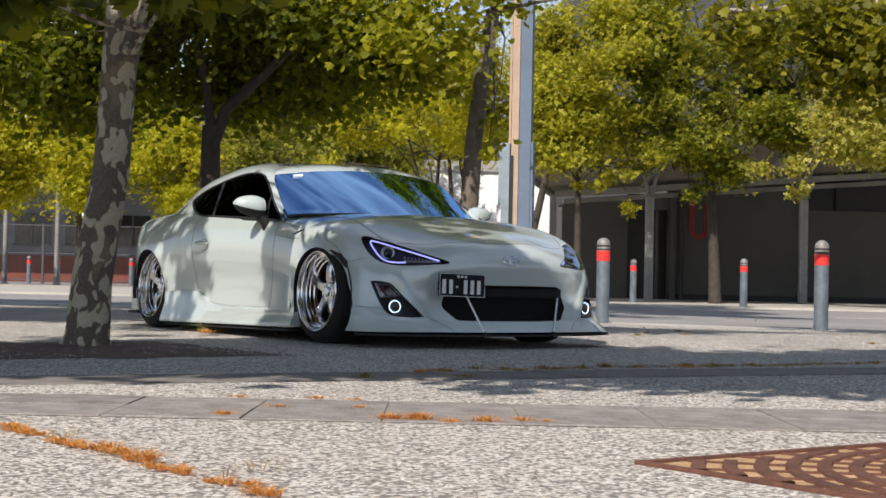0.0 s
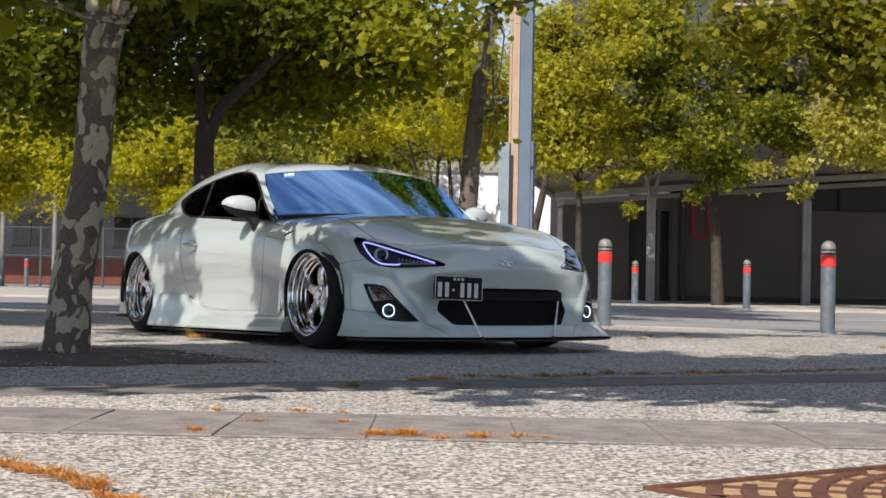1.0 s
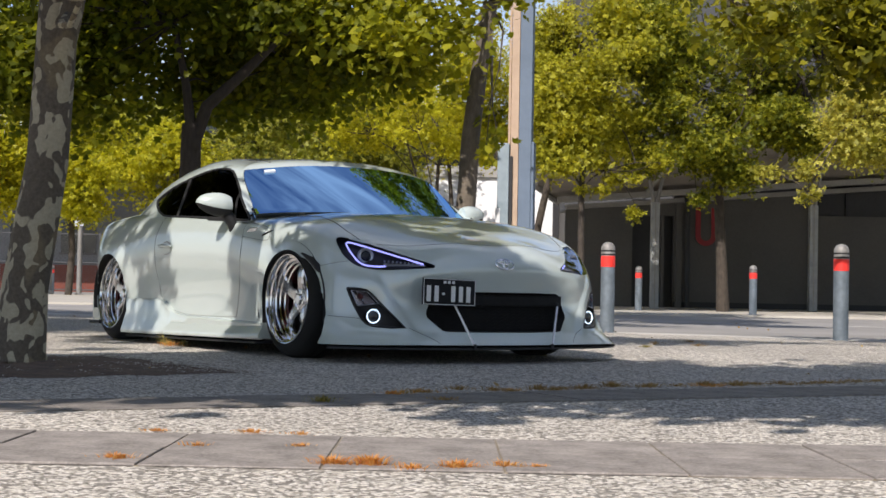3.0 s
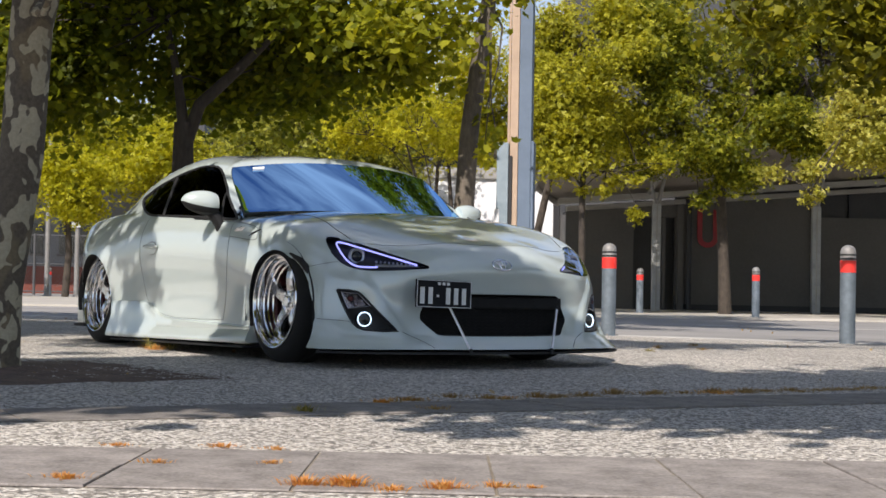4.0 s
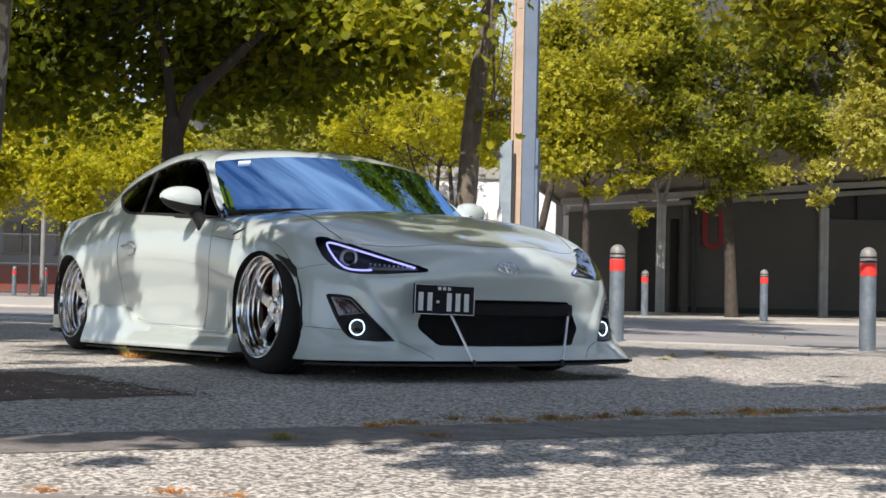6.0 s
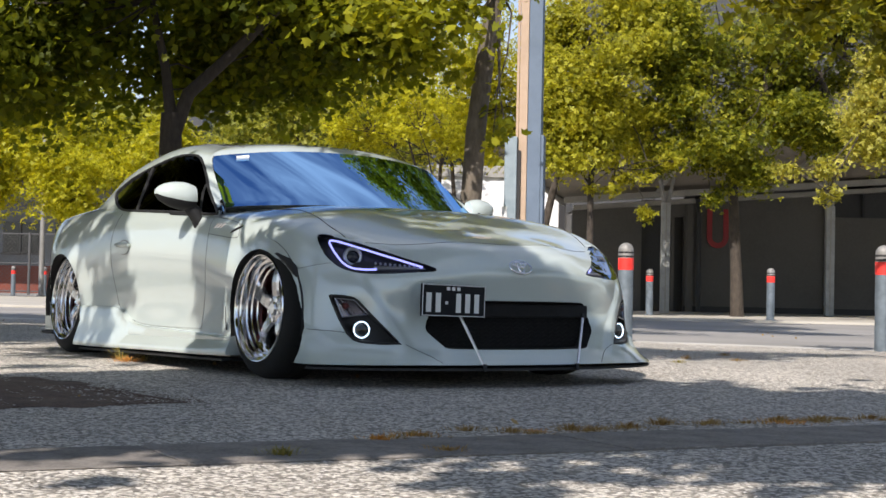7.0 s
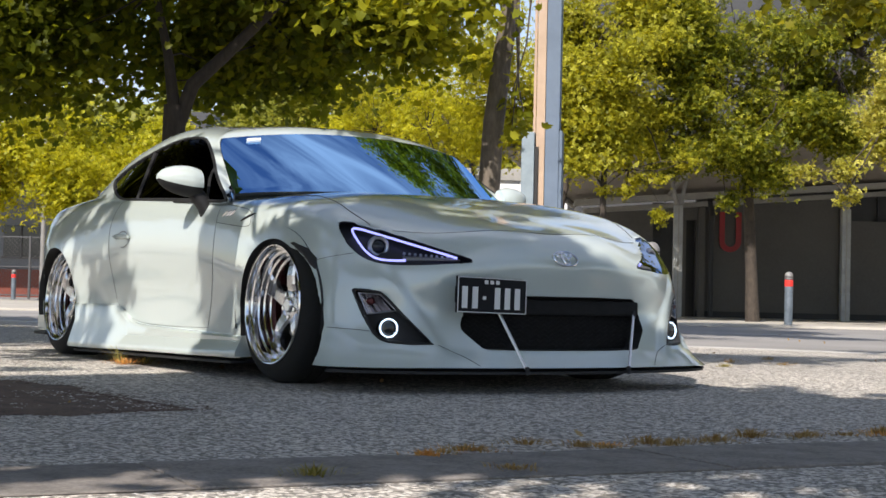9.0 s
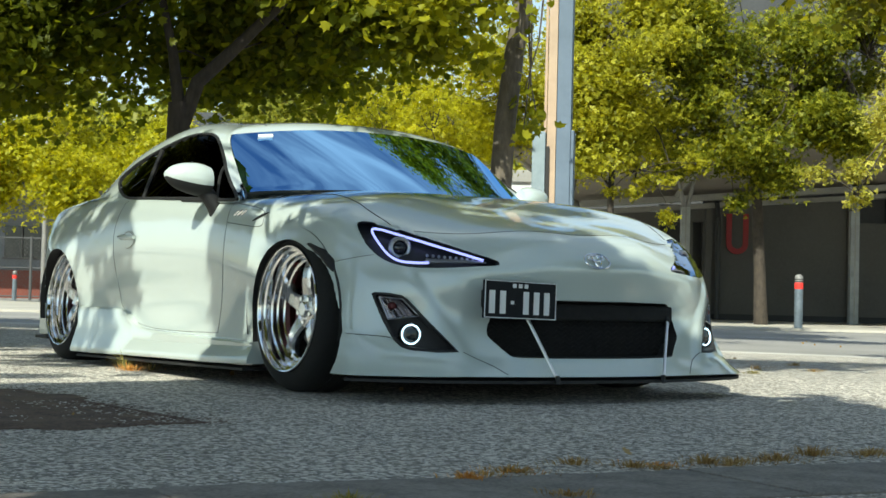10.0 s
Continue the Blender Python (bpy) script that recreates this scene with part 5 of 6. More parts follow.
# ---- cabin: half sections from the windscreen's foot round to the rear window ----
CABIN = [
    [(0, .375, .812), (0, .655, .970), (0, .930, 1.130), (0, 1.12, 1.170), (0, 1.30, 1.188)],
    [(.37, .430, .810), (.34, .70, .962), (.31, .965, 1.122), (.21, 1.14, 1.166), (0, 1.32, 1.190)],
    [(.700, .650, .796), (.655, .85, .942), (.598, 1.030, 1.088), (.36, 1.20, 1.158), (0, 1.36, 1.192)],
    [(.765, .625, .772), (.708, .89, .932), (.640, 1.09, 1.080), (.38, 1.24, 1.158), (0, 1.40, 1.194)],
    [(.830, .555, .738), (.752, .93, .925), (.660, 1.19, 1.088), (.385, 1.31, 1.162), (0, 1.45, 1.197)],
    [(.828, .95, .758), (.758, 1.17, .945), (.660, 1.36, 1.112), (.385, 1.42, 1.174), (0, 1.52, 1.200)],
    [(.826, 1.40, .783), (.748, 1.47, .960), (.640, 1.55, 1.130), (.38, 1.58, 1.183), (0, 1.64, 1.200)],
    [(.822, 1.80, .802), (.735, 1.80, .952), (.625, 1.82, 1.112), (.37, 1.83, 1.164), (0, 1.84, 1.182)],
    [(.805, 2.15, .815), (.720, 2.13, .935), (.608, 2.12, 1.070), (.36, 2.11, 1.120), (0, 2.10, 1.138)],
    [(.745, 2.50, .815), (.665, 2.45, .910), (.570, 2.41, 1.004), (.34, 2.36, 1.050), (0, 2.34, 1.068)],
    [(.60, 2.78, .830), (.54, 2.70, .885), (.46, 2.63, .936), (.29, 2.58, .968), (0, 2.55, .982)],
    [(.30, 2.90, .850), (.27, 2.83, .880), (.23, 2.77, .905), (.15, 2.72, .925), (0, 2.69, .935)],
    [(0, 2.93, .855), (0, 2.87, .880), (0, 2.82, .900), (0, 2.78, .912), (0, 2.74, .920)],
]
NCU, NCV = 14, 10
cab = Skin(shell(CABIN, NCU, NCV))
ring_n = 24 * NCU
cu = np.minimum(cab.uv[:, 0], ring_n - 1 - cab.uv[:, 0])
screen_zone = (cu < int(2.45 * NCU)) & (cab.uv[:, 1] < 2 * NCV - 1)
glass_v, glass_f, border = cab.take(screen_zone)
# one even sweep of glass
gx, gz = glass_v[:, 0] ** 2, glass_v[:, 2] - 0.95
terms = np.stack([gx ** i * gz ** j for i, j in ((0, 0), (1, 0), (2, 0), (0, 1), (0, 2), (1, 1))], 1)
glass_v[:, 1] = terms @ np.linalg.lstsq(terms, glass_v[:, 1], rcond=None)[0]
glass_v[:, 1] -= 0.022 * np.clip(1 - ((gz - 0.02) / 0.16) ** 2, 0, 1) * (1 - (glass_v[:, 0] / 0.75) ** 4)
link("windscreen", glass_v, glass_f, M["screen"], car, "tinted windscreen reflecting sky and trees", smooth=True)
reveal("windscreen_seal", border, np.array([0, 0.012, -0.012]), M["gap"], 0.985)
DLO = rounded([(.575, .752), (.95, .770), (1.40, .790), (1.72, .803), (1.86, .818), (1.99, .852), (2.13, .905), (2.145, .938), (1.98, .997), (1.71, 1.046), (1.45, 1.078), (1.30, 1.087), (1.17, 1.076), (1.05, 1.030), (.86, .905), (.69, .812)])
side_tree = cab.tree()
for s, side in ((-1, right), (1, left)):
    v, f, border = cab.cut(DLO, [1, 2], lambda c: side(c) & (np.abs(c[:, 0]) > 0.5))
    cuts = v[f].mean(1)[:, 1]
    for name, sel in (("door_window", cuts < 1.65), ("quarter_window", cuts >= 1.65)):
        used, inv = np.unique(f[sel], return_inverse=True)
        link(name, v[used] + np.array([0.004 * -s, 0, 0]), inv.reshape(-1, 4), M["tint" if s < 0 else "clearside"], car, "dark tinted side window", smooth=True)
    trim = [side_tree.ray_cast(Vector((2.0 * s, y, z)), Vector((-s, 0, 0)))[0] for y, z in DLO]
    trim = [p for p in trim if p is not None and abs(p.x) > 0.5]
    link("window_trim", *tube(trim + trim[:1], 0.0075, 6), M["blackplastic"], car, smooth=True)
    for (y0, z0), (y1, z1), r in (((1.605, .795), (1.70, 1.045), 0.009), ((.752, .752), (.872, .910), 0.007)):
        line = []
        for k in np.linspace(0, 1, 9):
            hit, _, _, _ = side_tree.ray_cast(Vector((2.0 * s, y0 + (y1 - y0) * k, z0 + (z1 - z0) * k)), Vector((-s, 0, 0)))
            if hit is not None:
                line.append(hit)
        link("window_pillar", *tube(line, r, 6), M["blackplastic"], car, smooth=True)
    reveal("window_seal", border, np.array([-0.014 * s, 0, -0.002]), M["gap"], 0.992)
rear_c = cab.v[cab.f].mean(1)
v, f, border = cab.take((rear_c[:, 1] > 2.05) & (rear_c[:, 1] < 2.66) & (np.abs(rear_c[:, 0]) < 0.50 - 0.10 * (rear_c[:, 1] - 1.98)) & (rear_c[:, 2] > 0.88))
link("rear_window", v, f, M["tint"], car, "dark tinted rear window", smooth=True)
cab_tree = cab.tree()
cab.object("roof", M["paint"], car)


# ---- seams, laid on the skin ----
def drape(points, way, target, n=24, lift=0.0005):
    """Carries a line of points onto the skin along a direction."""
    pts = spline(np.array(points, float), max(2, n // max(1, len(points) - 1)), (2 * np.array(points[0], float) - np.array(points[1], float), 2 * np.array(points[-1], float) - np.array(points[-2], float)))
    out = []
    way = Vector(way).normalized()
    for p in pts:
        hit, normal, _, _ = target.ray_cast(Vector(p) - way * 1.0, way)
        if hit is not None:
            out.append(hit - way * lift)
    return out


def seam(points, way, target=None, r=0.0011, mat="gap", name="panel_gap"):
    out = drape(points, way, target or body_tree)
    if len(out) > 2:
        vs, fs = tube(out, r, 5)
        link(name, vs, fs, M[mat], car)


for s in (-1, 1):
    w = (-s, 0, 0)
    x = s * 0.9
    seam([(x, .60, .752), (x, .585, .62), (x, .60, .45), (x, .63, .30), (x, .66, .20)], w)                      # door front
    seam([(x, .66, .20), (x, 1.0, .195), (x, 1.40, .20), (x, 1.62, .235), (x, 1.74, .30)], w)               # door foot
    seam([(x, 1.74, .30), (x, 1.80, .50), (x, 1.81, .66), (x, 1.77, .80)], w)                              # door rear
    seam([(x, -.30, .478), (x, -.40, .500), (x, -.47, .515)], w)                                            # bumper to wing
    seam([(x, .56, .735), (x, .30, .700), (x, .235, .655), (x, .27, .63), (x, .58, .655)], w, r=0.0015)      # wing panel
    seam([(s * .655, -.385, .9), (s * .679, -.25, .9), (s * .665, -.07, .9), (s * .634, .09, .9), (s * .62, .28, .9), (s * .625, .50, .9)], (0, 0, -1), r=0.002)   # bonnet side
    seam([(s * .55, -.76, .18), (s * .47, -.80, .14), (s * .42, -.84, .105)], (0, 1, 0), r=0.0015)             # lip joint
    seam([(s * .86, -.44, .235), (s * .80, -.6, .225), (s * .745, -.7, .20)], (-s, 0.55, 0), r=0.0015)
seam([(-.60, -.46, .9), (-.45, -.555, .9), (-.25, -.63, .9), (0, -.66, .9), (.25, -.63, .9), (.45, -.555, .9), (.60, -.46, .9)], (0, 0, -1))
seam([(-.50, 1.10, 1.5), (0, 1.00, 1.5), (.50, 1.10, 1.5)], (0, 0, -1), cab_tree)
for s in (-1, 1):
    seam([(s * .46, 1.06, 1.5), (s * .47, 1.5, 1.5), (s * .44, 2.0, 1.5)], (0, 0, -1), cab_tree, r=0.003)
# wing vent slash and model badge
for s in (-1, 1):
    pts = drape([(s * .9, .335, .655), (s * .9, .22, .685)], (-s, 0, 0), body_tree)
    vs, fs = tube(pts, [0.002 + 0.005 * math.sin(math.pi * i / (len(pts) - 1)) for i in range(len(pts))], 6)
    link("wing_vent", vs, fs, M["blackplastic"], car, "narrow black wing vent")
    for k in range(3):
        pts = drape([(s * .9, .53 - .035 * k, .682), (s * .9, .50 - .035 * k, .702)], (-s, 0, 0), body_tree, 8)
        vs, fs = tube(pts, 0.006, 6)
        link("wing_badge", vs, fs, M["chrome"], car, "small chrome wing badge")

# ---- front: grille, splitter, lamps, plate ----
bm = boxes(((-0.47, -0.66, 0.13), (0.47, -0.62, 0.40)), bevel=0.01)
part("grille_backing", bm, M["grilleblack"], car)
shapes = []
for k in range(7):
    z = 0.180 + 0.018 * k
    pts = [(x, -0.700 + 0.02 * (x / 0.43) ** 2, z + 0.006 * ((i % 2) * 2 - 1)) for i, x in enumerate(np.linspace(-0.42, 0.42, 43))]
    shapes.append(tube(pts, 0.003, 4))
vs, fs = joined(*shapes)
link("grille_mesh", vs, fs, M["grilleblack"], car, "black honeycomb grille mesh")
part("grille_bar", boxes(((-0.42, -0.715, 0.295), (0.42, -0.675, 0.355)), bevel=0.012), M["grilleblack"], car)

lip = [np.array(c[0]) for c in BODY[:5]]
lipline = spline(np.array(lip), 6, (lip[1] * np.array([-1, 1, 1]), 2 * lip[-1] - lip[-2]))
vs, fs = [], []
pathx = np.concatenate([(lipline * np.array([-1, 1, 1]))[::-1], lipline[1:]])
for i, p in enumerate(pathx):
    d = np.array([p[0] * 0.55, min(p[1] - 0.15, -0.25), 0])
    d /= np.linalg.norm(d)
    o, inn = p + d * (0.004 + 0.030 * max(0.0, (abs(p[0]) - 0.72) / 0.18) ** 2), p - d * 0.20
    vs += [(o[0], o[1], 0.084), (o[0], o[1], 0.074), (inn[0], inn[1], 0.070), (inn[0], inn[1], 0.092)]
for i in range(len(pathx) - 1):
    fs += [(i * 4 + c, i * 4 + (c + 1) % 4, i * 4 + 4 + (c + 1) % 4, i * 4 + 4 + c) for c in range(4)]
link("splitter", vs, fs, M["blackplastic"], car, "thin black front splitter blade")
for low, high in (((-.245, -.872, .088), (-.296, -.742, .312)), ((.243, -.872, .088), (.370, -.742, .302))):
    rod = link("splitter_rod", *tube([low, high], 0.0060, 8), M["rod"], car, "polished splitter support rod", smooth=True)
    for p in (low, high):
        link("rod_end", *tube([Vector(p) + Vector((0, -0.004, -0.014)), Vector(p) + Vector((0, 0.004, 0.014))], 0.009, 8), M["blackplastic"], rod)


def on_lamp(patch, x, z, back=0.0):
    """A place on or behind a lamp's glass."""
    t = BVHTree.FromPolygons([tuple(p) for p in patch[0]], [tuple(int(i) for i in q) for q in patch[1]])
    hit, n, _, _ = t.ray_cast(Vector((x, -2, z)), Vector((0, 1, 0)))
    if hit is None:
        hit, n, _, _ = t.find_nearest(Vector((x, -0.5, z)))
    return Vector(hit) + Vector((-0.35 * np.sign(x), 1, -0.15)).normalized() * back


for s in (-1, 1):
    v, f, border = lamp_patches[s]
    hl = link("headlight", v, f, M["lens"], car, "black headlight with a blue-white light outline", smooth=True)
    inward = np.array([-0.35 * s, 1.0, -0.15]) * 0.045
    hv = v + inward
    link("housing", hv, f, M["lampblack"], hl, smooth=True)
    vs, fs = [], []
    for a, b in border:
        k = len(vs)
        vs += [a, b, b + inward, a + inward]
        fs.append((k, k + 1, k + 2, k + 3))
    link("bezel", vs, fs, M["lampblack"], hl)
    P = lamp_patches[s]
    drl = [(.450, .505), (.55, .545), (.65, .589), (.705, .612), (.732, .608), (.740, .570), (.732, .522), (.708, .497), (.665, .491), (.625, .492)]
    pts = [on_lamp(P, s * x, z, 0.012) for x, z in spline(np.array(drl), 5, (2 * np.array(drl[0]) - np.array(drl[1]), 2 * np.array(drl[-1]) - np.array(drl[-2])))]
    link("light_guide", *tube(pts, 0.0044, 6), M["led"], hl, "glowing blue-white light guide", smooth=True)
    c = on_lamp(P, s * 0.682, 0.547, 0.030)
    face = Matrix.Translation(c) @ Vector((-0.30 * -s, -1, 0.05)).to_track_quat("Z", "Y").to_matrix().to_4x4()
    lv, lf = lathe([(0.0, 0.012), (0.012, 0.0105), (0.022, 0.006), (0.026, 0.0)], 20)
    link("projector", [face @ Vector(p) for p in lv], lf, M["darkglass"], hl, "round projector lens", smooth=True)
    lv, lf = lathe([(0.026, 0.0), (0.028, 0.008), (0.036, 0.010), (0.042, 0.004), (0.042, -0.01)], 24)
    link("projector_ring", [face @ Vector(p) for p in lv], lf, M["reflector"], hl, "bright ring round the projector", smooth=True)
    for k in range(9):
        p = on_lamp(P, s * (0.615 - 0.017 * k), 0.520 - 0.0015 * k, 0.026)
        lv, lf = lathe([(0.0, 0.004), (0.005, 0.003), (0.007, 0.0)], 8)
        link("led_cell", [p + Matrix.Rotation(math.pi / 2, 3, "X") @ Vector(q) for q in lv], lf, M["reflector"], hl)
    link("lower_trim", *tube([on_lamp(P, s * x, z, 0.020) for x, z in ((.63, .500), (.56, .500), (.49, .500), (.44, .499))], [0.009, 0.008, 0.006, 0.003], 6), M["reflector"], hl, smooth=True)

    v, f, border = fog_patches[s]
    inward = np.array([-0.3 * s, 1.0, 0.0]) * 0.042
    link("fog_bezel", v + inward, f, M["blackplastic"], car, "black corner recess with fog lamp", smooth=True)
    def on_skin(x, z, back=0.0):
        hit, n, _, _ = whole_tree.ray_cast(Vector((s * x, -2, z)), Vector((0, 1, 0)))
        return hit + Vector(inward).normalized() * back
    ring = np.concatenate([np.linspace(p, q, 5)[:-1] for p, q in zip(FOG, np.roll(FOG, -1, 0))])
    mid = ring.mean(0)
    vs, fs = [], []
    for p in ring:
        away = (p - mid) / np.linalg.norm(p - mid)
        for grow, back in ((0.003, 0.001), (0.001, -0.003), (-0.008, -0.002), (-0.012, 0.045)):
            vs.append(on_skin(*(p + away * grow), back))
    k = len(ring)
    for i in range(k):
        j = (i + 1) % k
        fs += [(i * 4 + c, j * 4 + c, j * 4 + c + 1, i * 4 + c + 1) for c in range(3)]
    link("recess_frame", vs, fs, M["blackplastic"], car, "black frame of the corner recess", smooth=True)
    A, B, C, D = (np.array(q) for q in ((.779, .367), (.718, .360), (.672, .302), (.757, .288)))
    for name, back, mat, mother in (("indicator", 0.002, "lens", car), ("indicator_back", 0.026, "indicator", None)):
        vs = [on_skin(*((A * (1 - a) + B * a) * (1 - b) + (D * (1 - a) + C * a) * b), back + (0.004 * math.sin(a * 40) if mother is None else 0)) for a in np.linspace(0, 1, 13) for b in np.linspace(0, 1, 9)]
        fs = [(i * 9 + j, i * 9 + j + 1, i * 9 + j + 10, i * 9 + j + 9) for i in range(12) for j in range(8)]
        ind = link(name, vs, fs, M[mat], mother or ind, "clear indicator lamp above the fog lamp" if mother else "", smooth=True)
        if mother is None:
            ind = ind.parent
    rim = [on_skin(*p, 0.001) for p in np.concatenate([np.linspace(p, q, 7)[:-1] for p, q in ((A, B), (B, C), (C, D), (D, A))])]
    link("indicator_rim", *tube(rim + rim[:1], 0.0022, 6), M["reflector"], ind, smooth=True)
    p = on_skin(0.745, 0.335, 0.016)
    lv, lf = lathe([(0, 0.02), (0.010, 0.016), (0.014, 0.006), (0.014, -0.004)], 12)
    link("bulb", [p + Matrix.Rotation(math.pi / 2, 3, "X") @ Vector(q) for q in lv], lf, M["caliper"], ind, smooth=True)
    c = on_skin(0.697, 0.237, 0.024)
    face = Matrix.Translation(c) @ Vector((0.22 * s, -1, 0.03)).to_track_quat("Z", "Y").to_matrix().to_4x4()
    fog = link("fog_lamp", *(lambda a: ([face @ Vector(p) for p in a[0]], a[1]))(lathe([(0, 0.004), (0.022, 0.002), (0.028, -0.004), (0.038, -0.006), (0.038, -0.03)], 28)), M["darkglass"], car, "round fog lamp", smooth=True)
    ring = [(0.0335 + 0.0030 * math.cos(a), 0.004 + 0.0030 * math.sin(a)) for a in np.linspace(0, 2 * math.pi, 9)]
    link("fog_ring", *(lambda a: ([face @ Vector(p) for p in a[0]], a[1]))(lathe(ring, 32)), M["ledwhite"], fog, "glowing white ring", smooth=True)

# nose emblem: crossed ovals in chrome
ec = drape([(-.01, -1, .515), (.01, -1, .515)], (0, 1, 0), body_tree, 2)[0]
em = Matrix.Translation(ec + Vector((0, -0.004, 0))) @ Matrix.Rotation(radians(90 - 40), 4, "X")
emblem = None
for a, b, ox, oy in ((0.056, 0.036, 0, 0), (0.034, 0.013, 0, 0.014), (0.014, 0.032, 0, 0.001)):
    pts = [em @ Vector((ox + a * math.cos(t), oy + b * math.sin(t), 0)) for t in np.linspace(0, 2 * math.pi, 33)]
    vs, fs = tube(pts, 0.0036, 6)
    o = link("emblem" if emblem is None else "emblem_oval", vs, fs, M["chrome"], emblem or car, "chrome oval emblem" if emblem is None else "", smooth=True)
    emblem = emblem or o

# number plate, tilted, its writing as plain bars
pm = Matrix.Translation((-0.358, -0.792, 0.366)) @ Matrix.Rotation(radians(11), 4, "Z") @ Matrix.Rotation(radians(1.2), 4, "Y")
plate = part("number_plate", boxes(((-0.186, -0.004, -0.067), (0.186, 0.004, 0.067)), bevel=0.003, m=pm), M["plateblack"], car, "black number plate with pale border")
for lo, hi in (((-.183, -.0065, .0625), (.183, -.0045, .0655)), ((-.183, -.0065, -.0655), (.183, -.0045, -.0625)), ((-.183, -.0065, -.0625), (-.180, -.0045, .0625)), ((.180, -.0065, -.0625), (.183, -.0045, .0625))):
    part("plate_border", boxes((lo, hi), m=pm), M["platewhite"], plate)
for x in (-.150, -.096, .022, .076, .130):
    part("plate_bar", boxes(((x - .011, -.0065, -.050), (x + .017, -.0045, .030)), m=pm), M["platewhite"], plate)
part("plate_bar", boxes(((-.052, -.0065, -.016), (-.036, -.0045, -.004)), m=pm), M["platewhite"], plate)
for x in (-.045, -.015, .015):
    part("plate_bar", boxes(((x, -.0065, .042), (x + .018, -.0045, .056)), m=pm), M["platewhite"], plate)
part("plate_bracket", boxes(((-0.12, 0.006, -0.03), (0.12, 0.075, 0.03)), m=pm), M["blackplastic"], plate)

# ---- sides: skirts, mirrors, handles ----
for s in (-1, 1):
    secs = [(0.275, .175, .090), (0.45, .178, .085), (0.70, .180, .080), (1.1, .186, .075), (1.40, .192, .070), (1.54, .212, .068), (1.66, .262, .066), (1.76, .280, .064), (2.0, .281, .060), (2.235, .281, .058)]
    S = spline(np.array(secs), 4, (2 * np.array(secs[0]) - np.array(secs[1]), 2 * np.array(secs[-1]) - np.array(secs[-2])))
    vs, fs = [], []
    for y, zt, zb in S:
        w = 0.868 if y < 1.6 else 0.868 + 0.022 * min(1, (y - 1.6) / 0.4)
        flare = 0.030 if y > 0.5 else 0.030 - 0.012 * (0.5 - y) / 0.22
        ring = [(w - 0.03, zt + 0.004), (w + 0.004, zt), (w + 0.011, zt - 0.010), (w + 0.009, max(zb + 0.070, zt - 0.085)), (w + flare + 0.012, zb + 0.030), (w + flare + 0.017, zb + 0.012), (w + flare + 0.013, zb), (w - 0.06, zb)]
        vs += [(s * x, y, z) for x, z in ring]
    k = 8
    for i in range(len(S) - 1):
        fs += [(i * k + c, i * k + c + 1, (i + 1) * k + c + 1, (i + 1) * k + c) for c in range(k - 1)]
    fs += [tuple(range(k)), tuple(range((len(S) - 1) * k, len(S) * k))]
    o = link("side_skirt", vs, fs, M["paint"], car, "pearl white side skirt with a stepped top", smooth=True)
    vs, fs = [], []
    for y in np.linspace(0.30, 2.20, 12):
        zb = 0.086 - 0.014 * (y - 0.3)
        vs += [(s * .80, y, zb - .010), (s * (.905 + 0.01 * math.sin(y)), y, zb - .014), (s * (.905 + 0.01 * math.sin(y)), y, zb - .024), (s * .80, y, zb - .024)]
    for i in range(11):
        fs += [(i * 4 + c, i * 4 + (c + 1) % 4, i * 4 + 4 + (c + 1) % 4, i * 4 + 4 + c) for c in range(4)]
    fs += [(0, 1, 2, 3), (44, 45, 46, 47)]
    link("skirt_blade", vs, fs, M["blackplastic"], car, "black under-blade of the skirt")
    # rear spat
    bm = boxes(((s * .815 - .03, 2.87, .115), (s * .815 + .025, 3.02, .30)), bevel=0.02)
    part("rear_spat", bm, M["paint"], car)
    part("spat_fin", boxes(((s * .82 - .03, 2.86, .095), (s * .82 + .03, 3.06, .112)), bevel=0.006), M["blackplastic"], car)

    # mirror: a swept pod, its lower half black
    def pod(ax, lo, hi, nz=10, na=20):
        vs, fs = [], []
        for i in range(nz + 1):
            t = i / nz
            x = (0.862 if s < 0 else 0.75) + 0.185 * t
            k = math.sqrt(max(0.0, 1 - ((t - 0.30) / 0.72) ** 2)) if t > 0.30 else 0.80 + 0.20 * math.sin(t / 0.30 * math.pi / 2)
            for j in range(na):
                a = lo + (hi - lo) * j / (na - 1)
                dy = 0.060 * k * math.cos(a) * (1.15 if math.cos(a) < 0 else 0.75)
                dz = 0.062 * k * math.sin(a)
                vs.append((s * x, 0.775 + 0.03 * t + dy, 0.835 + 0.018 * t + dz + 0.010 * math.sin(a) * (1 - t)))
        for i in range(nz):
            fs += [(i * na + j, i * na + j + 1, (i + 1) * na + j + 1, (i + 1) * na + j) for j in range(na - 1)]
        fs += [tuple(range(na)), tuple(range(nz * na, nz * na + na))]
        return vs, fs
    mir = link("door_mirror", *pod(0, -0.18 * math.pi, 1.12 * math.pi), M["paint"], car, "white door mirror with a black underside", smooth=True)
    link("mirror_underside", *pod(0, 1.12 * math.pi, 1.82 * math.pi), M["blackplastic"], mir, smooth=True)
    link("mirror_stalk", *tube([(s * .815, .765, .695), (s * .835, .768, .735), (s * .865, .772, .775), (s * .895, .775, .80)], [.040, .036, .034, .030], 12), M["blackplastic"], mir, smooth=True)
    # handle
    hp = drape([(s * .95, 1.55, .612), (s * .95, 1.73, .616)], (-s, 0, 0), body_tree, 8)
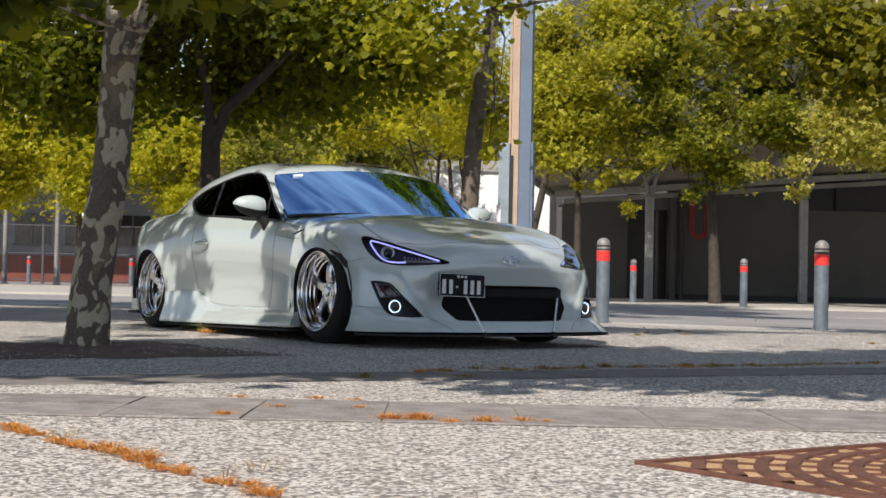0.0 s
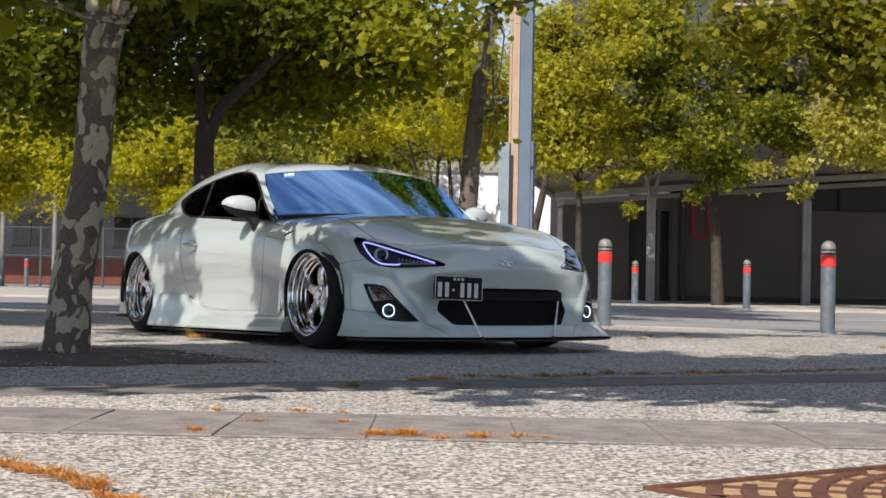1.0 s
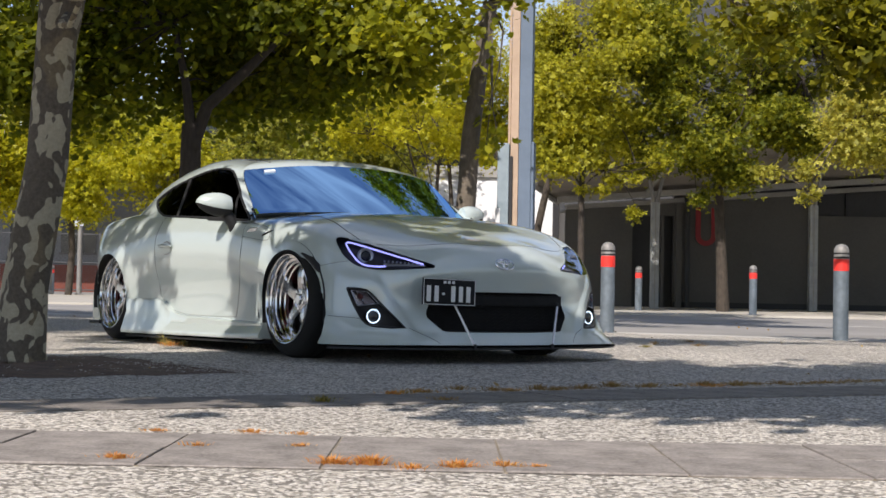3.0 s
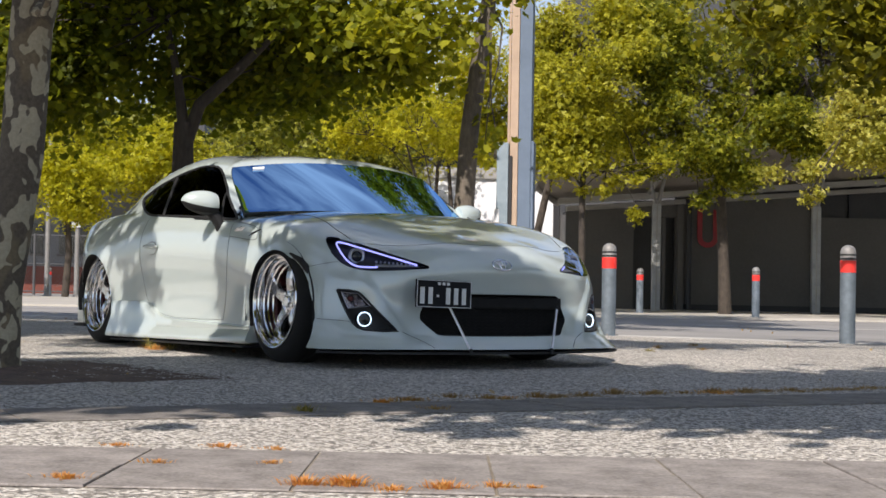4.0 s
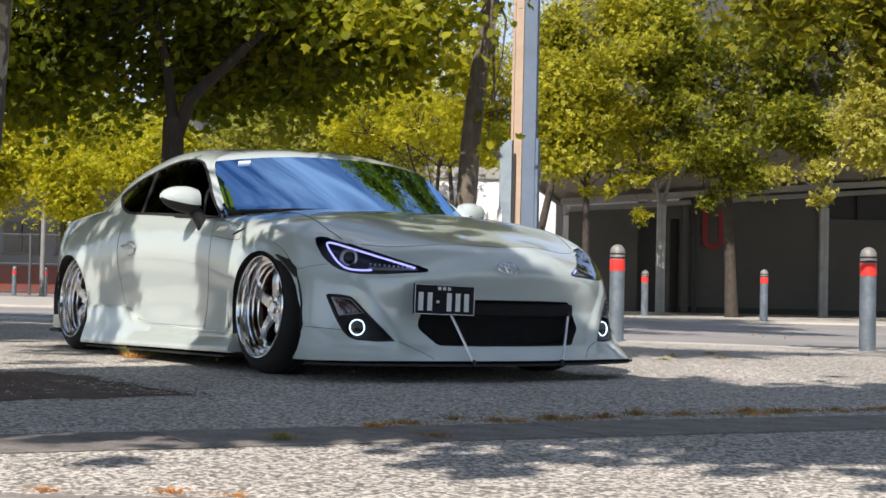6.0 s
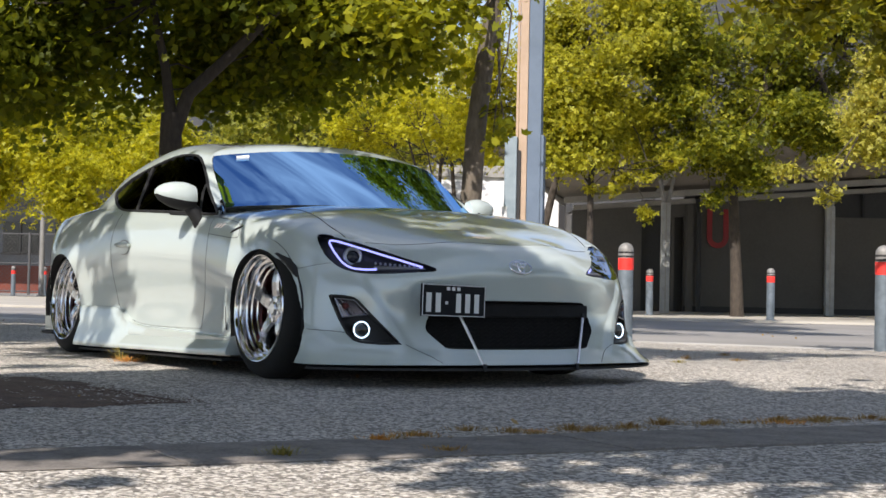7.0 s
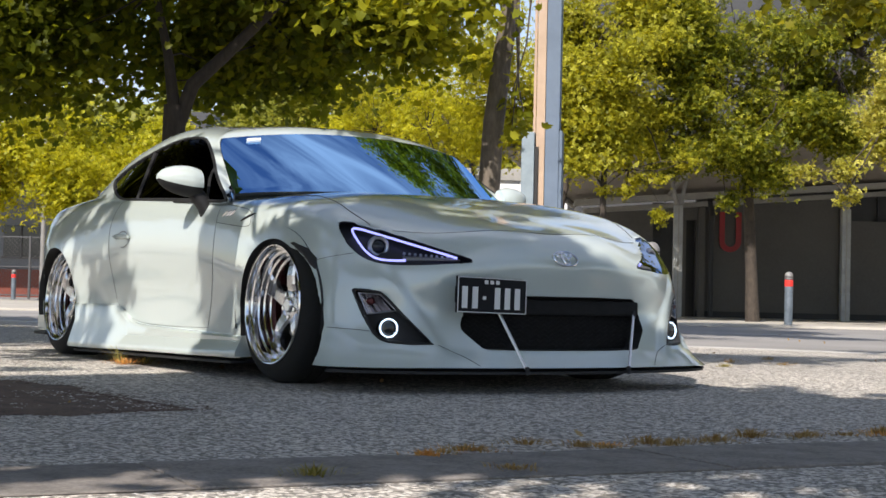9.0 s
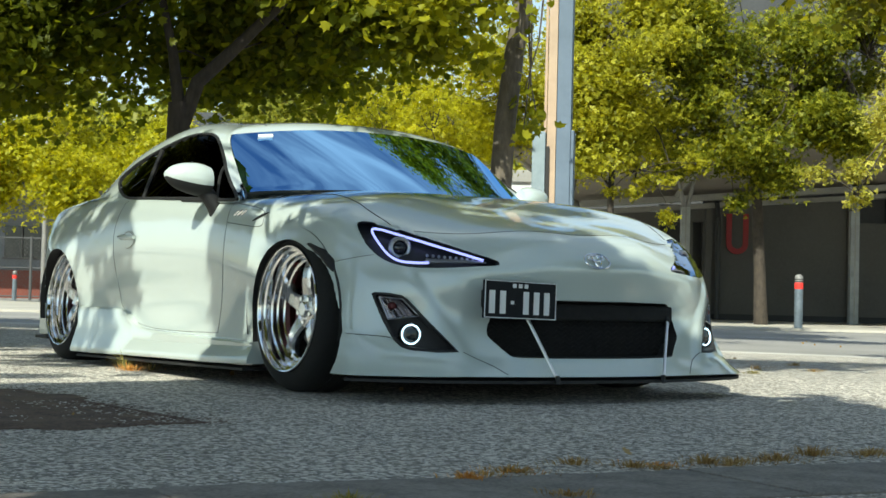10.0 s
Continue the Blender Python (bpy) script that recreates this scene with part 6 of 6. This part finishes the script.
    out = [p + Vector((s * (0.004 + 0.020 * math.sin(math.pi * (0.1 + 0.8 * i / (len(hp) - 1)))), 0, 0)) for i, p in enumerate(hp)]
    link("door_handle", *tube(out, [0.008 + 0.005 * math.sin(math.pi * i / (len(hp) - 1)) for i in range(len(hp))], 8), M["paint"], car, smooth=True)
    cup = hp[len(hp) // 2]
    lv, lf = lathe([(0.0, -0.010), (0.034, -0.006), (0.046, 0.001), (0.049, 0.0015)], 24)
    link("handle_cup", [cup + Vector((s * q[2], q[0] * 1.5, q[1] * 0.85 - 0.012)) for q in lv], lf, M["cupshade"], car, smooth=True)
    # window-belt strip
    bs = drape([(s * .95, .60, .748), (s * .95, 1.2, .772), (s * .95, 1.75, .800)], (-s, 0, 0), cab_tree, 16)
    link("belt_strip", *tube([p + Vector((s * 0.003, 0, 0)) for p in bs], 0.006, 6), M["blackplastic"], car)

# black mud-flap corner between wing and bumper
for s in (-1, 1):
    vs, fs = tube([(s * .872, -.08, .572), (s * .872, -.19, .548), (s * .868, -.275, .517), (s * .862, -.330, .480), (s * .860, -.350, .455)], [.006, .012, .019, .021, .010], 8)
    link("arch_trim", vs, fs, M["blackplastic"], car, "black arch trim", smooth=True)

# ---- underbody, wells, cabin ----
part("underbody", boxes(((-0.60, -0.50, 0.10), (0.60, 3.1, 0.16)), bevel=0.01), M["blackplastic"], car)
for y0 in (0.0, 2.57):
    for s in (-1, 1):
        vs, fs = lathe([(0.37, 0.50), (0.37, 0.885)], 28, "x", (math.radians(-15), math.radians(195)))
        vs = [(s * p[0] * 0.985, y0 - 0.03 + p[1] * 1.03, 0.29 + p[2] * 0.90) for p in vs]
        link("wheel_well", vs, fs, M["cabin"], car)
        part("well_wall", boxes(((s * .52 - .01, y0 - .34, .10), (s * .52 + .01, y0 + .34, .58))), M["cabin"], car)
part("dashboard", boxes(((-0.66, 0.62, 0.60), (0.66, 1.05, 0.80)), bevel=0.06), M["cabin"], car)
part("cabin_floor", boxes(((-0.72, 0.6, 0.17), (0.72, 2.5, 0.22))), M["cabin"], car)
part("rear_shelf", boxes(((-0.66, 1.95, 0.55), (0.66, 2.7, 0.80)), bevel=0.03), M["cabin"], car)
for s in (-1, 1):
    seat = part("seat_back", boxes(((s * .36 - .24, 1.55, .35), (s * .36 + .24, 1.72, .92)), bevel=0.06), M["cabin"], car)
    part("headrest", boxes(((s * .36 - .13, 1.60, .92), (s * .36 + .13, 1.70, 1.03)), bevel=0.04), M["cabin"], seat)
    part("door_card", boxes(((s * .80 - .02, .72, .2), (s * .80 + .02, 1.9, .74))), M["cabin"], car)
wv, wf = tube([(-.36 + .18 * math.cos(t), 1.10 - .06 * math.sin(t), .80 + .17 * math.sin(t)) for t in np.linspace(0, 2 * math.pi, 25)], 0.014, 6)
link("steering_wheel", wv, wf, M["cabin"], car)
link("rear_view_mirror", *tube([(-.11, .93, 1.045), (.11, .93, 1.045)], [.026, .026], 10), M["blackplastic"], car)
st = drape([(-.562, .935, 2.0), (-.502, .912, 2.0)], (0, 0, -1), BVHTree.FromPolygons([tuple(p) for p in glass_v], [tuple(int(i) for i in q) for q in glass_f]), 4)
if len(st) > 1:
    a, b = st[0], st[-1]
    up = Vector((0.02, 0.045, 0.030)).normalized() * 0.024
    lift = Vector((0, -0.005, 0.009))
    link("label_sticker", [a + lift, b + lift, b + up + lift, a + up + lift, a, b, b + up, a + up], [(0, 1, 2, 3), (4, 7, 6, 5), (0, 4, 5, 1), (2, 6, 7, 3)], M["sticker"], car, "small white windscreen sticker")


# ---- wheels ----
def wheel(x, y, s, camber):
    """A deep-dish five-spoke wheel on a stretched tyre; its outer face points to local -x."""
    turn = Matrix.Rotation(0 if s < 0 else math.pi, 4, "Z")
    w = empty("wheel")
    w.parent = car
    w.matrix_world = Matrix.Translation((x, y, 0.313)) @ turn @ Matrix.Rotation(radians(camber), 4, "Y")
    w["label"] = "polished deep-dish alloy wheel on a low tyre"
    def p(name, shape, mat, label="", smooth=True):
        return link(name, shape[0], shape[1], mat, w, label, smooth)
    p("tyre", lathe([(.238, .012), (.246, .004), (.262, .006), (.285, .016), (.300, .030), (.309, .048), (.3125, .065), (.3125, .10), (.309, .102), (.309, .108), (.3125, .110), (.3125, .145), (.309, .147), (.309, .153), (.3125, .155), (.3125, .19), (.305, .212), (.27, .228), (.238, .225)], 64, "x"), M["rubber"])
    p("rim", lathe([(.236, .018), (.241, .010), (.241, .002), (.238, -.002), (.234, -.001), (.231, .006), (.229, .020), (.221, .024), (.219, .040), (.2185, .046), (.208, .050), (.2065, .066), (.198, .070), (.1965, .090), (.188, .094), (.187, .112), (.194, .118), (.198, .22)], 72, "x"), M["chrome"])
    p("hub", lathe([(.0, .068), (.024, .068), (.030, .073), (.031, .080), (.052, .080), (.066, .084), (.072, .095), (.072, .13)], 40, "x"), M["satin"])
    for k in range(5):
        a = 2 * math.pi * k / 5 + 0.35
        secs = [(.055, .034, .082, .04), (.085, .029, .074, .04), (.12, .026, .070, .038), (.155, .027, .074, .034), (.180, .034, .084, .03), (.202, .044, .090, .03)]
        vs, fs = [], []
        for r, hw, d, th in secs:
            for q, dd in ((-hw, d + th), (-hw * 1.02, d + .010), (-hw * .72, d), (hw * .72, d), (hw * 1.02, d + .010), (hw, d + th)):
                vs.append((dd, r * math.cos(a) - q * math.sin(a), r * math.sin(a) + q * math.cos(a)))
        for i in range(len(secs) - 1):
            fs += [(i * 6 + c, i * 6 + (c + 1) % 6, i * 6 + 6 + (c + 1) % 6, i * 6 + 6 + c) for c in range(6)]
        fs += [(0, 1, 2, 3, 4, 5), tuple(range(30, 36))]
        p("spoke", (vs, fs), M["satin"], smooth=False)
        ab = a + math.pi / 5
        lv, lf = lathe([(0, -.004), (.008, -.004), (.010, .002), (.010, .012)], 8, "x")
        p("wheel_nut", ([(q[0] + .078, q[1] + .049 * math.cos(ab), q[2] + .049 * math.sin(ab)) for q in lv], lf), M["chrome"])
    p("brake_disc", lathe([(.07, .142), (.155, .142), (.155, .160), (.07, .160)], 40, "x"), M["iron"])
    p("barrel_back", lathe([(.0, .2), (.198, .2)], 32, "x"), M["cabin"])
    part("caliper", boxes(((.125, .06, -.06), (.175, .165, .07)), bevel=0.012), M["caliper"], w)
    return w


for s in (-1, 1):
    wheel(s * 0.876, 0.0, s, 2.0)
    wheel(s * 0.868, 2.57, s, 4.6)


# ---- weeds, litter ----
def tuft(u, v, h, n, seed, mat="weed", spread=0.05, label="tuft of dry orange weed in a paving joint", z=0.004):
    """A small tuft of bent blades growing from a joint."""
    rng = np.random.default_rng(seed)
    vs, fs = [], []
    for i in range(n):
        a, r = rng.uniform(0, 2 * math.pi), abs(rng.normal()) * spread * 0.45
        b = np.array([r * math.cos(a) * 1.5, r * math.sin(a) * 0.7, 0])
        lean = rng.uniform(0.2, 1.1)
        w = rng.uniform(0.0005, 0.0012)
        L = h * rng.uniform(0.3, 0.95)
        d = np.array([math.cos(a) * lean, math.sin(a) * lean, 1.0])
        d /= np.linalg.norm(d)
        s = np.array([-math.sin(a), math.cos(a), 0]) * w
        mid, tip = b + d * L * 0.55, b + d * L + np.array([math.cos(a), math.sin(a), -0.6]) * L * 0.25
        k = len(vs)
        vs += [b - s, b + s, mid + s * 1.5, mid - s * 1.5, tip]
        fs += [(k, k + 1, k + 2, k + 3), (k + 3, k + 2, k + 4)]
    t = link("weed", vs, fs, M[mat])
    t.matrix_world = STREET @ Matrix.Translation((u, v, z + fall(u, v)))
    tagged(t, label, "weed", "weeds in the joints", "stuff")
    return t


for k, (u, v, h, n) in enumerate(((-0.61, 4.3, .030, 60), (-0.14, 4.28, .038, 90), (-0.06, 4.28, .045, 120), (0.03, 4.22, .026, 50), (0.13, 4.26, .036, 80), (0.235, 4.3, .03, 40), (0.3, 4.29, .02, 25),
                                  (-0.65, 4.94, .018, 40), (-0.4, 4.95, .022, 50), (-0.27, 4.92, .018, 30), (-0.49, 4.6, .022, 30), (-0.25, 4.63, .02, 25))):
    tuft(u, v, h * 0.8, int(n * 2.4), 100 + k, spread=0.038)
rng = np.random.default_rng(5)
for k in range(34):
    t = k / 33
    a = rng.normal() * 0.012
    if rng.random() < 0.2:
        continue
    tuft(-1.12 + 0.82 * t + a, 3.88 - 1.13 * t + a, 0.014 + 0.016 * rng.random() * (2.0 if 0.4 < t < 0.62 else 1), 90 + int(50 * rng.random()), 200 + k, spread=0.026)
for k, (u, v) in enumerate(((-0.72, 3.32), (-0.62, 3.22), (-0.42, 2.98), (-0.88, 3.58), (-0.36, 3.1))):
    tuft(u, v, 0.055, 16, 260 + k, "straw", 0.05, "thin pale wisps of dry grass in the paving")
for k, (u, v, h, n, m) in enumerate(((-0.3, 6.01, .06, 60, "greenweed"), (0.1, 6.21, .03, 60, "greenweed"), (0.28, 6.73, .04, 70, "weed"), (0.46, 6.85, .05, 80, "greenweed"), (0.65, 6.97, .045, 90, "weed"), (0.77, 7.1, .055, 90, "weed"), (0.93, 7.17, .04, 70, "weed"),
                                     (1.18, 7.32, .05, 80, "greenweed"), (1.34, 7.42, .04, 70, "weed"), (1.53, 7.51, .04, 70, "weed"), (0.0, 6.58, .035, 60, "weed"), (0.15, 6.76, .045, 60, "greenweed"), (1.48, 11.44, .05, 50, "greenweed"),
                                     (1.97, 12.64, .05, 50, "greenweed"), (1.9, 11.86, .05, 40, "weed"), (1.62, 12.04, .06, 40, "greenweed"), (3.04, 10.71, .04, 60, "weed"), (-0.05, 6.5, .025, 40, "weed"), (0.55, 6.9, .03, 50, "weed"), (1.05, 7.22, .03, 50, "weed"))):
    tuft(u, v, h * 0.7, int(n * 1.9), 300 + k, "straw" if m == "weed" or k % 2 else m, 0.055, "low tuft of dry and green weed beside the slabs")
rng = np.random.default_rng(6)
for k in range(30):
    u = rng.uniform(-0.1, 2.3)
    v = 6.545 + 0.627 * u + rng.normal() * 0.03
    tuft(u, v, rng.uniform(0.012, 0.026), int(rng.uniform(50, 130)), 500 + k, "straw" if k % 5 else "weed", rng.uniform(0.05, 0.12), "matted dry weed along the edge of the slabs")
tuft(-1.62, 10.32, 0.13, 46, 400, "greenweed", 0.03, "small green weed growing beside the car")
tuft(-1.49, 10.30, 0.09, 40, 401, "greenweed", 0.045, "small green weed growing beside the car")
tuft(-1.58, 10.22, 0.05, 120, 402, "weed", 0.10, "brown withered weed beside the car")


def litter():
    """Fallen dry leaves scattered on the paving, too many to count."""
    rng = np.random.default_rng(9)
    n = 130
    u = rng.uniform(-6, 7, n)
    v = rng.uniform(2.5, 24, n)
    keep = rng.random(n) < np.clip((v - 1) / 10, 0.1, 1)
    c = np.array([street(a, b, 0.008 + (fall(a, b) if b < edge_v(a) else -0.072)) for a, b in zip(u[keep], v[keep])])
    holder = empty("fallen_leaves")
    tagged(holder, "scattered dry brown leaves on the paving", "leaf litter", kind="stuff")
    ob = leaf_mesh("leaf_litter", c, rng.uniform(0.010, 0.030, len(c)), rng, M["straw"], holder, True)
    ob["kind"] = "stuff"


litter()


def crumbs():
    """Earth and leaf crumbs spread over the rim of the dirty tree grate, too many to count."""
    rng = np.random.default_rng(19)
    n = 4200
    out = 0.75 + rng.normal(size=n) * 0.06 + 0.01
    along = rng.uniform(-1, 1, n) * out
    side = rng.integers(4, size=n)
    a = np.where(side == 0, out, np.where(side == 1, -out, along))
    b = np.where(side == 2, out, np.where(side == 3, -out, along))
    inner = rng.random(n) < 0.25
    a, b = np.where(inner, rng.uniform(-0.7, 0.7, n), a), np.where(inner, rng.uniform(-0.7, 0.7, n), b)
    patchy = np.sin(a * 9 + 1.3) + np.sin(b * 11 + 0.4) + np.sin((a + b) * 17) + rng.normal(size=n)
    a, b = a[patchy > -0.6], b[patchy > -0.6]
    c = np.array([street(-1.85 + p * 0.807 + q * 0.59, 7.8 + p * 0.59 - q * 0.807, 0.016) for p, q in zip(a, b)])
    holder = empty("earth_crumbs")
    tagged(holder, "dark earth and leaf crumbs round the dirty tree grate", "soil", kind="stuff")
    ob = leaf_mesh("crumbs", c, rng.uniform(0.006, 0.016, len(c)), rng, M["soil"], holder, False)
    ob.matrix_world = Matrix.Diagonal((1, 1, 0.22, 1))
    ob["kind"] = "stuff"


crumbs()


def pebble_layer():
    """The proud pebbles of the nearest paving, too many to count."""
    rng = np.random.default_rng(17)
    n = 120000
    v = 1.2 + 7.6 * rng.random(n) ** 1.15
    side = rng.uniform(-1, 1, n)
    u = side * (0.9 + 0.34 * v)
    band1 = (v > 4.195) & (v < 4.905)
    w2 = (v - 4.99) * 0.894 - (u + 2.1) * 0.447
    band2 = (w2 > -0.01) & (w2 < 0.43) & (u > -2.1)
    a1, b1 = (u - 1.48) * 0.807 + (v - 3.21) * 0.59, (u - 1.48) * 0.59 - (v - 3.21) * 0.807
    a2, b2 = (u + 1.85) * 0.807 + (v - 7.8) * 0.59, (u + 1.85) * 0.59 - (v - 7.8) * 0.807
    g1 = (np.abs(a1) < 0.76) & (np.abs(b1) < 0.76)
    spill = 0.84 - 0.66 * np.random.default_rng(18).random(n) ** 2.0       # stones kicked over the dirty grate's rim
    g2 = np.maximum(np.abs(a2), np.abs(b2)) < spill
    ok = (rng.random(n) < np.minimum(np.clip((1.0 - np.abs(side)) / 0.22, 0, 1), np.clip(np.minimum(v - 1.2, 8.8 - v) / 0.7, 0, 1))) & ~(band1 | band2 | g1 | g2)
    heap = 0.0135 * (1 - np.clip(np.maximum(np.abs(a2), np.abs(b2)) / 0.74, 0, 1)[ok] ** 3)
    u, v = u[ok], v[ok]
    n = len(u)
    r = rng.uniform(0.0032, 0.0082, n)
    el, tw = rng.uniform(0.65, 1.0, n), rng.uniform(0, math.pi, n)
    shape = np.array([(1, 0, 0), (0.25, 0.9, 0.05), (-0.8, 0.55, 0), (-0.9, -0.4, 0.05), (0.1, -1, 0), (0.1, 0.1, 0.62)])
    tri = np.array([(0, 1, 5), (1, 2, 5), (2, 3, 5), (3, 4, 5), (4, 0, 5)])
    x, y = shape[None, :, 0] * r[:, None], shape[None, :, 1] * (r * el)[:, None]
    c, s = np.cos(tw)[:, None], np.sin(tw)[:, None]
    U, V = u[:, None] + x * c - y * s, v[:, None] + x * s + y * c
    Z = shape[None, :, 2] * (r * rng.uniform(0.22, 0.54, n))[:, None] + 0.0004 + heap[:, None]
    co = np.stack([E0.x + EU.x * U + EV.x * V, E0.y + EU.y * U + EV.y * V, Z], -1).reshape(-1, 3)
    f = (np.arange(n)[:, None, None] * 6 + tri[None]).reshape(-1, 3)
    me = bpy.data.meshes.new("pebbles")
    me.vertices.add(len(co))
    me.vertices.foreach_set("co", co.ravel().astype(np.float32))
    me.loops.add(f.size)
    me.loops.foreach_set("vertex_index", f.ravel().astype(np.int32))
    me.polygons.add(len(f))
    me.polygons.foreach_set("loop_start", (np.arange(len(f)) * 3).astype(np.int32))
    me.update(calc_edges=True)
    me.materials.append(M["stones"])
    me.polygons.foreach_set("use_smooth", np.ones(len(f), dtype=bool))
    tagged(new("pebbles", me), "pale and dark pebbles set in the paving", "pebbles", kind="stuff")


pebble_layer()
